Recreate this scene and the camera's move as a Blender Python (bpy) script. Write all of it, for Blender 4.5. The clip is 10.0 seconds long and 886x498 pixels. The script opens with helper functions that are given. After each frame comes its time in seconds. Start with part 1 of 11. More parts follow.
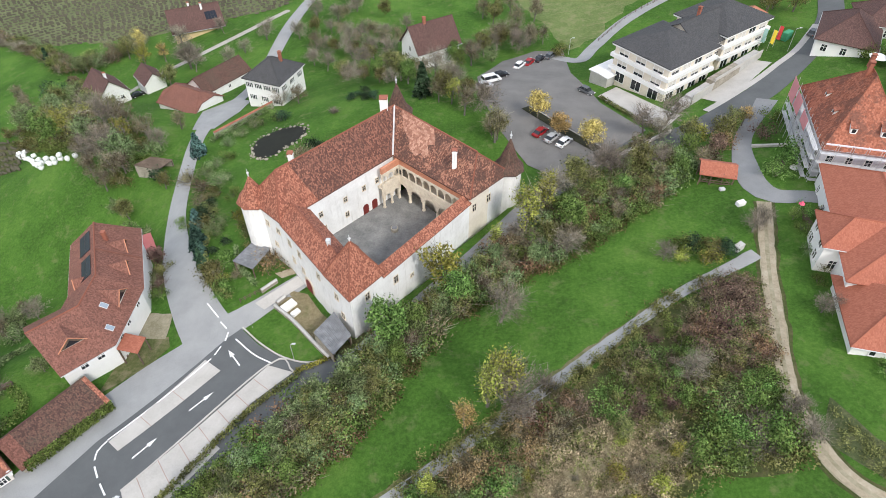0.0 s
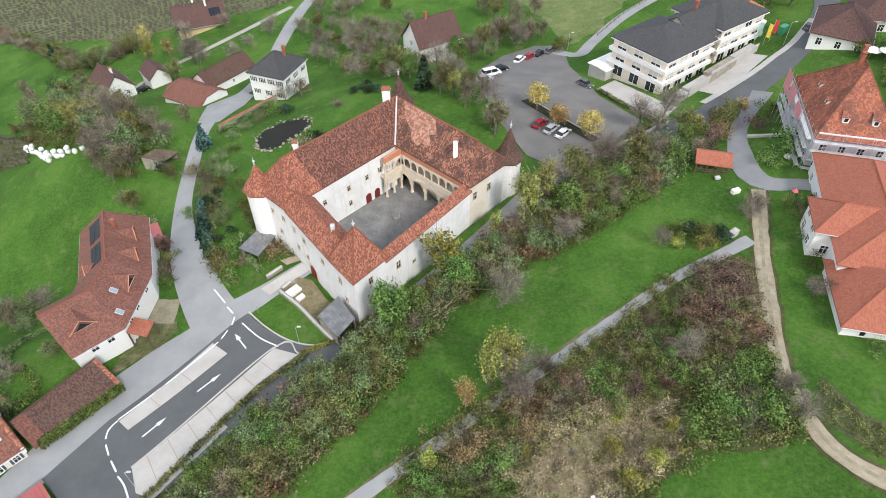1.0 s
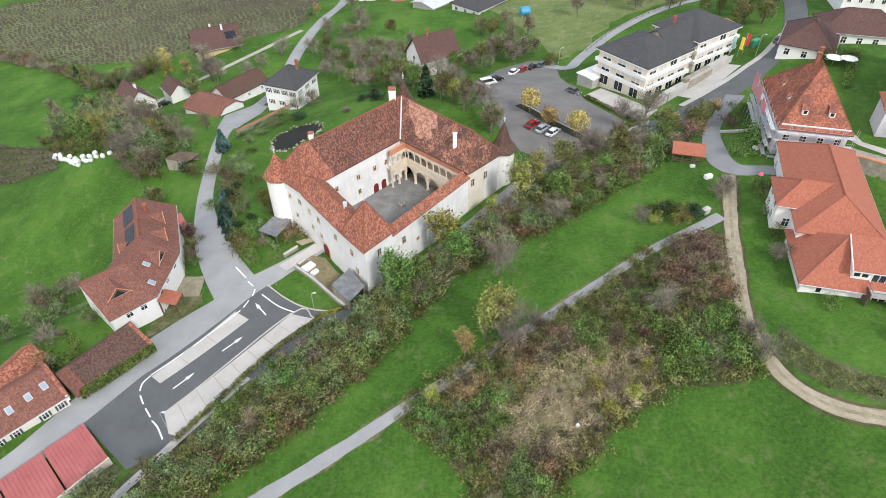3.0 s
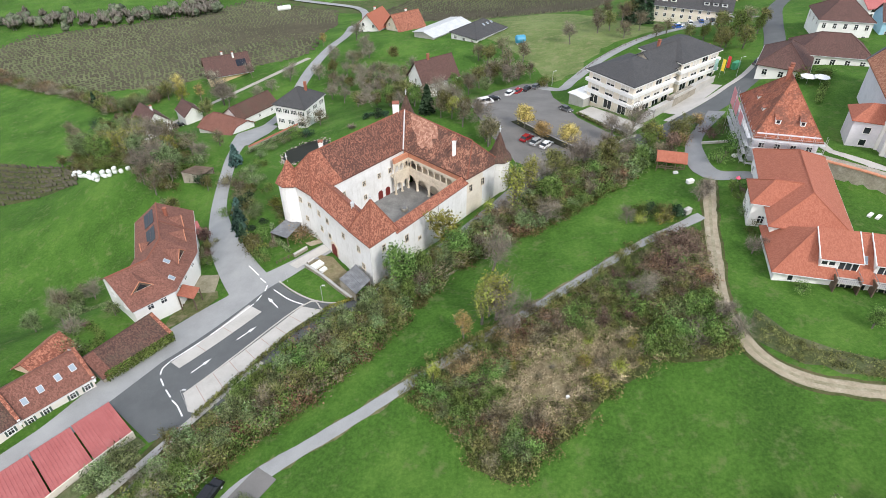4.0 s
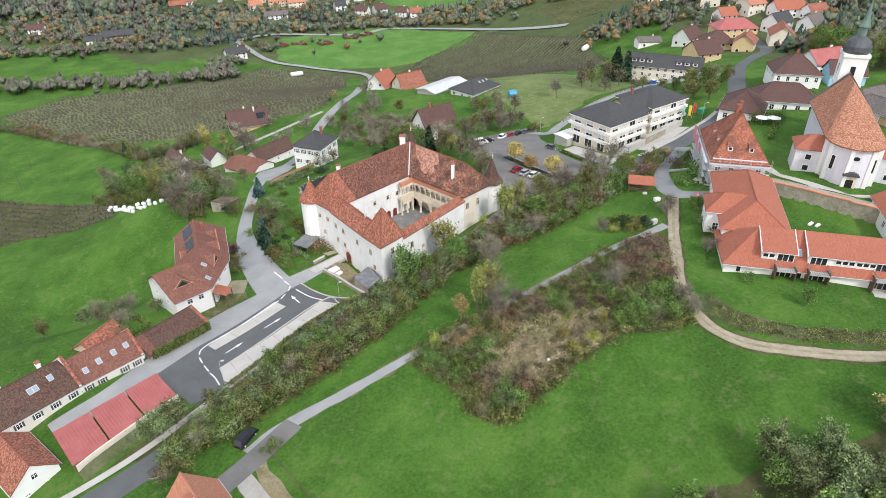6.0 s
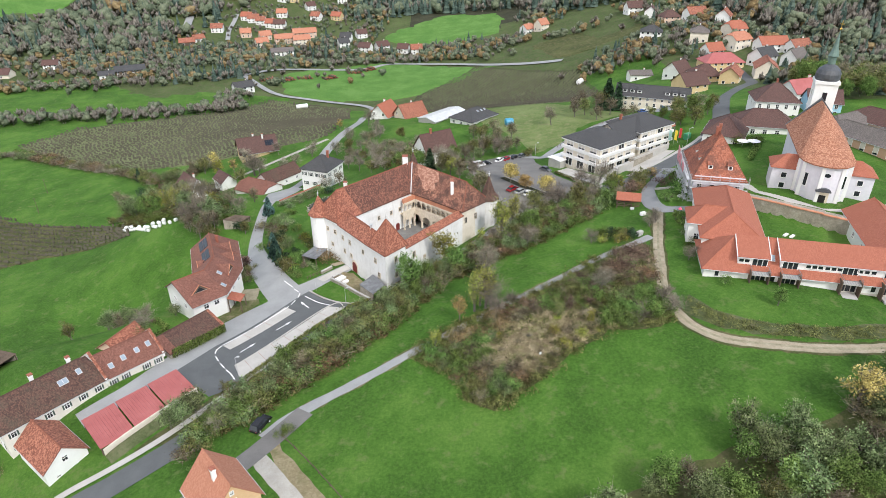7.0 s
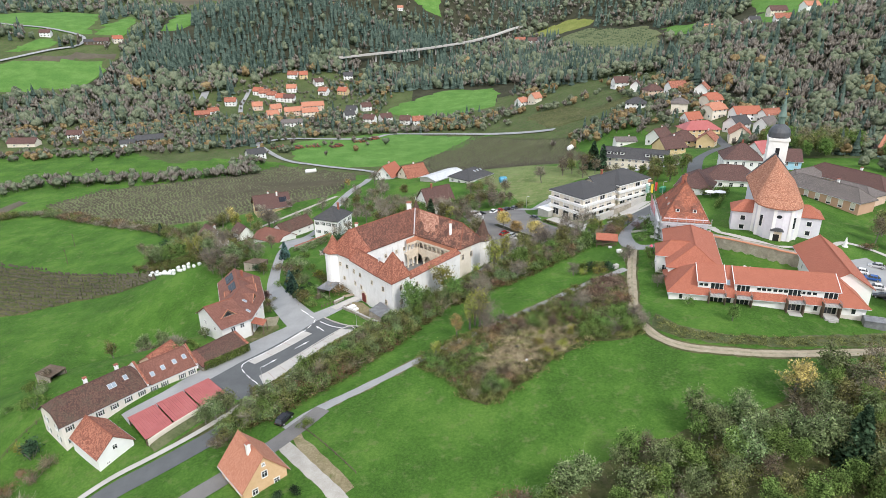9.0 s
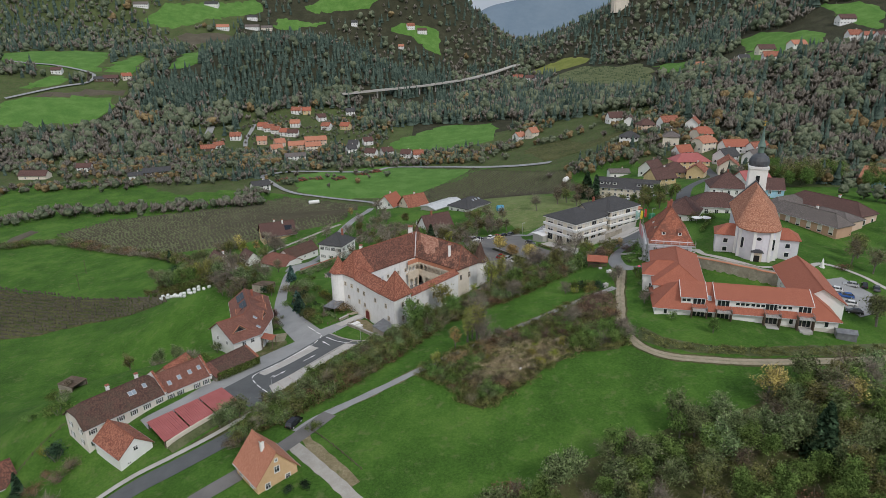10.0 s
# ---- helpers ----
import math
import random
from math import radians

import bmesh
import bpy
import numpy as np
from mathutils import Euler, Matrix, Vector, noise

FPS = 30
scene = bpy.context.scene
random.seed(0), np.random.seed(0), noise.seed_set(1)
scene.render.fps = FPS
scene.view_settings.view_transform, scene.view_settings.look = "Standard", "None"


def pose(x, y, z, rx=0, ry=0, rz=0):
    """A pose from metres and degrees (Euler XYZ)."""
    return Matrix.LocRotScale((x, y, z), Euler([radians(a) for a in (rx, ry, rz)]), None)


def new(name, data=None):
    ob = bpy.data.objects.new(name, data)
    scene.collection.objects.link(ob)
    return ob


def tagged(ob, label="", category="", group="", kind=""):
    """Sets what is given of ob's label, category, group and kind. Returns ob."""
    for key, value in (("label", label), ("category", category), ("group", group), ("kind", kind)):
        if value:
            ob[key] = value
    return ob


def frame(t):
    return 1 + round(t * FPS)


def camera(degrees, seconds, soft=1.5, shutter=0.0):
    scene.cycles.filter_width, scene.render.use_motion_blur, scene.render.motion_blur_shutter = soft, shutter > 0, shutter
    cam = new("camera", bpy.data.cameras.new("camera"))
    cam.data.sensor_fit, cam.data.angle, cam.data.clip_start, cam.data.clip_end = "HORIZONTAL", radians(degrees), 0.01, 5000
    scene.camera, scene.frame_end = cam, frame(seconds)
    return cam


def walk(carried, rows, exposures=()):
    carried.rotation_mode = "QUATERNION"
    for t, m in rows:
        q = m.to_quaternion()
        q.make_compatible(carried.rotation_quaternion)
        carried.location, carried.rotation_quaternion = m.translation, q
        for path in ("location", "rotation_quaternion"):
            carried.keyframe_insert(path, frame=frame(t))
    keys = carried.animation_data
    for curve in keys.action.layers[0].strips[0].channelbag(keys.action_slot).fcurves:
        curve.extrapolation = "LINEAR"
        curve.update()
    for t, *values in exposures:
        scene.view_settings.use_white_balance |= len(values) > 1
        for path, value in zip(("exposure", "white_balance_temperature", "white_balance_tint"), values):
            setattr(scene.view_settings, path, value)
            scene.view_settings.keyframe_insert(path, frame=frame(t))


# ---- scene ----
cam = camera(70.3, 10.0, 0.75)
METRES, EYE, TILT, LEAN, TURN = 105.0, 87.0, -44.54, 0.0, 0.0
ROWS = [
    (0.0, 0.0, 0.0, 0.0, 0.0, 0.0, -0.0),
    (0.5, -0.0003, -0.0123, -0.0113, 0.03, 0.01, -0.0),
    (1.0, -0.0006, -0.0248, -0.0236, 0.09, 0.03, 0.03),
    (1.5, -0.0015, -0.0434, -0.0415, 0.1, 0.04, 0.09),
    (2.0, -0.001, -0.0682, -0.0661, 0.14, 0.55, 0.14),
    (2.5, -0.0011, -0.0992, -0.0964, 0.15, 1.77, 0.18),
    (4.0, -0.0012, -0.212, -0.2096, 0.2, 6.48, 0.33),
    (4.5, -0.0018, -0.2535, -0.2504, 0.19, 8.0, 0.35),
    (5.0, -0.0022, -0.296, -0.2917, 0.2, 9.56, 0.38),
    (6.5, -0.0019, -0.4216, -0.4161, 0.23, 14.35, 0.38),
    (7.0, -0.0018, -0.4634, -0.4571, 0.24, 15.93, 0.38),
    (7.5, -0.0015, -0.5052, -0.4979, 0.26, 17.53, 0.4),
    (8.0, -0.001, -0.5456, -0.5375, 0.25, 19.1, 0.4),
    (8.5, -0.0007, -0.5874, -0.5784, 0.25, 20.74, 0.4),
    (9.0, -0.0003, -0.6291, -0.6193, 0.26, 22.38, 0.41),
    (9.5, 0.0003, -0.671, -0.6602, 0.27, 24.04, 0.42),
    (10.0, 0.0005, -0.7127, -0.7013, 0.24, 25.53, 0.42),
]
EXPOSURES = [(0.0, 0.13), (9.5, 0.13), (10.0, -0.77)]
walk(cam, [(t, pose(0, 0, EYE, TILT, LEAN, TURN) @ pose(METRES * x, METRES * y, METRES * z, 90 + pitch, roll, yaw)) for t, x, y, z, yaw, pitch, roll in ROWS], EXPOSURES)

# ---- light: an overcast autumn day ----
SUN_UP, SUN_TURN = 42.0, 215.0
world = bpy.data.worlds.new("overcast")
scene.world = world
world.use_nodes = True
wn = world.node_tree.nodes
wl = world.node_tree.links
wn.clear()
sky = wn.new("ShaderNodeTexSky")
sky.sky_type, sky.sun_disc = "NISHITA", False
sky.sun_elevation, sky.sun_rotation = radians(SUN_UP), radians(SUN_TURN)
sky.dust_density, sky.air_density = 5.0, 1.0
bg_sky = wn.new("ShaderNodeBackground")
bg_sky.inputs["Strength"].default_value = 0.06
bg_cloud = wn.new("ShaderNodeBackground")
bg_cloud.inputs["Color"].default_value = (0.77, 0.87, 1.02, 1)
bg_cloud.inputs["Strength"].default_value = 0.80
both = wn.new("ShaderNodeAddShader")
wout = wn.new("ShaderNodeOutputWorld")
wl.new(sky.outputs[0], bg_sky.inputs["Color"])
wl.new(bg_sky.outputs[0], both.inputs[0])
wl.new(bg_cloud.outputs[0], both.inputs[1])
wl.new(both.outputs[0], wout.inputs["Surface"])
sun = new("sun", bpy.data.lights.new("sun", "SUN"))
sun.data.energy, sun.data.angle, sun.data.color = 2.65, radians(10), (1.0, 0.96, 0.91)
sun.matrix_world = pose(0, 0, 200, 90 - SUN_UP, 0, SUN_TURN - 180)

# ---- terrain heights: broad rises and hollows (x, y, radius, height) ----
NEAR_RISES = [
    (-92, 0, 34, -2.4), (-92, 44, 34, 19.5), (-92, 90, 34, -10.9), (-92, 135, 34, 13.2), (-52, 0, 34, 8.6), (-52, 44, 34, 3.7),
    (-52, 90, 34, 13.6), (-52, 135, 34, 4), (-12, 0, 34, 4.9), (-12, 44, 34, 10.7), (-12, 90, 34, 6.9), (-12, 135, 34, 13.3),
    (28, 0, 34, 5.6), (28, 44, 34, 9.9), (28, 90, 34, 9.9), (28, 135, 34, 7.7), (68, 0, 34, 3.9), (68, 44, 34, 9.9),
    (68, 90, 34, 11.5), (68, 135, 34, 4.6), (108, 0, 34, 3.5), (108, 44, 34, 3.7), (108, 90, 34, 8.7), (108, 135, 34, 7.9),
]
MID_RISES = [
    (-170, 60, 110, -3.8), (-170, 200, 110, -10.5), (-60, 240, 100, 14.5), (60, 230, 90, 10.8), (160, 200, 100, 23.9), (-220, 380, 130, -3.9),
    (-60, 400, 120, -20.6), (80, 400, 110, -10), (200, 400, 100, 22.5), (170, 40, 110, 12.3), (60, -80, 110, 11.6), (-80, -80, 120, 7.9),
]
FAR_RISES = [
    (-500, 250, 260, -35.5), (-450, 600, 220, -11.2), (-250, 650, 170, -16.7), (0, 620, 170, -28.3), (200, 620, 150, 17), (380, 600, 160, 32.1),
    (560, 420, 200, 88.5), (-700, 900, 260, 52.5), (-450, 1000, 200, 24.7), (-230, 1050, 170, 82.4), (-30, 950, 150, -17.6), (120, 1000, 120, 5.3),
    (300, 1050, 130, 8.2), (550, 850, 220, 96.3), (-900, 1500, 400, 163), (-500, 1600, 330, 100.7), (-120, 1750, 260, 287.5), (60, 1450, 150, 14.5),
    (250, 1700, 170, -30.2), (450, 1400, 220, 98.7), (800, 1300, 350, 185.4), (900, 800, 300, 130.6), (-1100, 2300, 600, 408.4), (-350, 2200, 350, 145.8),
    (560, 1900, 300, 83.4), (1200, 2000, 600, 355.1), (300, -200, 250, 34.8), (280, 120, 110, 20.7),
]
HOLLOWS = [(104, 238, 34, -7.0), (-72, 64, 12, 3.0)]
RISES = np.array(NEAR_RISES + MID_RISES + FAR_RISES + HOLLOWS, float)


def heights(x, y):
    """The ground's height at arrays of x and y."""
    x, y = np.asarray(x, float), np.asarray(y, float)
    z = np.full(x.shape, -20.0)
    for cx, cy, r, h in RISES:
        z += h * np.exp(-((x - cx) ** 2 + (y - cy) ** 2) / r ** 2)
    # the step held by the retaining wall below the church
    u, d = (x - 94) * 0.788 - (y - 85) * 0.615, -(x - 94) * 0.615 - (y - 85) * 0.788
    across = np.clip(d / 1.2, 0, 1) * np.exp(-(np.clip(d, 0, None) / 22) ** 2)
    return z - 2.7 * across * np.exp(-(u / 20) ** 6)


def g(x, y):
    return float(heights(np.array([x]), np.array([y]))[0])


# ---- materials ----
def nodes_of(m):
    m.use_nodes = True
    return m.node_tree.nodes, m.node_tree.links, m.node_tree.nodes["Principled BSDF"]


def ramp(nodes, stops):
    r = nodes.new("ShaderNodeValToRGB")
    el = r.color_ramp.elements
    while len(el) < len(stops):
        el.new(0.5)
    for e, (p, c) in zip(el, stops):
        e.position, e.color = p, (*c, 1)
    return r


def tex_noise(nodes, links, src, scale, detail=4.0, rough=0.6):
    n = nodes.new("ShaderNodeTexNoise")
    n.inputs["Scale"].default_value, n.inputs["Detail"].default_value, n.inputs["Roughness"].default_value = scale, detail, rough
    links.new(src, n.inputs["Vector"])
    return n.outputs["Fac"]


def mix_rgb(nodes, links, fac, a, b, mode="MIX"):
    n = nodes.new("ShaderNodeMix")
    n.data_type, n.blend_type = "RGBA", mode
    for sock, v in ((n.inputs["Factor"], fac), (n.inputs[6], a), (n.inputs[7], b)):
        if isinstance(v, (int, float)):
            sock.default_value = v
        elif isinstance(v, tuple):
            sock.default_value = (*v, 1)
        else:
            links.new(v, sock)
    return n.outputs[2]


def bump(nodes, links, height, bsdf, strength, dist):
    b = nodes.new("ShaderNodeBump")
    b.inputs["Strength"].default_value, b.inputs["Distance"].default_value = strength, dist
    links.new(height, b.inputs["Height"])
    links.new(b.outputs[0], bsdf.inputs["Normal"])


def spread(c, f):
    return tuple(min(1.0, v * f) for v in c)


def surface(name, dark, mid, light, fine=3.0, broad=0.15, rough=0.85, bumpy=0.3, dist=0.05, blotch=0.5, metal=0.0):
    """A surface in three tones, varied at a fine and a broad scale in metres."""
    m = bpy.data.materials.new(name)
    nodes, links, bsdf = nodes_of(m)
    pos = nodes.new("ShaderNodeNewGeometry").outputs["Position"]
    f = tex_noise(nodes, links, pos, fine, 6.0, 0.7)
    b = tex_noise(nodes, links, pos, broad, 5.0, 0.6)
    r1 = ramp(nodes, [(0.28, dark), (0.5, mid), (0.74, light)])
    links.new(f, r1.inputs[0])
    r2 = ramp(nodes, [(0.3, spread(dark, 0.95)), (0.5, mid), (0.7, spread(light, 1.02))])
    links.new(b, r2.inputs[0])
    links.new(mix_rgb(nodes, links, blotch, r1.outputs[0], r2.outputs[0]), bsdf.inputs["Base Color"])
    bsdf.inputs["Roughness"].default_value, bsdf.inputs["Metallic"].default_value = rough, metal
    if bumpy:
        bump(nodes, links, f, bsdf, bumpy, dist)
    return m


def grass(name, dark, mid, light, dry, dryness=0.5):
    dark, mid, light, dry = [spread(c, 0.88) for c in (dark, mid, light, dry)]
    m = bpy.data.materials.new(name)
    nodes, links, bsdf = nodes_of(m)
    pos = nodes.new("ShaderNodeNewGeometry").outputs["Position"]
    f = tex_noise(nodes, links, pos, 1.7, 8.0, 0.8)
    b = tex_noise(nodes, links, pos, 0.06, 6.0, 0.65)
    c = tex_noise(nodes, links, pos, 0.35, 5.0, 0.7)
    r1 = ramp(nodes, [(0.38, spread(dark, 0.85)), (0.5, mid), (0.62, spread(light, 1.08))])
    links.new(f, r1.inputs[0])
    r2 = ramp(nodes, [(0.38, spread(dark, 1.0)), (0.52, mid), (0.64, spread(light, 1.05))])
    links.new(b, r2.inputs[0])
    base = mix_rgb(nodes, links, 0.55, r1.outputs[0], r2.outputs[0])
    r3 = ramp(nodes, [(dryness, (0, 0, 0)), (dryness + 0.22, (1, 1, 1))])
    links.new(c, r3.inputs[0])
    links.new(mix_rgb(nodes, links, r3.outputs[0], base, dry), bsdf.inputs["Base Color"])
    bsdf.inputs["Roughness"].default_value = 0.95
    bsdf.inputs["Specular IOR Level"].default_value = 0.15
    bump(nodes, links, f, bsdf, 0.9, 0.35)
    return m


def tiles(name, a, b, c, wide=0.19, tall=0.30, moss=0.45, mosscol=(0.06, 0.045, 0.035), fade=0.45, cover=(0.45, 0.72)):
    """Roof tiles in courses along the roof's own slope, with old dark ones and growth in patches."""
    a, b, c = spread(a, 0.72), spread(b, 0.82), spread(c, 0.95)
    m = bpy.data.materials.new(name)
    nodes, links, bsdf = nodes_of(m)
    uv = nodes.new("ShaderNodeUVMap")
    uv.uv_map = "slope"
    br = nodes.new("ShaderNodeTexBrick")
    br.inputs["Scale"].default_value = 1.0
    br.inputs["Brick Width"].default_value, br.inputs["Row Height"].default_value = wide, tall
    br.inputs["Mortar Size"].default_value, br.inputs["Mortar Smooth"].default_value = 0.016, 0.5
    br.inputs["Color1"].default_value, br.inputs["Color2"].default_value = (0, 0, 0, 1), (1, 1, 1, 1)
    br.inputs["Mortar"].default_value = (0.35, 0.35, 0.35, 1)
    links.new(uv.outputs[0], br.inputs["Vector"])
    pos = nodes.new("ShaderNodeNewGeometry").outputs["Position"]
    calm = nodes.new("ShaderNodeMath")
    calm.operation = "MULTIPLY_ADD"
    links.new(tex_noise(nodes, links, uv.outputs[0], 4.5, 3.0, 0.7), calm.inputs[0])
    calm.inputs[1].default_value, calm.inputs[2].default_value = 0.55, 0.22
    spots = calm.outputs[0]
    add = nodes.new("ShaderNodeMath")
    add.operation = "MULTIPLY_ADD"
    links.new(br.outputs["Color"], add.inputs[0])
    add.inputs[1].default_value = fade
    links.new(spots, add.inputs[2])
    top = 0.5 + fade
    r = ramp(nodes, [(0.36, a), (0.36 + (top - 0.36) * 0.5, b), (min(1.0, top * 0.93), c)])
    links.new(add.outputs[0], r.inputs[0])
    grow = tex_noise(nodes, links, pos, 0.33, 5.0, 0.65)
    grow2 = tex_noise(nodes, links, pos, 2.7, 3.0, 0.7)
    mm = nodes.new("ShaderNodeMath")
    mm.operation = "MULTIPLY_ADD"
    links.new(grow2, mm.inputs[0])
    mm.inputs[1].default_value = 0.6
    links.new(grow, mm.inputs[2])
    r2 = ramp(nodes, [(cover[0] + 0.25, (0, 0, 0)), (cover[1] + 0.25, (moss, moss, moss))])
    links.new(mm.outputs[0], r2.inputs[0])
    links.new(mix_rgb(nodes, links, r2.outputs[0], r.outputs[0], mosscol), bsdf.inputs["Base Color"])
    bsdf.inputs["Roughness"].default_value = 0.85
    bump(nodes, links, br.outputs["Fac"], bsdf, 0.6, -0.05)
    return m


def plain(name, col, rough=0.6, metal=0.0, vary=0.12):
    d, l = tuple(v * (1 - vary) for v in col), tuple(min(1, v * (1 + vary)) for v in col)
    return surface(name, d, col, l, 6.0, 0.5, rough, 0.08, 0.01, 0.5, metal)


def foliage(name, a, b, c, rough=0.95):
    """Leaves: each leaf and each tree differs a little; crown shade is painted in."""
    m = bpy.data.materials.new(name)
    nodes, links, bsdf = nodes_of(m)
    isl = nodes.new("ShaderNodeNewGeometry").outputs["Random Per Island"]
    obr = nodes.new("ShaderNodeObjectInfo").outputs["Random"]
    # darkest leaf tone deepened to stand for the shade inside crowns
    a, c = spread(a, 0.45), tuple(u * 0.55 + v * 0.45 for u, v in zip(c, b))
    r = ramp(nodes, [(0.12, a), (0.55, b), (0.97, c)])
    links.new(isl, r.inputs[0])
    pos = nodes.new("ShaderNodeNewGeometry").outputs["Position"]
    # noise patches in the colour imitate lit crown tops and dark gaps
    drift = nodes.new("ShaderNodeMapRange")
    drift.inputs["From Min"].default_value, drift.inputs["From Max"].default_value = 0.36, 0.64
    drift.inputs["To Min"].default_value, drift.inputs["To Max"].default_value = 0.52, 1.35
    links.new(tex_noise(nodes, links, pos, 0.55, 2.0, 0.6), drift.inputs["Value"])

    hs = nodes.new("ShaderNodeHueSaturation")
    for sock, lo, hi in (("Hue", 0.468, 0.522), ("Value", 0.82, 1.50)):
        mr = nodes.new("ShaderNodeMapRange")
        mr.inputs["To Min"].default_value, mr.inputs["To Max"].default_value = lo, hi
        links.new(obr, mr.inputs["Value"])
        links.new(mr.outputs[0], hs.inputs[sock])
    hs.inputs["Saturation"].default_value = 0.98
    links.new(mix_rgb(nodes, links, 1.0, r.outputs[0], drift.outputs[0], "MULTIPLY"), hs.inputs["Color"])
    links.new(hs.outputs[0], bsdf.inputs["Base Color"])
    bsdf.inputs["Roughness"].default_value = rough
    bsdf.inputs["Specular IOR Level"].default_value = 0.03
    return m


def glass_pane(name):
    m = bpy.data.materials.new(name)
    nodes, links, bsdf = nodes_of(m)
    bsdf.inputs["Base Color"].default_value = (0.02, 0.025, 0.03, 1)
    bsdf.inputs["Roughness"].default_value = 0.08
    bsdf.inputs["Specular IOR Level"].default_value = 0.6
    return m


M_MEADOW = grass("meadow_grass", (0.039, 0.100, 0.015), (0.074, 0.172, 0.025), (0.128, 0.240, 0.044), (0.172, 0.210, 0.080), 0.55)
M_FIELD = grass("sown_green", (0.075, 0.185, 0.035), (0.115, 0.240, 0.052), (0.160, 0.290, 0.078), (0.175, 0.260, 0.095), 0.60)
M_ROUGH = grass("rough_grass", (0.050, 0.068, 0.022), (0.088, 0.105, 0.036), (0.140, 0.145, 0.060), (0.17, 0.145, 0.08), 0.48)
M_DRY = grass("dry_straw_grass", (0.20, 0.17, 0.095), (0.31, 0.26, 0.155), (0.42, 0.36, 0.235), (0.15, 0.16, 0.06), 0.52)
M_SOIL = surface("brown_soil", (0.065, 0.055, 0.036), (0.095, 0.082, 0.055), (0.135, 0.118, 0.080), 1.2, 0.05, 0.95, 0.5, 0.2)
M_VINEGREEN = grass("grassed_vineyard_ground", (0.118, 0.146, 0.064), (0.158, 0.188, 0.086), (0.205, 0.230, 0.114), (0.170, 0.168, 0.096), 0.48)
M_VINEGROUND = grass("vineyard_ground", (0.110, 0.122, 0.060), (0.150, 0.160, 0.082), (0.195, 0.198, 0.110), (0.130, 0.180, 0.066), 0.48)
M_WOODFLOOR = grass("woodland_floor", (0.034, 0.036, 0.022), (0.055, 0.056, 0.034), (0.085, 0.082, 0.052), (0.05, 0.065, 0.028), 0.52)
M_VALLEY = grass("valley_grass", (0.055, 0.090, 0.026), (0.085, 0.125, 0.040), (0.120, 0.160, 0.058), (0.13, 0.12, 0.07), 0.46)
M_MIDASPHALT = surface("grey_asphalt", (0.17, 0.175, 0.18), (0.225, 0.23, 0.235), (0.28, 0.285, 0.29), 5.0, 0.2, 0.9, 0.15, 0.01)
M_ASPHALT = surface("dark_asphalt", (0.080, 0.085, 0.088), (0.104, 0.110, 0.113), (0.130, 0.135, 0.138), 9.0, 0.25, 0.9, 0.15, 0.01)
M_OLDASPHALT = surface("bleached_asphalt", (0.235, 0.24, 0.24), (0.30, 0.305, 0.305), (0.365, 0.37, 0.365), 6.0, 0.2, 0.9, 0.15, 0.01)
M_LOTASPHALT = surface("worn_asphalt", (0.12, 0.115, 0.11), (0.165, 0.158, 0.15), (0.21, 0.20, 0.19), 5.0, 0.2, 0.9, 0.15, 0.01)
M_GRAVEL = surface("pale_gravel", (0.28, 0.26, 0.22), (0.38, 0.36, 0.32), (0.48, 0.46, 0.42), 5.0, 0.4, 0.95, 0.4, 0.03)
M_DIRT = surface("trodden_dirt", (0.20, 0.17, 0.11), (0.33, 0.28, 0.20), (0.45, 0.40, 0.31), 3.0, 0.5, 0.95, 0.4, 0.04)
M_PAVER = surface("pale_paving", (0.38, 0.36, 0.33), (0.46, 0.44, 0.41), (0.54, 0.52, 0.49), 4.0, 0.3, 0.9, 0.2, 0.01)
M_PINKPAVER = surface("reddish_paving", (0.30, 0.20, 0.17), (0.36, 0.25, 0.21), (0.42, 0.30, 0.26), 4.0, 0.3, 0.9, 0.2, 0.01)
M_COBBLE = surface("grey_cobbles", (0.10, 0.10, 0.098), (0.185, 0.185, 0.18), (0.30, 0.30, 0.285), 3.5, 0.35, 0.9, 0.6, 0.05)
M_PAINTLINE = plain("road_paint", (0.80, 0.80, 0.80), 0.7)
M_PLASTER = surface("white_plaster", (0.70, 0.69, 0.67), (0.80, 0.80, 0.785), (0.84, 0.84, 0.83), 1.6, 0.25, 0.9, 0.1, 0.02, 0.5)


def old_plaster(name, dark, mid, light):
    """Lime plaster with broad damp stains and thin rain streaks running down."""
    m = surface(name, dark, mid, light, 1.6, 0.25, 0.9, 0.15, 0.03, 0.5)
    nodes, links, bsdf = nodes_of(m)
    base = bsdf.inputs["Base Color"].links[0].from_socket
    pos = nodes.new("ShaderNodeNewGeometry").outputs["Position"]
    stretch = nodes.new("ShaderNodeVectorMath")
    stretch.operation = "MULTIPLY"
    stretch.inputs[1].default_value = (1.0, 1.0, 0.12)
    links.new(pos, stretch.inputs[0])
    r1 = ramp(nodes, [(0.53, (0, 0, 0)), (0.74, (0.55, 0.55, 0.55))])
    links.new(tex_noise(nodes, links, stretch.outputs[0], 1.5, 5.0, 0.7), r1.inputs[0])
    r2 = ramp(nodes, [(0.52, (0, 0, 0)), (0.72, (0.5, 0.5, 0.5))])
    links.new(tex_noise(nodes, links, pos, 0.16, 5.0, 0.7), r2.inputs[0])
    one = mix_rgb(nodes, links, r1.outputs[0], base, (0.50, 0.49, 0.46))
    links.new(mix_rgb(nodes, links, r2.outputs[0], one, (0.56, 0.55, 0.52)), bsdf.inputs["Base Color"])
    return m


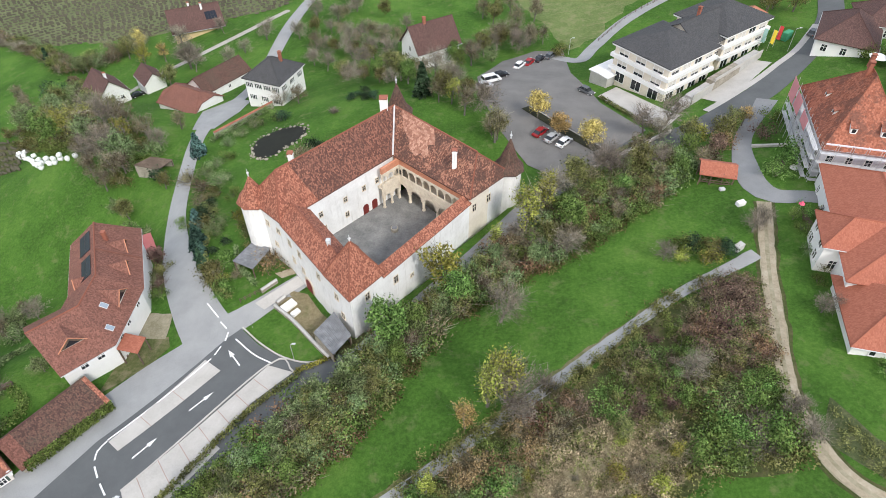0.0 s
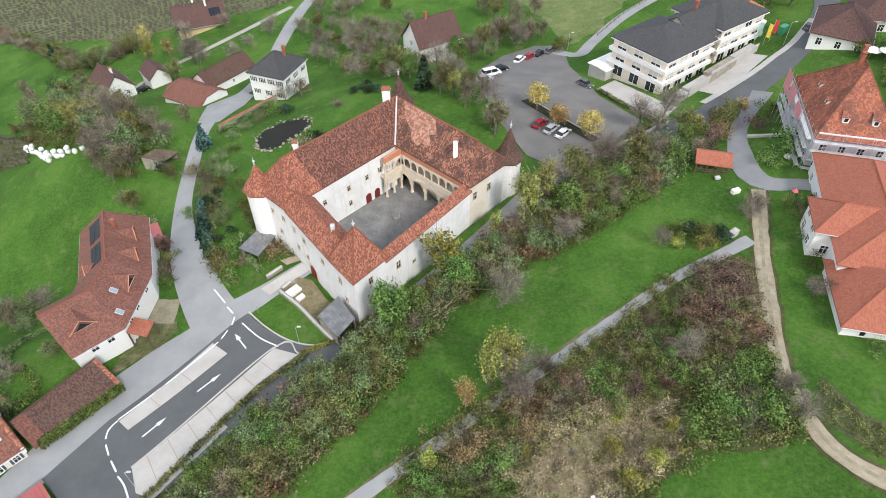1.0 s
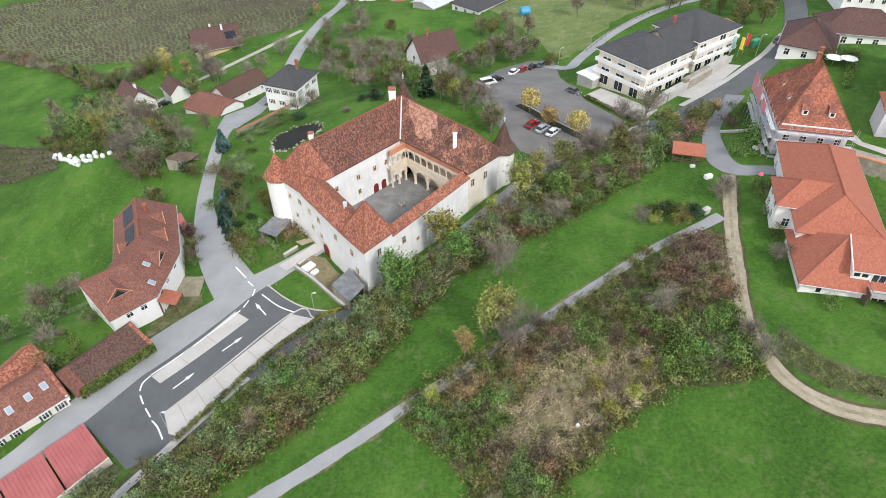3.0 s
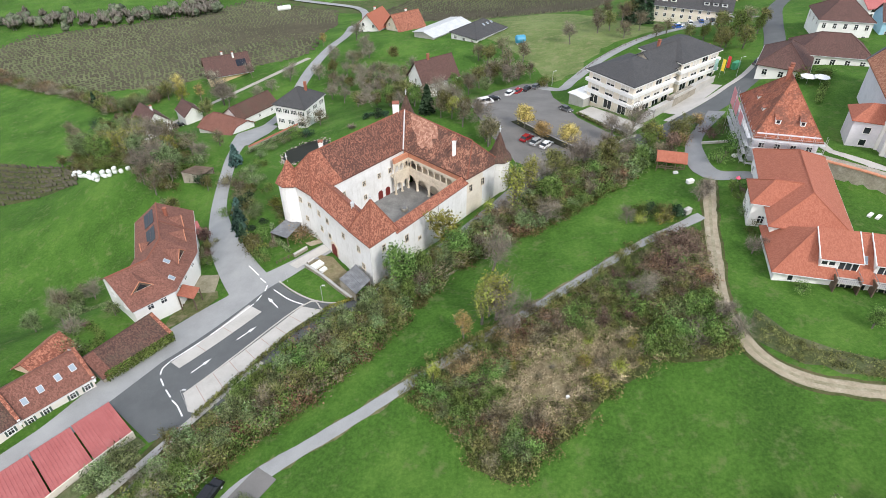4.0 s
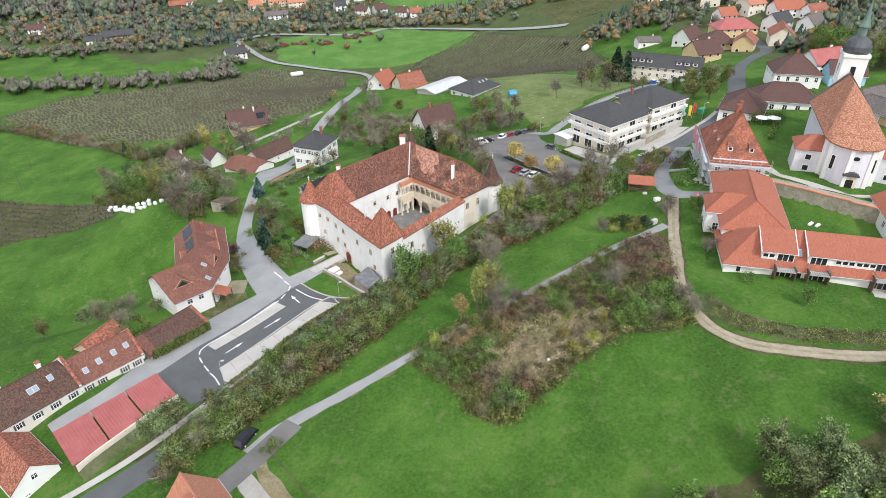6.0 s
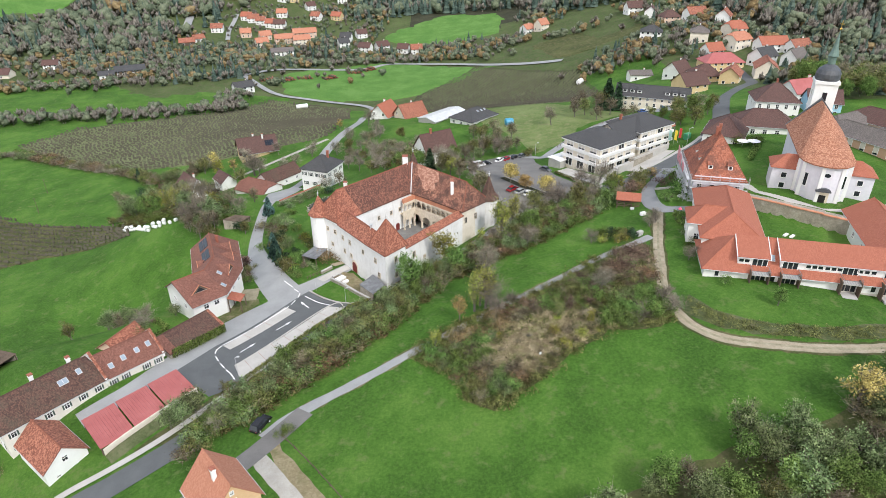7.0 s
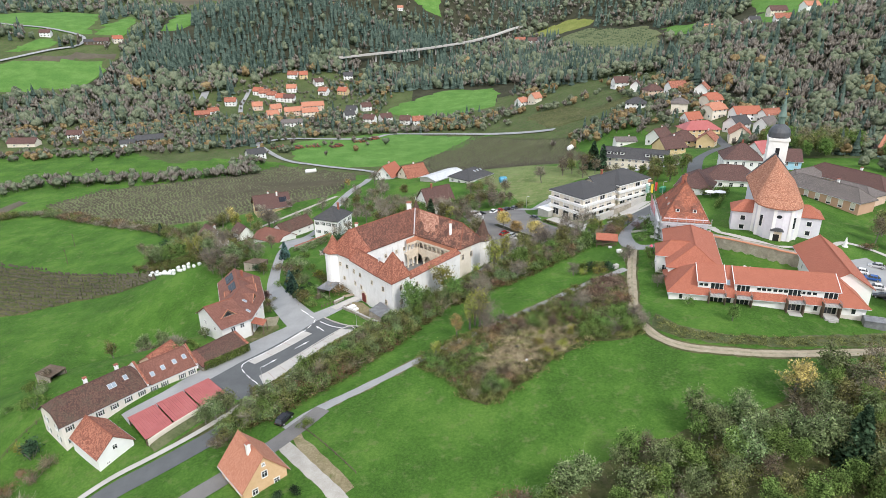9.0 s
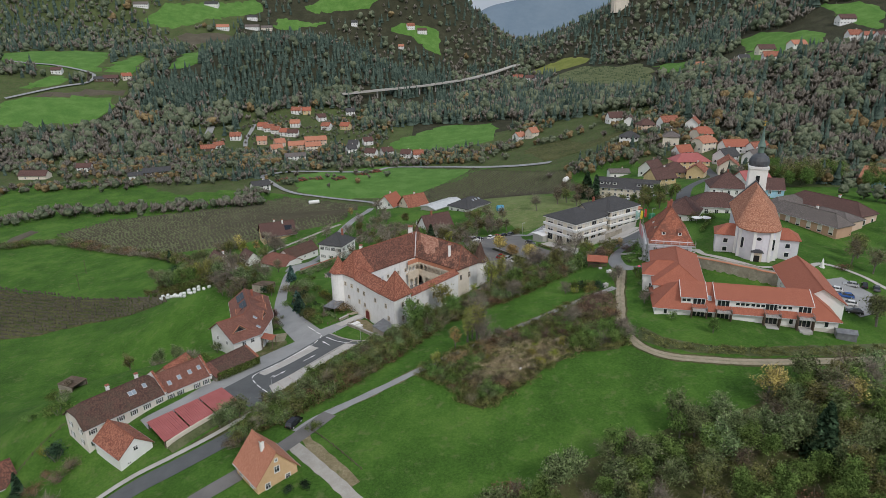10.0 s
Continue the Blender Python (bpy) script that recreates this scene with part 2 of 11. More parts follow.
M_CASTLE = old_plaster("old_lime_plaster", (0.70, 0.69, 0.67), (0.80, 0.80, 0.785), (0.84, 0.84, 0.83))
M_CREAM = surface("cream_plaster", (0.62, 0.56, 0.46), (0.72, 0.66, 0.56), (0.78, 0.73, 0.64), 1.6, 0.25, 0.9, 0.1, 0.02)
M_YELLOW = surface("yellow_plaster", (0.58, 0.43, 0.22), (0.65, 0.50, 0.28), (0.70, 0.56, 0.34), 1.6, 0.25, 0.9, 0.1, 0.02)
M_OFFWHITE = surface("warm_white_plaster", (0.64, 0.59, 0.52), (0.74, 0.70, 0.64), (0.79, 0.76, 0.70), 1.6, 0.25, 0.9, 0.1, 0.02)
M_APRICOT = surface("apricot_plaster", (0.58, 0.37, 0.20), (0.66, 0.44, 0.25), (0.72, 0.50, 0.31), 1.6, 0.25, 0.9, 0.1, 0.02)
M_PINKWALL = surface("salmon_plaster", (0.58, 0.42, 0.33), (0.66, 0.49, 0.39), (0.71, 0.55, 0.45), 1.6, 0.25, 0.9, 0.1, 0.02)
M_BLUEWALL = plain("light_blue_plaster", (0.36, 0.60, 0.76), 0.9)
M_LILAC = surface("pale_lilac_plaster", (0.58, 0.57, 0.63), (0.66, 0.65, 0.70), (0.71, 0.70, 0.75), 1.2, 0.3, 0.9, 0.08, 0.02)
M_STONE = surface("rubble_stone", (0.16, 0.14, 0.11), (0.30, 0.27, 0.22), (0.48, 0.45, 0.38), 2.2, 0.4, 0.95, 0.8, 0.12)
M_CONCRETE = surface("grey_concrete", (0.34, 0.33, 0.31), (0.44, 0.43, 0.41), (0.52, 0.51, 0.49), 2.0, 0.3, 0.9, 0.2, 0.02)
M_TILE_OLD = tiles("old_red_tiles", (0.062, 0.029, 0.023), (0.165, 0.065, 0.045), (0.350, 0.150, 0.100), 0.22, 0.30, moss=0.55, mosscol=(0.080, 0.042, 0.033), fade=0.62, cover=(0.40, 0.80))
M_TILE_BRIGHT = tiles("bright_red_tiles", (0.15, 0.052, 0.034), (0.32, 0.110, 0.068), (0.50, 0.205, 0.130), 0.22, 0.30, fade=0.6, moss=0.45, mosscol=(0.14, 0.06, 0.04), cover=(0.60, 0.95))
M_TILE_MOTTLED = tiles("mottled_tiles", (0.085, 0.040, 0.030), (0.245, 0.100, 0.066), (0.48, 0.235, 0.155), 0.22, 0.30, fade=0.65, moss=0.85, mosscol=(0.08, 0.042, 0.034), cover=(0.46, 0.66))
M_TILE_DARK = tiles("weathered_brown_tiles", (0.050, 0.030, 0.024), (0.095, 0.048, 0.036), (0.165, 0.084, 0.062), 0.2, 0.3, fade=0.35, moss=0.5, mosscol=(0.09, 0.08, 0.055), cover=(0.48, 0.75))
M_TILE_ORANGE = tiles("new_orange_tiles", (0.42, 0.128, 0.076), (0.43, 0.140, 0.084), (0.45, 0.158, 0.098), moss=0.12, mosscol=(0.30, 0.10, 0.06))
M_TILE_SALMON = tiles("salmon_tiles", (0.56, 0.21, 0.125), (0.54, 0.225, 0.14), (0.55, 0.25, 0.16), moss=0.2, mosscol=(0.35, 0.15, 0.09))
M_TILE_FARM = tiles("brown_red_tiles", (0.13, 0.056, 0.042), (0.205, 0.084, 0.060), (0.28, 0.122, 0.088), 0.2, 0.3, moss=0.35, mosscol=(0.12, 0.055, 0.042), fade=0.28, cover=(0.5, 0.8))
M_PEACH = surface("peach_plaster", (0.42, 0.25, 0.165), (0.52, 0.33, 0.23), (0.60, 0.41, 0.30), 0.25, 0.03, 0.9, 0.1)
M_TILE_CHURCH = tiles("pale_red_tiles", (0.27, 0.095, 0.052), (0.45, 0.180, 0.100), (0.58, 0.29, 0.18), 0.26, 0.36, moss=0.22, mosscol=(0.20, 0.10, 0.07), fade=0.6, cover=(0.5, 0.8))
M_TILE_BROWN = tiles("dark_brown_tiles", (0.085, 0.045, 0.04), (0.12, 0.06, 0.052), (0.16, 0.085, 0.07), moss=0.2, mosscol=(0.07, 0.05, 0.04))
M_TILE_GREY = tiles("dark_grey_tiles", (0.045, 0.045, 0.048), (0.065, 0.065, 0.068), (0.085, 0.085, 0.09), moss=0.25, mosscol=(0.09, 0.085, 0.08))
M_TILE_TAUPE = tiles("grey_brown_tiles", (0.12, 0.10, 0.095), (0.17, 0.145, 0.135), (0.22, 0.19, 0.175), moss=0.4, mosscol=(0.10, 0.09, 0.08))
M_REDMETAL = surface("red_sheet_metal", (0.33, 0.085, 0.078), (0.39, 0.112, 0.104), (0.44, 0.145, 0.135), 0.8, 0.3, 0.5, 0.05, 0.01)
M_GREYMETAL = surface("grey_sheet_metal", (0.10, 0.105, 0.115), (0.17, 0.175, 0.185), (0.30, 0.31, 0.32), 1.0, 0.6, 0.45, 0.1, 0.02)
M_ZINC = surface("pale_zinc", (0.45, 0.46, 0.47), (0.55, 0.56, 0.57), (0.65, 0.66, 0.67), 2.0, 0.5, 0.4, 0.05, 0.01)
M_COPPER = surface("green_copper", (0.09, 0.15, 0.13), (0.13, 0.20, 0.17), (0.19, 0.27, 0.23), 2.0, 0.5, 0.6, 0.05, 0.01)
M_DOME = surface("dark_slate_metal", (0.05, 0.055, 0.065), (0.075, 0.08, 0.09), (0.11, 0.115, 0.125), 2.0, 0.5, 0.5, 0.05, 0.01)
M_GOLD = plain("gilding", (0.75, 0.48, 0.12), 0.3, 0.9)
M_WHITE = plain("white_paint", (0.80, 0.80, 0.79), 0.6, 0.0, 0.04)
M_TRIM = plain("pale_trim", (0.62, 0.59, 0.54), 0.8)
M_SAND = surface("sandstone_trim", (0.56, 0.48, 0.37), (0.68, 0.60, 0.48), (0.76, 0.69, 0.57), 2.0, 0.5, 0.9, 0.1, 0.01)
M_TERRA = surface("terracotta_band", (0.45, 0.18, 0.10), (0.55, 0.24, 0.14), (0.62, 0.31, 0.20), 2.0, 0.5, 0.9, 0.1, 0.01)
M_GLASS = glass_pane("window_glass")
# skylight panes: the sky's reflection is painted as a pale blue base colour
M_SKYGLASS = plain("glass_with_painted_sky", (0.30, 0.36, 0.42), 0.12)
M_SOLAR = plain("solar_panel", (0.012, 0.016, 0.025), 0.2)
M_WOOD = surface("weathered_wood", (0.07, 0.05, 0.035), (0.12, 0.085, 0.06), (0.18, 0.135, 0.10), 3.0, 0.5, 0.85, 0.3, 0.02)
M_REDDOOR = plain("dark_red_paint", (0.16, 0.02, 0.015), 0.6)
M_SHUTTER = plain("dark_green_paint", (0.055, 0.085, 0.070), 0.6)
M_BRICK = surface("red_brick", (0.22, 0.07, 0.045), (0.32, 0.11, 0.07), (0.42, 0.17, 0.11), 5.0, 0.5, 0.9, 0.2, 0.02)
M_DARK = plain("dark_interior", (0.012, 0.011, 0.010), 0.9)
M_STEEL = plain("scaffold_steel", (0.50, 0.50, 0.51), 0.45, 0.5)
M_NET = plain("pink_net", (0.62, 0.26, 0.28), 0.9)
M_WATER = plain("pond_water", (0.016, 0.016, 0.010), 0.3, 0.0, 0.3)
M_WATER.node_tree.nodes["Principled BSDF"].inputs["Specular IOR Level"].default_value = 0.08
M_BARK = surface("bark", (0.085, 0.074, 0.062), (0.150, 0.134, 0.115), (0.24, 0.22, 0.19), 5.0, 1.0, 0.95, 0.5, 0.03)
M_TWIG = foliage("grey_twigs", (0.25, 0.225, 0.175), (0.27, 0.24, 0.19), (0.34, 0.31, 0.25))
M_TYRE = plain("tyre_rubber", (0.015, 0.015, 0.016), 0.8)
M_WRAP = plain("white_bale_wrap", (0.78, 0.80, 0.80), 0.35)


# ---- mesh helpers ----
def mesh_of(name, verts, faces, mats=()):
    me = bpy.data.meshes.new(name)
    me.from_pydata([tuple(map(float, v)) for v in verts], [], faces)
    for m in mats:
        me.materials.append(m)
    me.update()
    return me


def thing(name, loc, turn=0.0, label="", category="", group="", kind=""):
    ob = new(name)
    ob.empty_display_size = 0.3
    ob.location, ob.rotation_euler = loc, (0, 0, radians(turn))
    return tagged(ob, label, category, group, kind)


def part_mesh(name, me, parent, loc=(0, 0, 0), turn=0.0, label=""):
    ob = new(name, me)
    ob.parent = parent
    ob.location, ob.rotation_euler = loc, (0, 0, turn)
    return tagged(ob, label)


def part(name, bm, material, parent, label=""):
    me = bpy.data.meshes.new(name)
    bmesh.ops.recalc_face_normals(bm, faces=bm.faces[:])
    bm.to_mesh(me)
    bm.free()
    me.materials.append(material)
    return part_mesh(name, me, parent, label=label)


def add_box(bm, x0, x1, y0, y1, z0, z1):
    v = [bm.verts.new((x, y, z)) for z in (z0, z1) for x, y in ((x0, y0), (x1, y0), (x1, y1), (x0, y1))]
    for f in ((3, 2, 1, 0), (4, 5, 6, 7), (0, 1, 5, 4), (1, 2, 6, 5), (2, 3, 7, 6), (3, 0, 4, 7)):
        bm.faces.new([v[i] for i in f])
    return v


def add_prism(bm, poly, z0, z1):
    a = [bm.verts.new((x, y, z0)) for x, y in poly]
    b = [bm.verts.new((x, y, z1)) for x, y in poly]
    n = len(poly)
    bm.faces.new(a[::-1]), bm.faces.new(b)
    for i in range(n):
        bm.faces.new((a[i], a[(i + 1) % n], b[(i + 1) % n], b[i]))


def add_tube(bm, p, q, r0, r1, sides=6):
    p, q = Vector(p), Vector(q)
    d = (q - p).normalized()
    s = d.orthogonal().normalized()
    t = d.cross(s)
    ring = []
    for c, r in ((p, r0), (q, r1)):
        ring.append([bm.verts.new(c + (s * math.cos(a) + t * math.sin(a)) * r) for a in [2 * math.pi * k / sides for k in range(sides)]])
    for k in range(sides):
        j = (k + 1) % sides
        bm.faces.new((ring[0][k], ring[0][j], ring[1][j], ring[1][k]))
    bm.faces.new(ring[1]), bm.faces.new(ring[0][::-1])


def add_lathe(bm, profile, cx=0.0, cy=0.0, sides=20):
    rings = []
    for r, z in profile:
        rings.append([bm.verts.new((cx + r * math.cos(2 * math.pi * k / sides), cy + r * math.sin(2 * math.pi * k / sides), z)) for k in range(sides)])
    for a, b in zip(rings, rings[1:]):
        for k in range(sides):
            j = (k + 1) % sides
            bm.faces.new((a[k], a[j], b[j], b[k]))
    bm.faces.new(rings[0][::-1]), bm.faces.new(rings[-1])


def roof_part(name, polys, mat, parent, th=0.22, label=""):
    """Roof planes, each a polygon, as tiled slabs with a slope-wise tile layout."""
    verts, faces, uvs = [], [], []
    for poly in polys:
        p = [Vector(v) for v in poly]
        n = Vector((0, 0, 0))
        for i in range(len(p)):
            n += p[i].cross(p[(i + 1) % len(p)])
        if n.z < 0:
            p.reverse()
            n = -n
        n.normalize()
        along = Vector((0, 0, 1)).cross(n)
        along = along.normalized() if along.length > 1e-4 else Vector((1, 0, 0))
        up = n.cross(along)
        k, m = len(verts), len(p)
        verts += p + [v - Vector((0, 0, th)) for v in p]
        faces.append(tuple(range(k, k + m)))
        uvs += [(v.dot(along), v.dot(up)) for v in p]
        faces.append(tuple(range(k + 2 * m - 1, k + m - 1, -1)))
        uvs += [(0, 0)] * m
        for i in range(m):
            j = (i + 1) % m
            faces.append((k + i, k + m + i, k + m + j, k + j))
            uvs += [(0, 0), (0, th), (th, th), (th, 0)]
    me = mesh_of(name, verts, faces, [mat])
    lay = me.uv_layers.new(name="slope")
    lay.data.foreach_set("uv", np.array(uvs, np.float32).ravel())
    if len(polys) > 1:
        bm = bmesh.new()
        bm.from_mesh(me)
        bmesh.ops.remove_doubles(bm, verts=bm.verts[:], dist=0.002)
        bm.to_mesh(me)
        bm.free()
    return part_mesh(name, me, parent, label=label)


WINDOW_MESHES = {}


def frame_grid(xs, zs):
    """A window frame in one piece: a solid rim and crossing bars round open panes, its sill standing forward."""
    bm = bmesh.new()
    nx, nz = len(xs) - 1, len(zs) - 1
    solid = {(i, k) for i in range(nx) for k in range(nz) if i % 2 == 0 or k % 2 == 0}
    v = {}

    def at(i, k, back):
        if (i, k, back) not in v:
            v[i, k, back] = bm.verts.new((xs[i], 0.10 if back else (-0.15 if k < 2 else -0.07), zs[k]))
        return v[i, k, back]

    for i, k in sorted(solid):
        bm.faces.new([at(i, k, 0), at(i + 1, k, 0), at(i + 1, k + 1, 0), at(i, k + 1, 0)])
        for di, dk, p, q in ((-1, 0, (0, 1), (0, 0)), (1, 0, (1, 0), (1, 1)), (0, -1, (0, 0), (1, 0)), (0, 1, (1, 1), (0, 1))):
            if (i + di, k + dk) not in solid:
                bm.faces.new([at(i + p[0], k + p[1], 1), at(i + q[0], k + q[1], 1), at(i + q[0], k + q[1], 0), at(i + p[0], k + p[1], 0)])
    bmesh.ops.recalc_face_normals(bm, faces=bm.faces[:])
    return bm


def window_meshes(w, h, style):
    key = (round(w, 2), round(h, 2), style)
    if key not in WINDOW_MESHES:
        t = 0.12 if style != "far" else 0.16
        bars = style in ("cross", "shutter")
        bm = frame_grid([-w / 2 - t, -w / 2] + ([-0.035, 0.035] if bars else []) + [w / 2, w / 2 + t], [-t, 0] + ([h * 0.62, h * 0.62 + 0.06] if bars else []) + [h, h + t])
        fr = bpy.data.meshes.new("window_frame")
        bm.to_mesh(fr)
        bm.free()
        pa = mesh_of("pane", [(-w / 2, -0.015, 0), (w / 2, -0.015, 0), (w / 2, -0.015, h), (-w / 2, -0.015, h)], [(0, 1, 2, 3)], [M_GLASS])
        bm = bmesh.new()
        add_box(bm, 0, w * 0.38, -0.06, -0.01, 0, h)
        sh = bpy.data.meshes.new("shutter")
        bm.to_mesh(sh)
        bm.free()
        sh.materials.append(M_SHUTTER)
        WINDOW_MESHES[key] = (fr, pa, sh, {})
    return WINDOW_MESHES[key]


def window(parent, x, y, z, turn, w=1.0, h=1.4, style="cross", trim=None):
    """A window on a wall; turn is the direction in degrees that its outer face looks, less 270."""
    fr, pa, sh, by = window_meshes(w, h, style)
    trim = trim or M_WHITE
    if trim.name not in by:
        by[trim.name] = fr.copy()
        by[trim.name].materials.append(trim)
    ob = part_mesh("window", by[trim.name], parent, (x, y, z), radians(turn))
    part_mesh("pane", pa, ob)
    if style == "shutter":
        part_mesh("shutter", sh, ob, (w / 2 + 0.13, 0, 0))
        part_mesh("shutter", sh, ob, (-w * 0.88 - 0.13, 0, 0))
    return ob


def chimney(parent, x, y, z0, z1, w=0.7, mat=None, cap=None):
    bm = bmesh.new()
    add_box(bm, x - w / 2, x + w / 2, y - w / 2, y + w / 2, z0, z1)
    add_box(bm, x - w / 2 - 0.08, x + w / 2 + 0.08, y - w / 2 - 0.08, y + w / 2 + 0.08, z1 - 0.25, z1 - 0.1)
    ob = part("chimney", bm, mat or M_PLASTER, parent)
    bm = bmesh.new()
    add_box(bm, x - w / 2 - 0.1, x + w / 2 + 0.1, y - w / 2 - 0.1, y + w / 2 + 0.1, z1 + 0.25, z1 + 0.35)
    for dx in (-1, 1):
        for dy in (-1, 1):
            add_box(bm, x + dx * w * 0.4 - 0.06, x + dx * w * 0.4 + 0.06, y + dy * w * 0.4 - 0.06, y + dy * w * 0.4 + 0.06, z1, z1 + 0.25)
    part("chimney_cap", bm, cap or M_BRICK, ob)


def skylight(parent, x, y, z, slope, turn, w=0.8, h=1.1):
    bm = bmesh.new()
    add_box(bm, -w / 2 - 0.08, w / 2 + 0.08, -h / 2 - 0.08, h / 2 + 0.08, -0.1, 0.07)
    ob = part("skylight", bm, M_ZINC, parent)
    ob.location, ob.rotation_euler = (x, y, z), Euler((radians(slope), 0, radians(turn)))
    part_mesh("pane", mesh_of("pane", [(-w / 2, -h / 2, 0.085), (w / 2, -h / 2, 0.085), (w / 2, h / 2, 0.085), (-w / 2, h / 2, 0.085)], [(0, 1, 2, 3)], [M_SKYGLASS]), ob)


def gutter(parent, x0, y0, x1, y1, z):
    bm = bmesh.new()
    add_tube(bm, (x0, y0, z), (x1, y1, z), 0.08, 0.08, 6)
    part("gutter", bm, M_ZINC, parent)


HOUSES = []


def house(name, label, cx, cy, turn, L, W, he, hr, kind="gable", roof=None, wall=None, over=0.5, base=None, wins=(), chim=(), sky=(),
          style="cross", trim=None, group="", hip=None, category="house", down=3.0, gutters=True, end_hip=(True, True)):
    """A house whose ridge runs along its own x. wins: (side, how many, sill height, width, height[, from, to])."""
    zb = base if base is not None else min(g(cx + dx, cy + dy) for dx in (-L / 3, 0, L / 3) for dy in (-W / 3, 0, W / 3)) * 0.5 + g(cx, cy) * 0.5
    ob = thing(name, (cx, cy, zb), turn, label, category, group)
    HOUSES.append((cx, cy, max(L, W) / 2))
    a, b = L / 2, W / 2
    roof, wall = roof or M_TILE_BRIGHT, wall or M_PLASTER
    bm = bmesh.new()
    add_box(bm, -a, a, -b, b, -down, he)
    hp = (hip if hip is not None else b) if kind != "gable" else 0
    if kind == "gable":
        v = [bm.verts.new(p) for p in ((-a, -b, he), (-a, b, he), (-a, 0, hr - 0.12), (a, -b, he), (a, b, he), (a, 0, hr - 0.12))]
        for f in ((0, 2, 1), (3, 4, 5), (0, 3, 5, 2), (1, 2, 5, 4)):
            bm.faces.new([v[i] for i in f])
    part("wall", bm, wall, ob)
    sl = (hr - he) / b
    ze, xo, yo = he - over * sl, a + over, b + over
    h0 = hp if end_hip[0] else 0.0
    h1 = hp if end_hip[1] else 0.0
    if kind == "half":
        k = 0.45
        zk = hr - (hr - he) * k
        yk = b * k
        x0, x1 = -xo, xo
        i0, i1 = -xo + b * 0.5, xo - b * 0.5
        polys = [[(-xo, -yo, ze), (xo, -yo, ze), (xo, -yk, zk), (i1, 0, hr), (i0, 0, hr), (-xo, -yk, zk)],
                 [(xo, yo, ze), (-xo, yo, ze), (-xo, yk, zk), (i0, 0, hr), (i1, 0, hr), (xo, yk, zk)],
                 [(-xo, yk, zk), (-xo, -yk, zk), (i0, 0, hr)], [(xo, -yk, zk), (xo, yk, zk), (i1, 0, hr)]]
        bm = bmesh.new()
        for s in (-1, 1):
            w = [bm.verts.new((s * (a + e), y, z)) for e in (0, -0.3) for y, z in ((-b, he - 0.05), (b, he - 0.05), (yk, zk - 0.12), (-yk, zk - 0.12))]
            for f in ((0, 1, 2, 3), (7, 6, 5, 4), (0, 3, 7, 4), (1, 5, 6, 2)):
                bm.faces.new([w[i] for i in f])
        part("gable_wall", bm, wall, ob)
    else:
        polys = [[(-xo, -yo, ze), (xo, -yo, ze), (xo - h1 - (over if h1 else 0), 0, hr), (-xo + h0 + (over if h0 else 0), 0, hr)],
                 [(xo, yo, ze), (-xo, yo, ze), (-xo + h0 + (over if h0 else 0), 0, hr), (xo - h1 - (over if h1 else 0), 0, hr)]]
        if h0:
            polys.append([(-xo, yo, ze), (-xo, -yo, ze), (-xo + h0 + over, 0, hr)])
        if h1:
            polys.append([(xo, -yo, ze), (xo, yo, ze), (xo - h1 - over, 0, hr)])
        if kind == "hip" and not end_hip[0] or kind == "hip" and not end_hip[1]:
            s = -1 if not end_hip[0] else 1
            bm = bmesh.new()
            w = [bm.verts.new((s * (a + e), y, z)) for e in (0, -0.3) for y, z in ((-b, he - 0.05), (b, he - 0.05), (0, hr - 0.15))]
            for f in ((0, 1, 2), (5, 4, 3), (0, 2, 5, 3), (1, 4, 5, 2)):
                bm.faces.new([w[i] for i in f])
            part("gable_wall", bm, wall, ob)
    rf = roof_part("roof", polys, roof, ob, 0.2)
    bm = bmesh.new()
    xr0, xr1 = (-xo + (h0 + over if h0 else 0), xo - (h1 + over if h1 else 0)) if kind != "half" else (-xo + b * 0.5, xo - b * 0.5)
    add_tube(bm, (xr0, 0, hr + 0.02), (xr1, 0, hr + 0.02), 0.13, 0.13, 6)
    if h0:
        for s in (-1, 1):
            add_tube(bm, (-xo, s * yo, ze + 0.03), (xr0, 0, hr + 0.02), 0.11, 0.11, 5)
    if h1:
        for s in (-1, 1):
            add_tube(bm, (xo, s * yo, ze + 0.03), (xr1, 0, hr + 0.02), 0.11, 0.11, 5)
    part("ridge_tiles", bm, roof, rf)
    if gutters:
        for s in (-1, 1):
            gutter(ob, -xo, s * (yo + 0.05), xo, s * (yo + 0.05), ze - 0.16)
    for side, n, z, w, h, *span in wins:
        s0, s1 = span if span else (0.0, 1.0)
        length = L if side in "NS" else W
        for i in range(n):
            u = (s0 + (s1 - s0) * (i + 0.5) / n - 0.5) * length
            x, y, tn = {"S": (u, -b - 0.02, 0), "N": (-u, b + 0.02, 180), "E": (a + 0.02, u, 90), "W": (-a - 0.02, -u, 270)}[side]
            window(ob, x, y, z, tn, w, h, style, trim)
    for c in chim:
        x, y = c[0], c[1]
        zr = hr - abs(y) * sl
        chimney(ob, x, y, zr - 0.6, (c[2] if len(c) > 2 else max(hr, zr) + 0.9), mat=c[3] if len(c) > 3 else None)
    for x, y in sky:
        ang = math.degrees(math.atan(sl))
        skylight(ob, x, y, hr - abs(y) * sl + 0.02, ang if y < 0 else -ang, 0)
    return ob


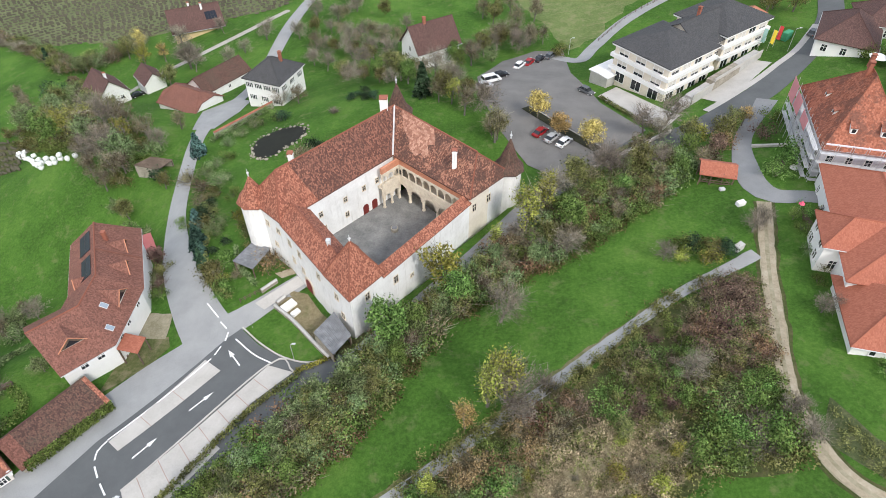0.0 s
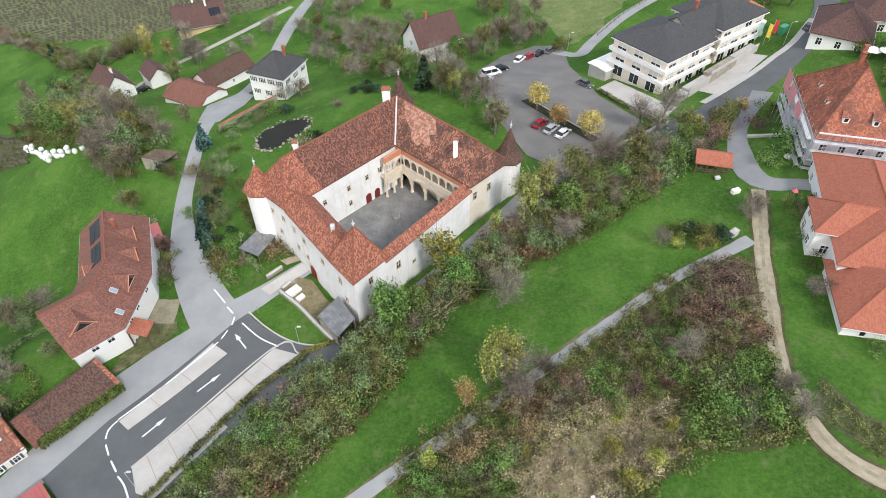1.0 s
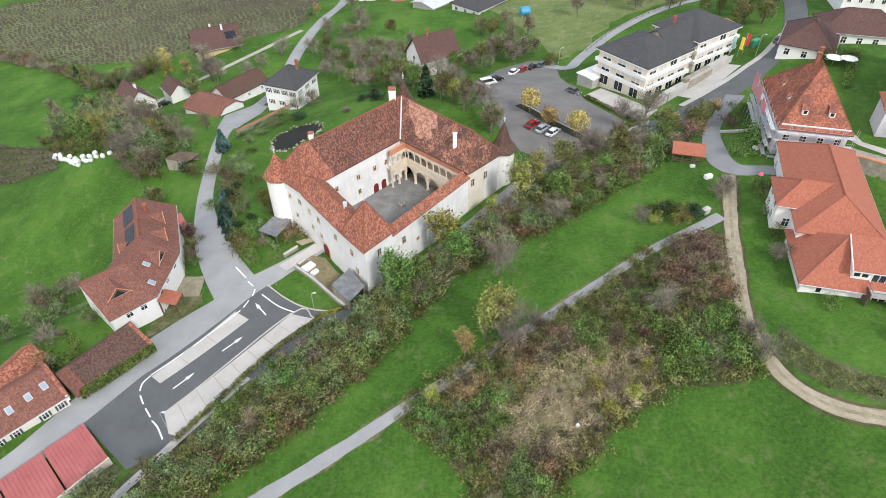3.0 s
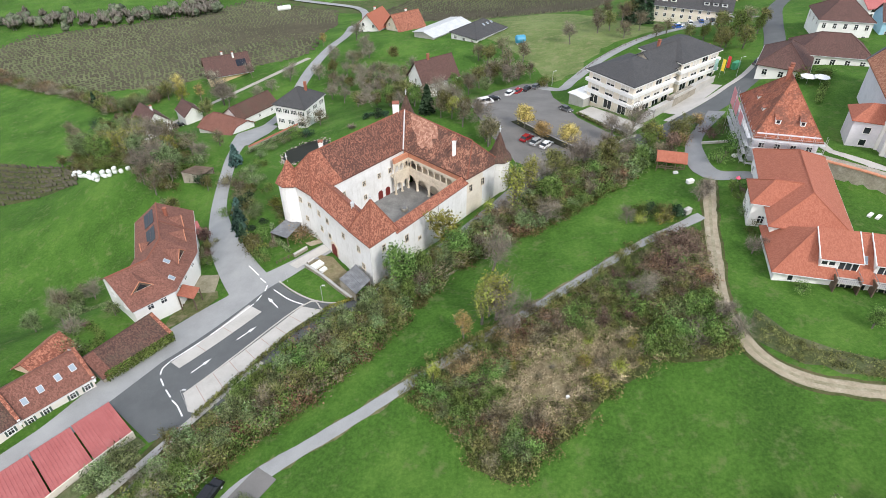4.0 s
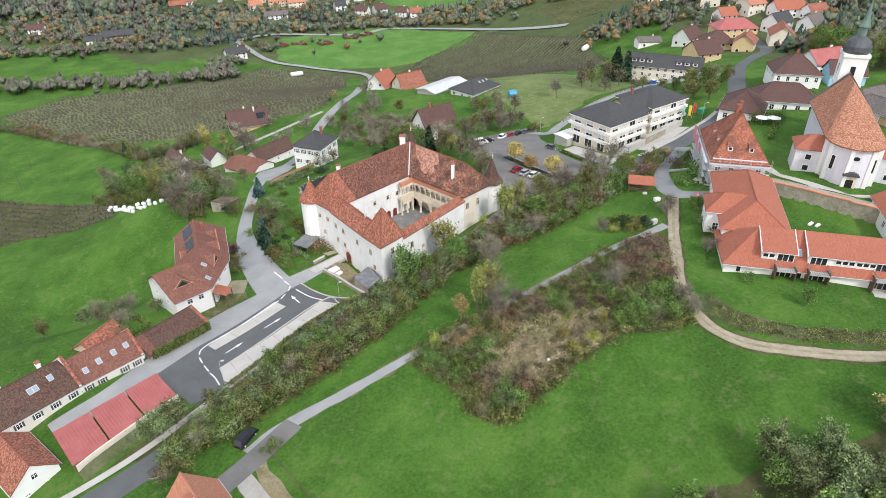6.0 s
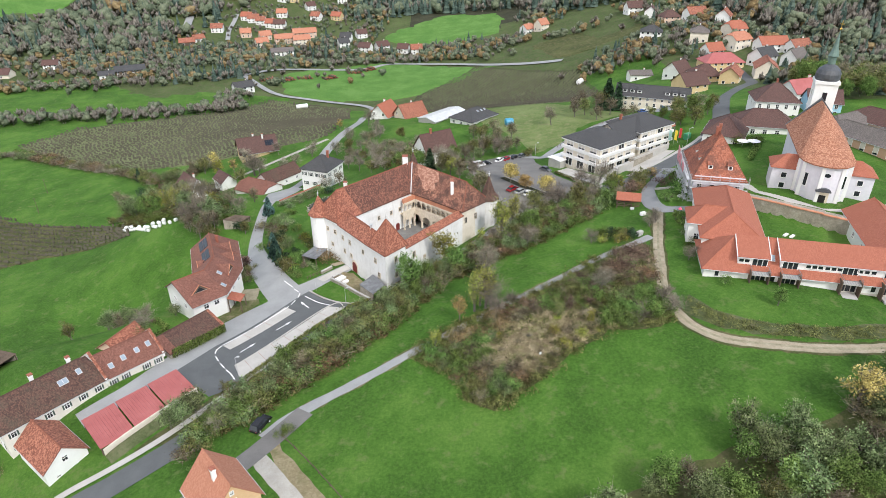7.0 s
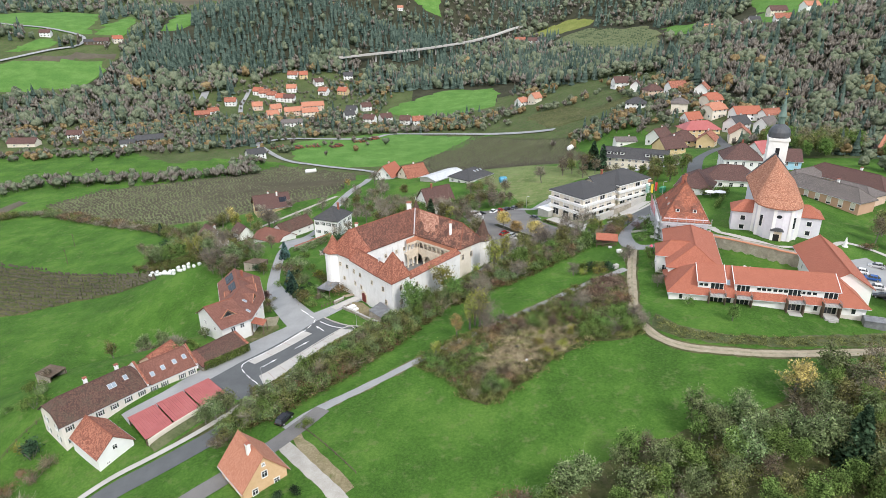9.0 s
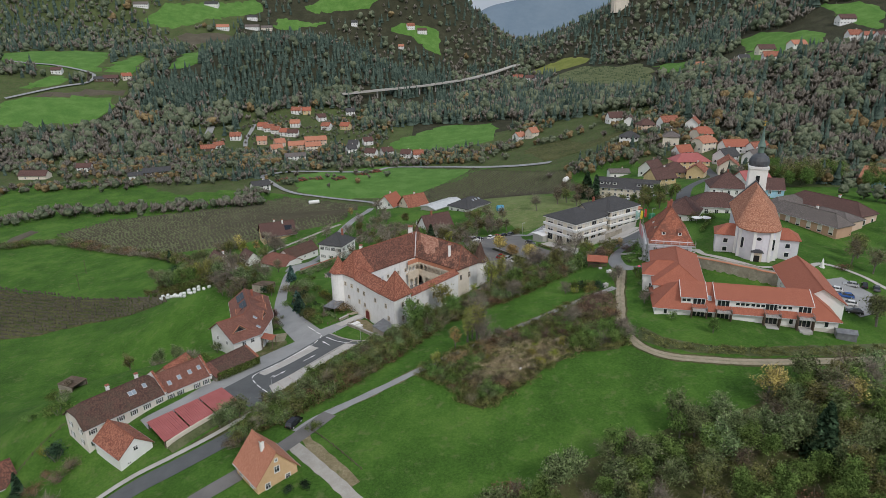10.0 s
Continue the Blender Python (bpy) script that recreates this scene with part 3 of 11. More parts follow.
# ---- laying things on the ground ----
def smooth_line(pts, step=1.5):
    """Points along a soft curve through pts."""
    p = [Vector((*q, 0)) for q in pts]
    p = [p[0] * 2 - p[1]] + p + [p[-1] * 2 - p[-2]]
    out = []
    for i in range(1, len(p) - 2):
        n = max(2, int((p[i + 1] - p[i]).length / step))
        for k in range(n):
            t = k / n
            out.append(0.5 * ((2 * p[i]) + (p[i + 1] - p[i - 1]) * t + (2 * p[i - 1] - 5 * p[i] + 4 * p[i + 1] - p[i + 2]) * t * t
                              + (3 * p[i] - p[i - 1] - 3 * p[i + 1] + p[i + 2]) * t ** 3))
    out.append(p[-2])
    return out


def ribbon(name, pts, width, mat, lift, label, category="road", cross=5, step=1.5, kind="structure", edge=0.0, thick=0.0, parent=None):
    line = smooth_line(pts, step)
    verts, faces = [], []
    rng = random.Random(len(pts))
    for i, c in enumerate(line):
        d = (line[min(i + 1, len(line) - 1)] - line[max(i - 1, 0)]).normalized()
        s = Vector((-d.y, d.x, 0))
        w = width if isinstance(width, (int, float)) else np.interp(i / (len(line) - 1), np.linspace(0, 1, len(width)), width)
        for k in range(cross):
            u = (k / (cross - 1) - 0.5) * w
            if edge and k in (0, cross - 1):
                u += rng.uniform(-edge, edge)
            verts.append((c.x + s.x * u, c.y + s.y * u, 0))
    v = np.array(verts)
    v[:, 2] = heights(v[:, 0], v[:, 1]) + lift
    for i in range(len(line) - 1):
        for k in range(cross - 1):
            a = i * cross + k
            faces.append((a, a + 1, a + cross + 1, a + cross))
    me = mesh_of(name, v, faces, [mat])
    if parent:
        return part_mesh(name, me, parent)
    return tagged(new(name, me), label, category, "", kind)


def drape(name, poly, mat, lift, label, category="ground", step=3.0, kind="structure", parent=None, ragged=0.0):
    """A patch of ground cover with its own outline, lying on the terrain."""
    pts = []
    rng = random.Random(int(abs(poly[0][0] * 10)))
    for i in range(len(poly)):
        p, q = Vector(poly[i]), Vector(poly[(i + 1) % len(poly)])
        n = max(1, int((q - p).length / (step if ragged else 1e9)))
        for k in range(n):
            pts.append(p.lerp(q, k / n) + Vector((rng.uniform(-ragged, ragged), rng.uniform(-ragged, ragged))))
    bm = bmesh.new()
    bm.faces.new([bm.verts.new((p.x, p.y, 0)) for p in pts])
    bmesh.ops.triangulate(bm, faces=bm.faces[:])
    xs, ys = [p.x for p in pts], [p.y for p in pts]
    for lo, hi, ax in ((min(xs), max(xs), (1, 0, 0)), (min(ys), max(ys), (0, 1, 0))):
        k = lo + step
        while k < hi:
            bmesh.ops.bisect_plane(bm, geom=bm.verts[:] + bm.edges[:] + bm.faces[:], plane_co=(k * ax[0], k * ax[1], 0), plane_no=ax)
            k += step
    co = np.array([v.co for v in bm.verts])
    z = heights(co[:, 0], co[:, 1]) + lift
    for v, h in zip(bm.verts, z):
        v.co.z = h - (lift * 1.6 if lift > 0.3 and v.is_boundary else 0.0)
    bmesh.ops.recalc_face_normals(bm, faces=bm.faces[:])
    if sum(f.normal.z for f in bm.faces) < 0:
        bmesh.ops.reverse_faces(bm, faces=bm.faces[:])
    me = bpy.data.meshes.new(name)
    bm.to_mesh(me)
    bm.free()
    me.materials.append(mat)
    if parent:
        return part_mesh(name, me, parent)
    return tagged(new(name, me), label, category, "", kind)


def inside(x, y, poly):
    hit = False
    j = len(poly) - 1
    for i in range(len(poly)):
        (xi, yi), (xj, yj) = poly[i], poly[j]
        if (yi > y) != (yj > y) and x < (xj - xi) * (y - yi) / (yj - yi) + xi:
            hit = not hit
        j = i
    return hit

# ---- the ground: one sheet out to the hills ----
CASTLE = [(-14.5, 64.2), (-28.4, 81.8), (-35.1, 88.1), (-9.3, 115.6), (12.3, 95.9), (4.9, 88.3)]


def graded(lo, hi, fine_lo, fine_hi, step, growth):
    mid = list(np.arange(fine_lo, fine_hi + 0.01, step))
    up, s = [fine_hi], step
    while up[-1] < hi:
        s *= growth
        up.append(up[-1] + s)
    down, s = [fine_lo], step
    while down[-1] > lo:
        s *= growth
        down.append(down[-1] - s)
    return np.array(down[:0:-1] + mid + up[1:])


def build_ground():
    xs, ys = graded(-2600, 2600, -130, 140, 2.0, 1.05), graded(-700, 4200, -30, 200, 2.0, 1.035)
    gx, gy = np.meshgrid(xs, ys)
    z = heights(gx, gy)
    for i in range(len(ys)):
        if 60 < ys[i] < 120:
            for j in range(len(xs)):
                if -36 < xs[j] < 14 and inside(xs[j], ys[i], CASTLE):
                    z[i, j] = min(z[i, j], 1.0)
    n = len(xs)
    verts = np.stack([gx.ravel(), gy.ravel(), z.ravel()], 1)
    faces = [(i * n + j, i * n + j + 1, (i + 1) * n + j + 1, (i + 1) * n + j) for i in range(len(ys) - 1) for j in range(n - 1)]
    me = mesh_of("ground", verts, faces, [M_MEADOW])
    me.polygons.foreach_set("use_smooth", np.ones(len(faces), bool))
    me.materials.append(M_VALLEY)
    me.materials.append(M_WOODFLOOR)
    fx, fy = (gx[:-1, :-1] + gx[1:, 1:]).ravel() / 2, (gy[:-1, :-1] + gy[1:, 1:]).ravel() / 2
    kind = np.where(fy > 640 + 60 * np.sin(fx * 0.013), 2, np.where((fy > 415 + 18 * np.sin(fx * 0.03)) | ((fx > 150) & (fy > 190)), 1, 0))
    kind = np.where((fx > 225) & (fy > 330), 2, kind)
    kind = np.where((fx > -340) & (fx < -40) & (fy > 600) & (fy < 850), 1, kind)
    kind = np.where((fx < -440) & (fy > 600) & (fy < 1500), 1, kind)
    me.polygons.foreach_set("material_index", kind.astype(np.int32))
    tagged(new("ground", me), "green autumn meadow rolling down into a valley and up into hills", "ground", "", "structure")


build_ground()

# roads and paths
M_VERGE = grass("worn_verge", (0.085, 0.110, 0.035), (0.140, 0.160, 0.060), (0.24, 0.22, 0.12), (0.30, 0.25, 0.16), 0.47)
LANE = [(-72, 24), (-65, 31.5), (-59.5, 41), (-55, 49.5), (-49.6, 57), (-43.4, 63), (-38.1, 68.8), (-33.6, 72.2), (-24.6, 79.8)]
ribbon("road", LANE, [4.5, 5, 6, 7, 8, 8, 6, 4.2, 3.6], M_OLDASPHALT, 0.10, "bleached light grey asphalt village road leading to the castle gate")
UPROAD = [(-41, 68), (-44.5, 73), (-49.6, 81.5), (-54.4, 91), (-59.6, 106), (-62, 122), (-63, 138), (-60.5, 153), (-58, 166), (-56, 180), (-55, 196), (-53, 212), (-49, 232), (-44, 256), (-47, 300), (-50, 365)]
ribbon("road", UPROAD, [9, 6.8, 4.6, 3.8, 3.6, 3.8, 4.5, 5, 4.5, 4.2, 4, 4, 4, 4, 4, 4], M_OLDASPHALT, 0.14, "bleached narrow asphalt lane climbing past the castle garden")
LOWROAD = [(-90, -18), (-78, -6), (-67, 3.1), (-59, 7.8), (-53.6, 12), (-48.2, 17.5), (-42.5, 26), (-37.5, 33.5), (-30, 44), (-22, 53), (-13, 62), (-3, 73), (9, 86), (17, 94.5), (26, 103), (36, 110.5), (46.5, 112.8), (57.5, 118.6), (68.7, 126.8), (78.4, 134.4), (92.5, 149.1), (104.5, 164.5), (112, 180), (120, 200), (132, 225), (150, 250), (170, 280), (180, 320)]
ribbon("road", LOWROAD[:7], 5.5, M_ASPHALT, 0.09, "dark asphalt village road below the carports", step=2.0)
ribbon("road", LOWROAD[6:14], [4, 3, 2.8, 2.8, 2.8, 3, 3.4, 4.5], M_MIDASPHALT, 0.10, "narrow pale asphalt lane under the castle wall", step=2.0)
ribbon("road", LOWROAD[13:], [5, 6, 6.5, 6.5, 6.5, 6.5, 6.5, 6.5, 6, 6, 6, 6, 6, 6], M_ASPHALT, 0.11, "dark asphalt village street", step=2.0)
SIDEWALK = [(-92, -14.5), (-80.5, -2.6), (-69.5, 6.5), (-61.5, 11.3), (-56.3, 15.3), (-51.5, 20.5), (-46, 28.5), (-41, 36), (-33.5, 46)]
ribbon("pavement", SIDEWALK, 1.5, M_PAVER, 0.22, "pale concrete pavement beside the dark road", "pavement")
DARK = [(-37.2, 66.6), (-35.1, 68.4), (-31.2, 64.6), (-26.3, 61.2), (-21.4, 59.6), (-17.0, 61.2), (-13.2, 58.6), (-22.5, 51.5), (-30.2, 46.5), (-37.6, 37.9), (-43.2, 32.6), (-48.3, 29.7), (-58.5, 38.1), (-52.9, 47.9), (-44, 58.5)]
drape("road", DARK, M_ASPHALT, 0.16, "dark fresh asphalt turning lane with white arrows", "road", 2.5)
BAYS = [(-28.6, 60.1), (-24.1, 58.2), (-30.0, 52.9), (-42.2, 35.2), (-43.9, 35.8), (-46.0, 39.8)]
ISLAND = [(-40.0, 62.4), (-36.7, 59.9), (-49.0, 46.2), (-51.1, 47.8)]
drape("pavement", BAYS, M_PAVER, 0.24, "pale grass-paver parking bays", "pavement", 3.0)
drape("pavement", ISLAND, M_PAVER, 0.24, "pale paved traffic island", "pavement", 3.0)
PATH = [(-33.5, 16), (-28.3, 21.9), (-14.1, 31.0), (1.0, 41.2), (17.3, 52.9), (36.4, 66.7), (53.0, 75.3)]
ribbon("path", PATH, [3.2, 2.5, 2.0, 1.9, 1.9, 1.9, 2.4], M_OLDASPHALT, 0.09, "pale narrow asphalt footpath across the meadow", "path", edge=0.1)
ribbon("verge", PATH[1:-1], 2.8, M_VERGE, 0.05, "worn earthy edge of the footpath", "grass", edge=0.35)
SIDE = [(-27, 22.3), (-33.0, 13.8), (-36.8, 8.9), (-42.0, 3.0), (-48.3, -2.5), (-56, -9)]
ribbon("road", SIDE, 4.2, M_LOTASPHALT, 0.11, "grey asphalt side road by the orange house", "road")
ribbon("path", [(-34.0, 12.4), (-30.5, 8), (-27.2, 4.3), (-19.4, -4.1), (-8, -17), (8, -36)], 2.8, M_GRAVEL, 0.08, "pale gravel track along the meadow edge", "path", edge=0.2)
M_TRACK = surface("worn_earth_and_grass", (0.15, 0.14, 0.075), (0.27, 0.24, 0.16), (0.40, 0.36, 0.27), 2.2, 0.4, 0.95, 0.4, 0.04)
M_BANK = grass("rough_grey_grass", (0.060, 0.085, 0.032), (0.105, 0.130, 0.055), (0.165, 0.185, 0.095), (0.20, 0.19, 0.11), 0.48)
M_PASTURE = grass("pale_pasture", (0.109, 0.160, 0.049), (0.173, 0.230, 0.079), (0.237, 0.282, 0.115), (0.282, 0.269, 0.141), 0.5)
TRACK = [(58.6, 88), (56.5, 81), (54.2, 73.4), (50.8, 60), (48.0, 47.5), (49.3, 38.3), (53.9, 32.6), (63, 29.6), (77, 28.0), (99.7, 30.1), (125, 35)]
ribbon("path", TRACK, 2.5, M_TRACK, 0.085, "pale dirt track with faint wheel ruts", "path", edge=0.12)
for side in (-0.7, 0.7):
    line = smooth_line(TRACK, 6)
    off = []
    for i, c in enumerate(line):
        d = (line[min(i + 1, len(line) - 1)] - line[max(i - 1, 0)]).normalized()
        off.append((c.x - d.y * side, c.y + d.x * side))
    ribbon("path", off, 0.8, M_DIRT, 0.10, "worn wheel rut of a dirt track", "path", edge=0.06)
ribbon("verge", TRACK, 3.6, M_ROUGH, 0.05, "strip of worn grass along the dirt track", "grass", edge=0.25)
DRIVE = [(74.6, 127.4), (71.5, 123), (67.4, 117.6), (62.6, 109.6), (59.7, 100.2), (59.0, 93), (61.2, 89.2), (66.5, 88.3), (72, 87)]
ribbon("road", DRIVE, [4.5, 3.8, 3.4, 3.4, 3.8, 4.8, 5, 3.4, 3], M_MIDASPHALT, 0.12, "grey asphalt driveway past the small open shed", "road")
LOT = [(9, 136), (9, 150), (17, 166), (27, 173), (35, 171), (34.2, 153.2), (38, 133), (45.5, 119), (36.5, 111.4), (24.4, 102.2), (18, 108), (13, 121)]
drape("road", LOT, M_LOTASPHALT, 0.13, "worn brown-grey asphalt car park behind the castle", "car park", 3.0)
ribbon("path", [(-106.3, 175.7), (-97.0, 189.6), (-82.4, 201.3), (-68.6, 212.3), (-56, 224)], 2.6, M_GRAVEL, 0.12, "gravel farm track between the old houses", "path")
ribbon("road", [(31, 168), (38, 163), (44, 172), (55, 186), (72, 200), (95, 215)], 3.6, M_OLDASPHALT, 0.14, "light asphalt lane leaving the car park", "road")
ribbon("road", [(-175, 488), (-149, 517), (-78, 534), (-51, 561), (1, 547), (49, 511), (100, 470)], 6, M_OLDASPHALT, 0.8, "pale valley road", "road", step=8)
ribbon("road", [(-175, 488), (-137, 438), (-105, 428), (-60, 415), (-50, 380), (-50, 360)], 5, M_OLDASPHALT, 0.7, "pale valley lane", "road", step=8)
ribbon("road", [(-574, 742), (-536, 801), (-511, 830), (-513, 857), (-532, 873), (-585, 886), (-625, 886), (-665, 896)], 5, M_OLDASPHALT, 1.9, "pale farm road on the hillside", "road", step=8)
ribbon("road", [(-240, 660), (-248, 693), (-251, 731), (-253, 751)], 5, M_OLDASPHALT, 1.2, "pale hamlet road", "road", step=8)
ribbon("road", [(-420, 590), (-320, 630), (-304, 660), (-299, 693), (-305, 736)], 9, M_OLDASPHALT, 1.5, "pale valley road entering the woods", "road", step=8)
drape("yard", [(-60, 140), (-66, 140), (-67, 152), (-60, 162), (-55, 158), (-56, 150)], M_OLDASPHALT, 0.13, "bleached asphalt yard before the old barn", "yard", 2.5)
drape("yard", [(-57, 55), (-50, 62.5), (-47, 66), (-48.5, 68), (-53, 68), (-55, 67)], M_VERGE, 0.09, "dirt and gravel forecourt of the farmhouse", "yard", 2.5, ragged=0.4)
drape("yard", [(61.5, 132.2), (79.6, 148.4), (82.4, 145.2), (65.6, 128.6), (63.6, 130.0)], M_PAVER, 0.16, "pale concrete forecourt of the office building", "yard", 3.0)
ribbon("pavement", [(60.5, 125.6), (64.5, 128.6), (75.4, 137.0), (82.5, 143.2), (90.4, 150.4), (101, 164)], 1.6, M_PAVER, 0.2, "pale concrete pavement along the village street", "pavement")
drape("yard", [(92, 232), (118, 232), (122, 214), (96, 212)], M_OLDASPHALT, 0.25, "pale asphalt car park of the long yellow building", "yard", 6.0)
drape("yard", [(112, 74), (126, 80), (132, 62), (116, 54)], M_OLDASPHALT, 0.2, "grey car park beside the long row", "yard", 3.0)
drape("path", [(85, 105), (89, 101), (89, 96), (93, 88), (101, 84), (110, 84), (118, 86), (118, 84), (110, 82.0), (102, 82.8), (92.5, 89.0), (87.5, 95)], M_PAVER, 0.10, "pale paved walk round the church", "path", 2.5)
ribbon("path", [(117, 85), (126, 90), (134, 84), (138, 70)], 1.8, M_PAVER, 0.10, "pale path across the churchyard lawn", "path")

# fields and rough ground
drape("field", [(-1, 40), (8, 45.2), (18, 51.5), (25, 56), (38, 66.8), (48, 70), (48, 60), (46.2, 49), (46.5, 42), (44, 37), (34, 37), (26, 32), (17, 24), (9, 18), (4, 21), (1, 28), (-5, 33), (-5, 36)], M_ROUGH, 0.05, "overgrown rough grass of the thicket", "grass", 3.0, ragged=0.8)
drape("field", [(8, 33), (12, 40), (20, 44), (31, 44), (33, 39), (25, 33), (16, 27), (10, 27)], M_DRY, 0.09, "dry straw-coloured grass clearing", "grass", 3.0, ragged=0.9)
drape("field", [(-58, 16), (-47, 30), (-30, 49), (-14, 65), (2, 71), (15, 79), (28, 84), (43, 95), (50, 105), (45, 114), (36, 107), (26, 99), (16, 90), (4, 75), (-14, 56), (-33, 35), (-45, 19)], M_ROUGH, 0.05, "rough grass bank under the trees", "grass", 3.0, ragged=0.6)

drape("yard", [(38.0, 136.5), (43.7, 141.8), (52.2, 127.5), (54.6, 124.6), (48.3, 117.6), (43.1, 127.2)], M_PAVER, 0.26, "pale stone-paved terrace before the office", "yard", 2.5)
drape("bank", [(50.3, 40.5), (55.5, 35.2), (64, 32.0), (77, 30.2), (99.7, 32.2), (122, 36.5), (121, 41), (99, 37.0), (77, 34.5), (65, 35.8), (56, 41), (52.5, 47)], M_BANK, 0.06, "rough greyish grass bank above the dirt track", "grass", 3.0, ragged=0.5)
drape("garden_plot", [(-55.5, 74.8), (-49.2, 73.4), (-48.6, 67.9), (-54.3, 68.6)], M_TRACK, 0.11, "bare garden plot beside the farmhouse", "garden plot", 2.0, ragged=0.2)
drape("garden_plot", [(-58.5, 92), (-54.0, 86), (-52.0, 79.5), (-56, 78.5), (-59.5, 86)], M_ROUGH, 0.10, "rough garden ground with faded shrubs", "garden plot", 2.0, ragged=0.3)
drape("bank", [(-34.5, 16.5), (-33.2, 18.5), (-30.5, 15), (-25, 8), (-17, -2), (-19.5, -3.5), (-27, 4.8)], M_DRY, 0.075, "dry yellow grass verge by the gravel track", "grass", 2.5, ragged=0.7)
drape("field", [(2, -15), (12, -9), (22, -3), (38, 3.4), (58, 10), (69, 13), (75, 19), (88, 22.5), (96, 21), (112, 10), (95, -14), (70, -32), (40, -42), (8, -38)], M_ROUGH, 0.05, "rough shaded ground under the south-east wood", "grass", 3.0, ragged=0.8)
drape("field", [(36, 172), (46, 180), (58, 196), (86, 216), (74, 236), (50, 262), (10, 262), (2, 240), (24, 214), (32, 190)], M_PASTURE, 0.05, "pale dry pasture beyond the car park", "grass", 4.0, ragged=1.2)

# ---- the castle ----
def unit(p, q):
    d = Vector((q[0] - p[0], q[1] - p[1]))
    return d.normalized()


def wall_quad(bm, p, q, z0, z1, th):
    """A wall from p to q, th thick to the left of the way."""
    d = unit(p, q)
    n = Vector((-d.y, d.x)) * th
    add_prism(bm, [p, q, (q[0] + n.x, q[1] + n.y), (p[0] + n.x, p[1] + n.y)], z0, z1)


def facade_windows(parent, p, q, spots, z, w, h, trim, style="cross"):
    """Windows at fractions along the wall from p to q, which faces the right of the way."""
    d = unit(p, q)
    ang = math.degrees(math.atan2(d.y, d.x))
    for s in spots:
        x, y = p[0] + (q[0] - p[0]) * s, p[1] + (q[1] - p[1]) * s
        window(parent, x + d.y * 0.02, y - d.x * 0.02, z, ang, w, h, style, trim)


def arcade(parent, p, q, n, z0, z1, spring, pier, th, mat, name="arcade", rail=None):
    """A row of round arches from p to q, with piers, open below the arches."""
    d = unit(p, q)
    nrm = Vector((-d.y, d.x)) * th
    length = math.hypot(q[0] - p[0], q[1] - p[1])
    bay = length / n
    bm = bmesh.new()

    def at(u, z, back):
        b = nrm if back else Vector((0, 0))
        return bm.verts.new((p[0] + d.x * u + b.x, p[1] + d.y * u + b.y, z))

    for i in range(n):
        u0, u1 = i * bay + pier / 2, (i + 1) * bay - pier / 2
        r = (u1 - u0) / 2
        rise = min(r, z1 - spring - 0.25)
        k = 10
        arc = [((u0 + u1) / 2 - r * math.cos(math.pi * j / k), spring + rise * math.sin(math.pi * j / k)) for j in range(k + 1)]
        for (ua, za), (ub, zb) in zip(arc, arc[1:]):
            f = [at(ua, za, 0), at(ub, zb, 0), at(ub, z1, 0), at(ua, z1, 0)]
            b = [at(ua, za, 1), at(ub, zb, 1), at(ub, z1, 1), at(ua, z1, 1)]
            bm.faces.new(f), bm.faces.new(b[::-1]), bm.faces.new((f[0], b[0], b[1], f[1])), bm.faces.new((f[3], f[2], b[2], b[3]))
    for i in range(n + 1):
        u = min(max(i * bay, pier / 2), length - pier / 2)
        poly = [(p[0] + d.x * (u + s * pier / 2) + t * nrm.x, p[1] + d.y * (u + s * pier / 2) + t * nrm.y) for s, t in ((-1, 0), (1, 0), (1, 1), (-1, 1))]
        add_prism(bm, poly, spring, z1)
    band = part(name, bm, mat, parent)
    for i in range(n + 1):
        u = min(max(i * bay, pier / 2), length - pier / 2)
        c = (p[0] + d.x * u + nrm.x / 2, p[1] + d.y * u + nrm.y / 2)
        bm = bmesh.new()
        r = pier * 0.42
        add_lathe(bm, [(r * 1.35, z0), (r * 1.35, z0 + 0.25), (r, z0 + 0.3), (r * 0.92, spring - 0.28), (r * 1.3, spring - 0.2), (r * 1.4, spring)], c[0], c[1], 10)
        part("column", bm, mat, band)
    if rail:
        bm = bmesh.new()
        wall_quad(bm, p, q, z0, z0 + rail, th * 0.6)
        part("parapet", bm, mat, band)


M_TILE_MENDED = tiles("mended_pale_tiles", (0.30, 0.125, 0.085), (0.46, 0.225, 0.155), (0.58, 0.33, 0.235), 0.38, 0.42, moss=0.4, mosscol=(0.20, 0.08, 0.055), fade=0.6, cover=(0.5, 0.75))


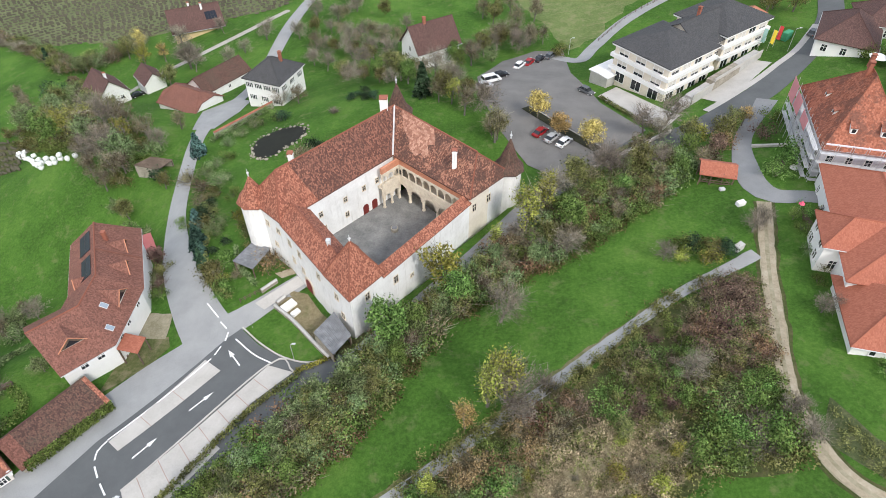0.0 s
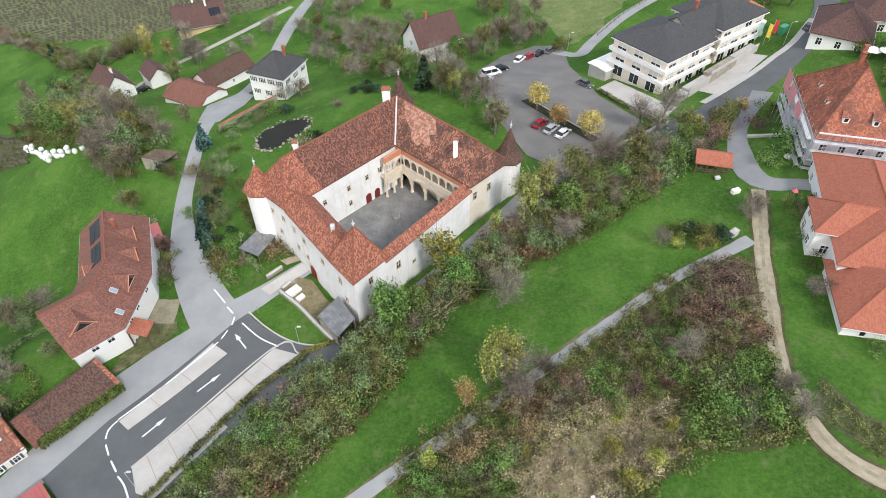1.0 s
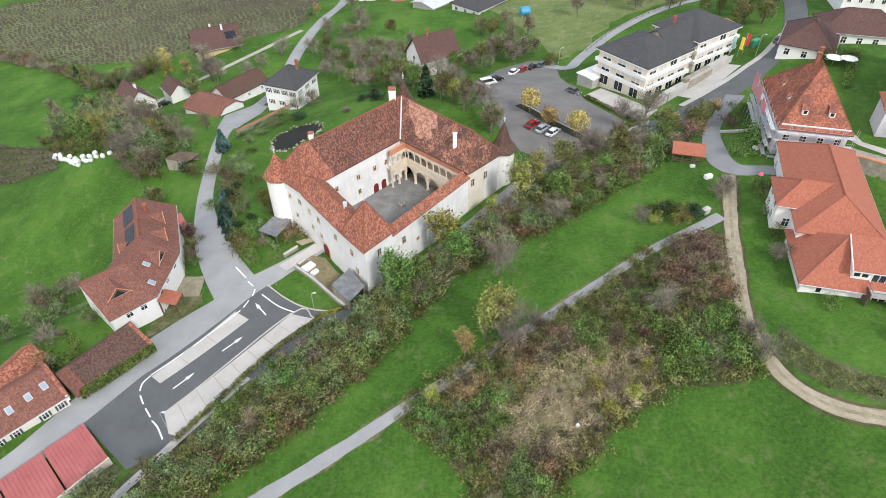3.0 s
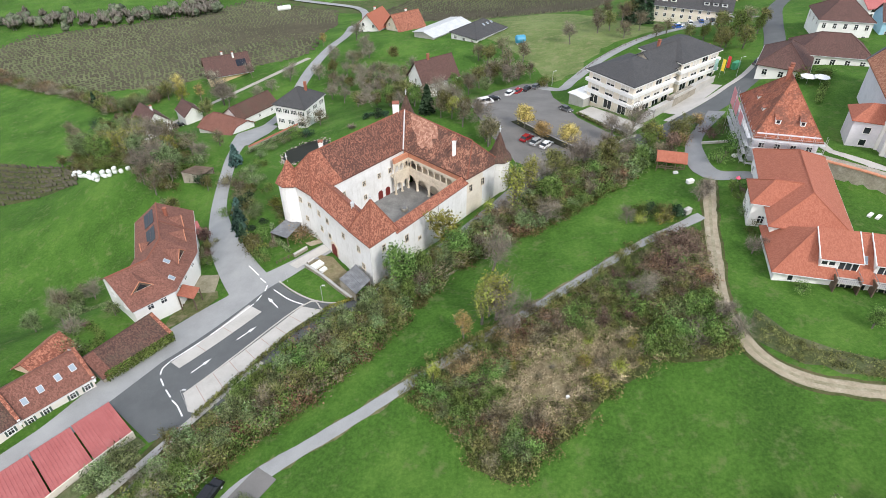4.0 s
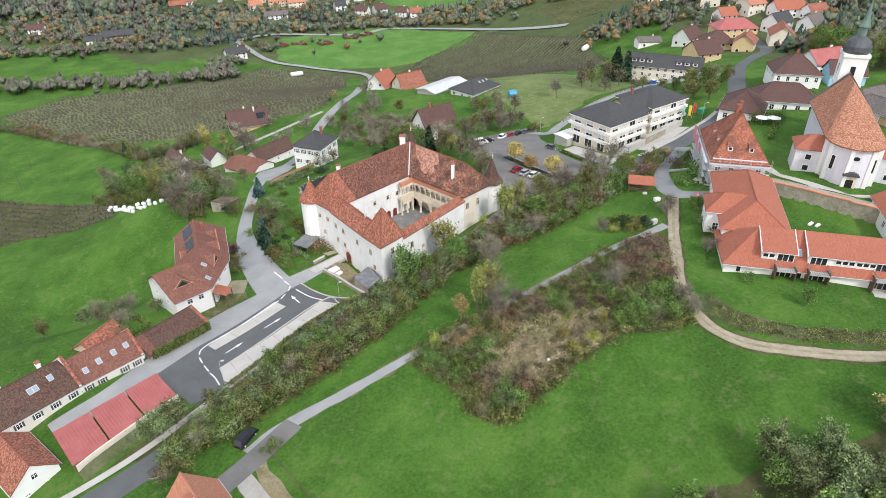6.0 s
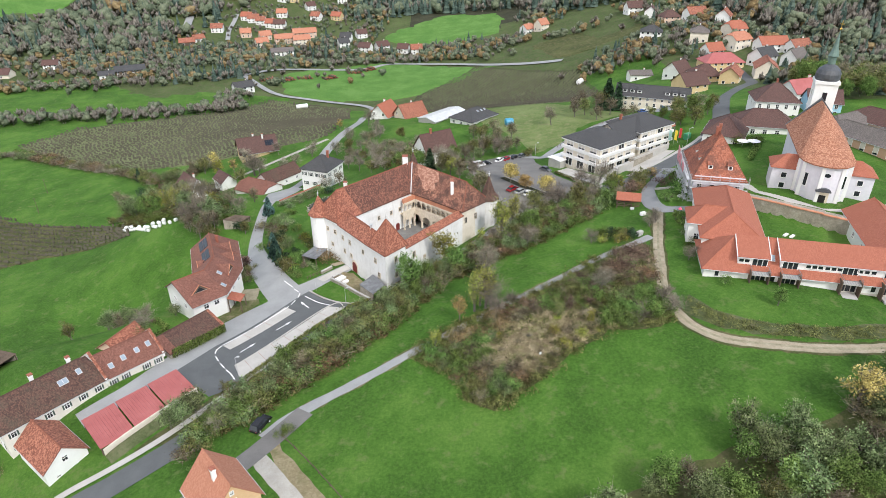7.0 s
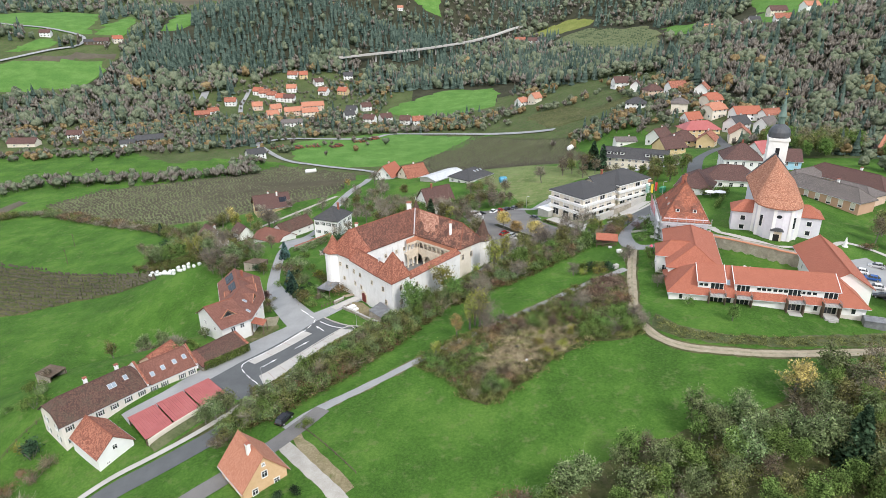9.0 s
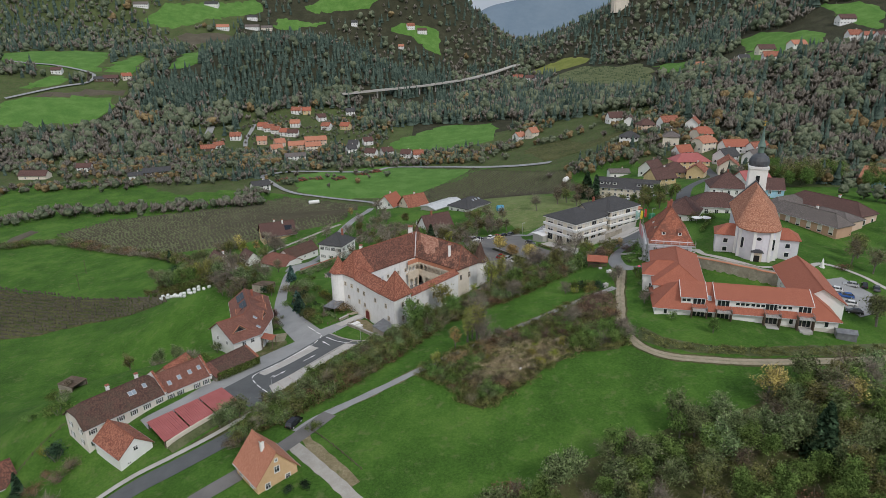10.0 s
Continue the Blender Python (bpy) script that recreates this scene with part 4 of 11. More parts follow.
def build_castle():
    ob = thing("castle", (0, 0, 0), 0, "white-plastered old castle with red tiled roofs round an arcaded courtyard", "castle")
    F, S, W, N, E, I = [Vector(p) for p in CASTLE]
    ZE = 13.2
    a = unit(W, N)                     # along the north-west wing
    n_in = Vector((a.y, -a.x))         # into the courtyard
    b = unit(N, E)                     # along the north-east wing
    b_in = Vector((b.y, -b.x))
    Win, Nin, Ein = Vector((-24.5, 86.1)), Vector((-9.9, 101.6)), Vector((4.9, 88.3))
    FL, FR, FB = Vector((-18.8, 69.4)), Vector((-9.9, 69.8)), Vector((-14.2, 75.0))
    f_in = Vector((0.787, 0.617))
    Sin, Fin = S + f_in * 5.2 + Vector((0.2, 0.3)), FL + f_in * 5.2
    z0 = -1.5
    t = 0.35                           # eaves stand this far outside the walls

    def pt(v):
        return (v.x, v.y)

    # walls
    bm = bmesh.new()
    add_prism(bm, [pt(W), pt(S + (Win - S) * 0.0), pt(Win), pt(Nin), pt(N)], z0, ZE)
    part("wall", bm, M_CASTLE, ob, "white plastered north-west wing")
    bm = bmesh.new()
    back = [Nin - b_in * 3.2, Ein - b_in * 3.2 + b * 0.0]
    add_prism(bm, [pt(N), pt(back[0]), pt(back[1]), pt(Ein), pt(E)][:], z0, ZE)
    part("wall", bm, M_CREAM, ob, "north-east wing behind the arcades")
    bm = bmesh.new()
    add_prism(bm, [pt(E), pt(N + (E - N) * 0.02), pt(N + (E - N) * 0.02 + b_in * 0.4), pt(E + b_in * 0.4 - b * 0.1)], z0, ZE)
    wall_quad(bm, pt(Ein - b * 0.02), pt(E + b * 0.02), z0, ZE, 0.6)
    part("wall", bm, M_CASTLE, ob, "white plastered outer wall of the north-east wing")
    bm = bmesh.new()
    add_prism(bm, [pt(S), pt(FL), pt(Fin), pt(Sin)], z0, ZE - 0.3)
    part("wall", bm, M_CASTLE, ob, "white plastered gate wing")
    bm = bmesh.new()
    add_prism(bm, [pt(F), pt(FR), pt(FB), pt(FL)], z0, ZE)
    part("wall", bm, M_CASTLE, ob, "white plastered corner tower")
    bm = bmesh.new()
    wall_quad(bm, pt(FR), pt(I), z0, 12.0, 1.5)
    part("curtain_wall", bm, M_CASTLE, ob, "white plastered curtain wall, patched and stained")

    # courtyard
    court = [pt(Win), pt(Sin), pt(Fin), pt(FB + Vector((0.2, 0.8))), pt(I - b * 0.8 + b_in * 0.3), pt(Nin - b_in * 3.1), pt(Nin)]
    bm = bmesh.new()
    add_prism(bm, court, 1.0, 3.0)
    part("courtyard_paving", bm, M_COBBLE, ob, "grey cobbled courtyard")

    # roofs
    def v3(v, z):
        return (v.x, v.y, z)

    ZR = 20.0
    nr0, nr1 = W + (S - W) * 0.5 + a * 3.7, Vector((-9.6, 108.7))
    er1 = Vector((6.2, 93.2))
    Wo, So, No, Eo, Io = W - a * t - n_in * t, S - a * t + n_in * t * 0.6, N - n_in * t - b_in * t, E - b_in * t + b * t, Ein + b * t + b_in * t
    Nio = Nin + n_in * t * 0.5 + b_in * t * 0.5
    So_line = S + n_in * 0.4
    Wio = Win + n_in * t
    nrb, Wb, Sb = nr0 + a * 2.6, Wo + a * 6.0, So + a * 8.6
    roof_part("roof", [[v3(Wb, ZE), v3(No, ZE), v3(nr1, ZR), v3(nrb, ZR)],
                       [v3(Sb, ZE), v3(Nio, ZE), v3(nr1, ZR), v3(nrb, ZR)]], M_TILE_OLD, ob, 0.25, "old dark red tiles")
    roof_part("roof", [[v3(Wo, ZE), v3(Wb, ZE), v3(nrb, ZR), v3(nr0, ZR)],
                       [v3(So, ZE), v3(Sb, ZE), v3(nrb, ZR), v3(nr0, ZR)],
                       [v3(Wo, ZE), v3(So, ZE), v3(nr0, ZR)]], M_TILE_BRIGHT, ob, 0.25, "brighter red tiles over the west block")
    roof_part("roof", [[v3(No, ZE), v3(Eo, ZE), v3(er1, ZR - 0.3), v3(nr1, ZR)],
                       [v3(Nio, ZE), v3(Io, ZE), v3(er1, ZR - 0.3), v3(nr1, ZR)],
                       [v3(Eo, ZE), v3(Io, ZE), v3(er1, ZR - 0.3)]], M_TILE_MOTTLED, ob, 0.25, "mottled red tiles with a paler mended stretch")
    # the mended stretch of the courtyard slope
    sa, sb = Vector(v3(Nio, ZE)), Vector(v3(Io, ZE))
    ta, tb = Vector(v3(nr1, ZR)), Vector(v3(er1, ZR - 0.3))

    def on_slope(u, w):
        return sa.lerp(sb, u).lerp(ta.lerp(tb, u), w) + Vector((0, 0, 0.2))

    roof_part("mended_tiles", [[on_slope(*c) for c in ((0.10, 0.98), (0.13, 0.62), (0.20, 0.50), (0.22, 0.30), (0.30, 0.22), (0.36, 0.34), (0.42, 0.28), (0.47, 0.40), (0.44, 0.58), (0.53, 0.66), (0.50, 0.98))]], M_TILE_MENDED, ob, 0.16, "paler orange mended tiles")
    o_out = -f_in * t
    zr = 15.7
    r0, r1 = (S + Sin) / 2 + unit(FL, S) * 0.6, (FL + Fin) / 2
    roof_part("roof", [[v3(S + o_out, ZE - 0.4), v3(FL + o_out, ZE - 0.4), v3(r1, zr), v3(r0, zr)],
                       [v3(Sin + f_in * t, ZE - 0.4), v3(Fin + f_in * t, ZE - 0.4), v3(r1, zr), v3(r0, zr)]], M_TILE_BRIGHT, ob, 0.25, "bright red tiles over the gate wing")
    apex = (F + FR + FL + FB) / 4
    fo = [c + (c - apex).normalized() * 0.6 for c in (F, FR, FB, FL)]
    roof_part("tower_roof", [[v3(fo[i], ZE - 0.2), v3(fo[(i + 1) % 4], ZE - 0.2), v3(apex, 20.2)] for i in range(4)], M_TILE_BRIGHT, ob, 0.25, "steep pyramid of red tiles")
    d = unit(FR, I)
    nn = Vector((-d.y, d.x))
    c0, c1 = FR + d * 0.0, I + d * 0.2
    roof_part("coping_roof", [[v3(c0 - nn * 0.3, 11.9), v3(c1 - nn * 0.3, 11.9), v3(c1 + nn * 1.3, 13.3), v3(c0 + nn * 1.3, 13.3)],
                              [v3(c0 + nn * 2.0, 12.3), v3(c1 + nn * 2.0, 12.3), v3(c1 + nn * 1.3, 13.3), v3(c0 + nn * 1.3, 13.3)]], M_TILE_BRIGHT, ob, 0.2, "red tiled coping on the curtain wall")
    for p, q, r in ((nr0, nr1, ZR), (nr1, er1, ZR - 0.15), (r0, r1, zr)):
        bm = bmesh.new()
        add_tube(bm, v3(p, r + 0.05), v3(q, r + 0.05), 0.17, 0.17, 6)
        part("ridge_tiles", bm, M_TILE_BRIGHT, ob)
    for p, q in ((v3(Wo, ZE + 0.05), v3(nr0, ZR)), (v3(So, ZE + 0.05), v3(nr0, ZR)), (v3(Eo, ZE + 0.05), v3(er1, ZR - 0.3)), (v3(Io, ZE + 0.05), v3(er1, ZR - 0.3))):
        bm = bmesh.new()
        add_tube(bm, p, q, 0.15, 0.15, 6)
        part("hip_tiles", bm, M_TILE_BRIGHT, ob)
    for c in fo:
        bm = bmesh.new()
        add_tube(bm, v3(c, ZE - 0.15), v3(apex, 20.2), 0.12, 0.12, 6)
        part("hip_tiles", bm, M_TILE_BRIGHT, ob)
    bm = bmesh.new()
    add_tube(bm, v3(Nio, ZE + 0.05), v3(nr1, ZR), 0.22, 0.22, 5)
    part("valley_flashing", bm, M_ZINC, ob)

    # round corner towers with pointed roofs
    for c, r, top, tile in ((Vector((-34.3, 88.0)), 2.7, 18.6, M_TILE_BRIGHT), (N + Vector((-0.4, 1.4)), 2.8, 20.3, M_TILE_DARK), (E + Vector((0.3, 1.6)), 2.6, 20.0, M_TILE_DARK)):
        bm = bmesh.new()
        add_lathe(bm, [(r + 0.25, z0), (r, 4), (r, 13.6)], c.x, c.y, 20)
        tw = part("tower", bm, M_CASTLE, ob, "round white corner tower")
        polys = []
        k = 8
        ring = [(c.x + (r + 0.6) * math.cos(2 * math.pi * (i + 0.5) / k), c.y + (r + 0.6) * math.sin(2 * math.pi * (i + 0.5) / k)) for i in range(k)]
        ring2 = [(c.x + r * 0.72 * math.cos(2 * math.pi * (i + 0.5) / k), c.y + r * 0.72 * math.sin(2 * math.pi * (i + 0.5) / k)) for i in range(k)]
        for i in range(k):
            j = (i + 1) % k
            polys.append([(*ring[i], 13.3), (*ring[j], 13.3), (*ring2[j], 15.0), (*ring2[i], 15.0)])
            polys.append([(*ring2[i], 15.0), (*ring2[j], 15.0), (c.x, c.y, top)])
        roof_part("tower_roof", polys, tile, tw, 0.18)
        bm = bmesh.new()
        add_lathe(bm, [(0.12, top - 0.2), (0.10, top + 0.3), (0.28, top + 0.55), (0.06, top + 0.8), (0.04, top + 1.4)], c.x, c.y, 8)
        part("finial", bm, M_ZINC, tw)
    bm = bmesh.new()
    add_lathe(bm, [(0.14, 20.0), (0.10, 20.5), (0.28, 20.75), (0.06, 21.0), (0.04, 21.5)], apex.x, apex.y, 8)
    part("finial", bm, M_ZINC, ob)

    # chimneys
    for x, y, zb, zt, w in ((-27.2, 91.6, 16, 20.6, 0.9), (-11.6, 107.8, 18, 22.0, 1.5), (2.1, 93.6, 16, 19.8, 0.85)):
        chimney(ob, x, y, zb, zt, w, M_CASTLE, M_BRICK)
    chimney(ob, -18.6, 73.6, 13.5, 16.4, 0.55, M_ZINC, M_ZINC)

    # windows: gate front, tower, curtain wall, courtyard
    facade_windows(ob, pt(S), pt(FL), (0.13, 0.36, 0.78), 9.0, 0.85, 1.2, M_SAND)
    facade_windows(ob, pt(S), pt(FL), (0.16, 0.38), 5.2, 0.85, 1.2, M_SAND)
    facade_windows(ob, pt(FL), pt(F), (0.35,), 9.0, 0.9, 1.3, M_SAND)
    facade_windows(ob, pt(FL), pt(F), (0.55,), 5.4, 0.9, 1.3, M_SAND)
    facade_windows(ob, pt(W + (S - W) * 0.3), pt(S), (0.25, 0.75), 9.4, 0.85, 1.1, M_SAND)
    facade_windows(ob, pt(W + (S - W) * 0.3), pt(S), (0.5,), 5.2, 0.8, 1.0, M_SAND)
    facade_windows(ob, pt(F), pt(FR), (0.5,), 9.6, 0.85, 1.5, M_SAND)
    facade_windows(ob, pt(F), pt(FR), (0.5,), 5.2, 0.85, 1.5, M_SAND)
    facade_windows(ob, pt(FR), pt(I), (0.13, 0.46), 8.0, 0.95, 1.6, M_SAND)
    facade_windows(ob, pt(FR), pt(I), (0.30, 0.68), 6.2, 0.8, 0.7, M_SAND)
    facade_windows(ob, pt(Ein), pt(E), (0.12, 0.5), 9.2, 0.95, 1.7, M_SAND)
    facade_windows(ob, pt(Win), pt(Nin), (0.12, 0.40, 0.62, 0.78), 8.9, 0.75, 1.1, M_SAND)
    facade_windows(ob, pt(Win), pt(Nin), (0.14, 0.40), 5.2, 0.75, 1.1, M_SAND)
    dd = unit(Win, Nin)
    ang = math.atan2(dd.y, dd.x)
    for s in (0.62, 0.73):
        c = Win + (Nin - Win) * s
        bm = bmesh.new()
        arc = [(-0.7, 0), (0.7, 0), (0.7, 1.7)] + [(0.7 * math.cos(math.pi * k / 8), 1.7 + 0.6 * math.sin(math.pi * k / 8)) for k in range(1, 8)] + [(-0.7, 1.7)]
        f = [bm.verts.new((x, -0.06, z)) for x, z in arc]
        bk = [bm.verts.new((x, 0.05, z)) for x, z in arc]
        bm.faces.new(f), bm.faces.new(bk[::-1])
        for k in range(len(arc)):
            bm.faces.new((f[k], bk[k], bk[(k + 1) % len(arc)], f[(k + 1) % len(arc)]))
        o = part("door", bm, M_REDDOOR, ob, "dark red arched door")
        o.location, o.rotation_euler = (c.x, c.y, 3.0), (0, 0, ang)
    # gate
    gd = unit(S, FL)
    c = S + (FL - S) * 0.47
    for wd, hh, mat, off, nm in ((1.5, 3.4, M_SAND, -0.10, "gate_surround"), (1.05, 2.9, M_REDDOOR, -0.18, "gate_leaf")):
        bm = bmesh.new()
        arc = [(-wd, 0), (wd, 0), (wd, hh * 0.62)] + [(wd * math.cos(math.pi * k / 10), hh * 0.62 + hh * 0.38 * math.sin(math.pi * k / 10)) for k in range(1, 10)] + [(-wd, hh * 0.62)]
        f = [bm.verts.new((x, off, z)) for x, z in arc]
        bk = [bm.verts.new((x, 0.05, z)) for x, z in arc]
        bm.faces.new(f), bm.faces.new(bk[::-1])
        for k in range(len(arc)):
            bm.faces.new((f[k], bk[k], bk[(k + 1) % len(arc)], f[(k + 1) % len(arc)]))
        o = part(nm, bm, mat, ob)
        o.location, o.rotation_euler = (c.x, c.y, g(c.x - 1, c.y) + 0.2), (0, 0, math.atan2(gd.y, gd.x))
    # arcades round the north corner
    p, q = Nin + b * 0.2, Ein - b * 0.6
    arcade(ob, pt(p), pt(q), 5, 3.0, 7.6, 5.2, 0.7, 0.6, M_SAND)
    arcade(ob, pt(p), pt(q), 10, 8.0, 11.6, 10.3, 0.35, 0.4, M_SAND, rail=1.0)
    bm = bmesh.new()
    wall_quad(bm, pt(p), pt(q), 11.6, ZE, 0.5)
    part("frieze", bm, M_TERRA, ob, "terracotta painted band")
    bm = bmesh.new()
    wall_quad(bm, pt(p - b_in * 0.05), pt(q - b_in * 0.05), 7.6, 8.0, 3.0)
    part("gallery_floor", bm, M_SAND, ob)
    k0 = Nin - a * 4.6 + n_in * 1.6
    k1 = Nin + n_in * 1.6 + a * 0.2
    arcade(ob, pt(k0), pt(k1), 2, 3.0, 7.6, 5.2, 0.6, 0.5, M_SAND)
    arcade(ob, pt(k0), pt(k1), 3, 8.0, 11.6, 10.3, 0.35, 0.4, M_SAND, rail=1.0)
    bm = bmesh.new()
    wall_quad(bm, pt(k0), pt(k1), 11.6, ZE - 0.3, 0.5)
    part("frieze", bm, M_TERRA, ob)
    bm = bmesh.new()
    wall_quad(bm, pt(k0), pt(k1), 7.6, 8.0, 1.6)
    part("gallery_floor", bm, M_SAND, ob)
    return ob


build_castle()

# ---- houses west of the castle ----


def bent_farmhouse():
    """The farmhouse: three stretches in a bent line under one continuous tiled roof."""
    zr, ze, over = 7.3, 3.2, 0.6
    ridge = [(-66.0, 88.2), (-60.3, 74.7), (-60.4, 67.6), (-66.5, 61.8)]
    east = [(-59.1, 88.7), (-53.4, 75.2), (-53.8, 62.7), (-60.2, 56.4)]
    west = [(-71.2, 86.2), (-66.2, 73.2), (-66.2, 70.4), (-70.8, 66.2)]
    east[0] = (ridge[0][0] + (east[0][0] - ridge[0][0]) * 0.98, ridge[0][1] + 2.7)
    ob = thing("farmhouse", (0, 0, 0), 0, "bent white farmhouse with brown-red tiled roof and black solar panels", "farmhouse")
    HOUSES.append((-61.5, 72, 14))
    for i, word in enumerate(("upper", "middle", "lower")):
        roof_part("roof", [[(*east[i], ze), (*east[i + 1], ze), (*ridge[i + 1], zr), (*ridge[i], zr)],
                           [(*west[i], ze), (*west[i + 1], ze), (*ridge[i + 1], zr), (*ridge[i], zr)]], M_TILE_FARM, ob, 0.2, "brown-red tiles of the %s wing" % word)

    def inset(line, k):
        return [(ex + (rx - ex) * k, ey + (ry - ey) * k) for (ex, ey), (rx, ry) in zip(line, ridge)]

    e_in, w_in = inset(east, 0.11), inset(west, 0.11)
    zt = ze + (zr - ze) * 0.11 - 0.12

    def trimmed(line):
        """The wall line, drawn back from the verges at both ends."""
        q = [Vector(v) for v in line]
        q[0] += (q[1] - q[0]).normalized() * 0.5
        q[-1] += (q[-2] - q[-1]).normalized() * 0.5
        return [tuple(v) for v in q]

    e_in, w_in, mid = trimmed(e_in), trimmed(w_in), trimmed(ridge)
    for i in range(3):
        bm = bmesh.new()
        add_prism(bm, [e_in[i], e_in[i + 1], w_in[i + 1], w_in[i]], -7.0, zt)
        part("wall", bm, M_WHITE, ob)
    for i, j in ((0, 1), (3, 2)):
        bm = bmesh.new()
        d = (Vector(mid[j]) - Vector(mid[i])).normalized() * 0.3
        v = [bm.verts.new((x + k * d.x, y + k * d.y, z)) for k in (0, 1) for (x, y), z in ((e_in[i], zt - 0.05), (w_in[i], zt - 0.05), (mid[i], zr - 0.2))]
        for f in ((0, 1, 2), (5, 4, 3), (0, 2, 5, 3), (1, 4, 5, 2)):
            bm.faces.new([v[n] for n in f])
        part("gable_wall", bm, M_WHITE, ob)
    for p, q in zip(ridge, ridge[1:]):
        bm = bmesh.new()
        add_tube(bm, (*p, zr + 0.03), (*q, zr + 0.03), 0.14, 0.14, 6)
        part("ridge_tiles", bm, M_TILE_BRIGHT, ob)
    for line in (east, west):
        for p, q in zip(line, line[1:]):
            gutter(ob, *p, *q, ze - 0.15)
    bm = bmesh.new()
    p, q = Vector((*ridge[0], zr)).lerp(Vector((*ridge[1], zr)), 0.52), Vector((*east[0], ze)).lerp(Vector((*east[1], ze)), 0.52)
    add_tube(bm, p + Vector((0, 0, 0.06)), q + Vector((0, 0, 0.06)), 0.17, 0.17, 5)
    part("parapet", bm, M_TILE_FARM, ob, "raised tiled firewall edge")
    chimney(ob, -62.6, 84.6, 5.5, 7.9, 0.6, M_BRICK, M_BRICK)
    for line, spots in (((e_in[2], e_in[3]), (0.3, 0.62)), ((e_in[1], e_in[2]), (0.2, 0.55, 0.8)), ((w_in[3], e_in[3]), (0.3, 0.7))):
        p, q = line
        d = unit(q, p) if line[0] is not w_in[3] else unit(p, q)
        for u in spots:
            x, y = p[0] + (q[0] - p[0]) * u, p[1] + (q[1] - p[1]) * u
            window(ob, x + d.y * 0.03, y - d.x * 0.03, 1.2, math.degrees(math.atan2(d.y, d.x)), 1.1, 1.1)
    for x, y, tn in ((-57.4, 69.2, 90), (-55.4, 65.4, 90)):
        sl = (zr - ze) / 6.7
        skylight(ob, x, y, zr - abs(x + 60.4) * sl + 0.05, math.degrees(math.atan(sl)), tn, 0.8, 1.2)
    return ob


bent_farmhouse()


def long_barn():
    """The old barn by the lane: a long tiled slope to the road and a short steep one behind."""
    ob = thing("barn", (-57.0, 48.2, -1.3), 54.4, "long old barn with a mossy dark tiled roof and ivy", "barn")
    HOUSES.append((-58, 50, 8))
    a, ze, zr, zb = 6.9, 1.95, 4.0, 2.5
    bm = bmesh.new()
    add_box(bm, -a, a, 0.0, 6.2, -2.0, ze)
    part("wall", bm, M_STONE, ob)
    for s in (-1, 1):
        bm = bmesh.new()
        v = [bm.verts.new((s * (a - e), y, z)) for e in (0, 0.3) for y, z in ((0, ze - 0.05), (6.2, ze - 0.05), (6.2, zb - 0.1), (4.9, zr - 0.2))]
        for f in ((0, 1, 2, 3), (7, 6, 5, 4), (0, 3, 7, 4), (3, 2, 6, 7), (2, 1, 5, 6)):
            bm.faces.new([v[i] for i in f])
        part("gable_wall", bm, M_STONE, ob)
    rf = roof_part("roof", [[(-a - 0.2, -0.5, ze - 0.1), (a + 0.3, -0.5, ze - 0.1), (a + 0.3, 4.9, zr), (-a - 0.2, 4.9, zr)],
                            [(-a - 0.2, 6.6, zb - 0.3), (a + 0.3, 6.6, zb - 0.3), (a + 0.3, 4.9, zr), (-a - 0.2, 4.9, zr)]], M_TILE_DARK, ob, 0.18)
    bm = bmesh.new()
    add_tube(bm, (-a - 0.2, 4.9, zr + 0.04), (a + 0.3, 4.9, zr + 0.04), 0.13, 0.13, 6)
    part("ridge_tiles", bm, M_TILE_DARK, rf)
    roof_part("verge_tiles", [[(a - 0.35, -0.55, ze), (a + 0.35, -0.55, ze), (a + 0.35, 4.95, zr + 0.1), (a - 0.35, 4.95, zr + 0.1)]], M_TILE_BRIGHT, rf, 0.1, "bright new tiles along the verge")
    roof_part("mended_tiles", [[(-a - 0.2, -0.55, ze), (-a + 1.9, -0.55, ze), (-a + 1.9, 4.95, zr + 0.1), (-a - 0.2, 4.95, zr + 0.1)]], M_TILE_FARM, rf, 0.1, "paler brown-red tiles by the row house")


long_barn()
house("row_house", "white two-storey row house with weathered dark red roof", -80.0, 28.0, 52, 19.4, 10.0, 5.8, 9.6, "half", M_TILE_DARK, M_OFFWHITE, 0.5, base=-3.4, down=4,
      wins=(("S", 6, 3.5, 0.85, 1.15), ("S", 6, 0.6, 0.85, 1.15), ("W", 2, 0.6, 0.9, 1.2), ("W", 2, 3.4, 0.9, 1.2)), chim=((-1, 0.8), (6, 0.6)), sky=((2.6, -2.4), (3.5, -2.4), (6.4, -2.0)), style="shutter")
house("row_house", "white row house with orange-brown tiled roof and skylights", -69.4, 40.2, 48, 12.0, 9.0, 3.8, 7.1, "gable", M_TILE_FARM, M_OFFWHITE, 0.5, base=-1.6, down=4,
      wins=(("S", 2, 1.3, 0.85, 1.2, 0.0, 0.42), ("S", 2, 1.3, 0.85, 1.2, 0.58, 1.0)), sky=((-4, -3.0), (-1.2, -2.6), (1.8, -2.4), (4.4, -2.2)), style="shutter")
house("outhouse", "small white gabled outhouse with orange tiled roof", -73.5, 16.8, -37, 11.2, 7.6, 3.1, 6.3, "gable", M_TILE_BRIGHT, M_WHITE, 0.35, base=-3.6, down=2,
      wins=(("E", 1, 3.0, 0.9, 1.0), ("E", 2, 0.5, 0.7, 0.35)))
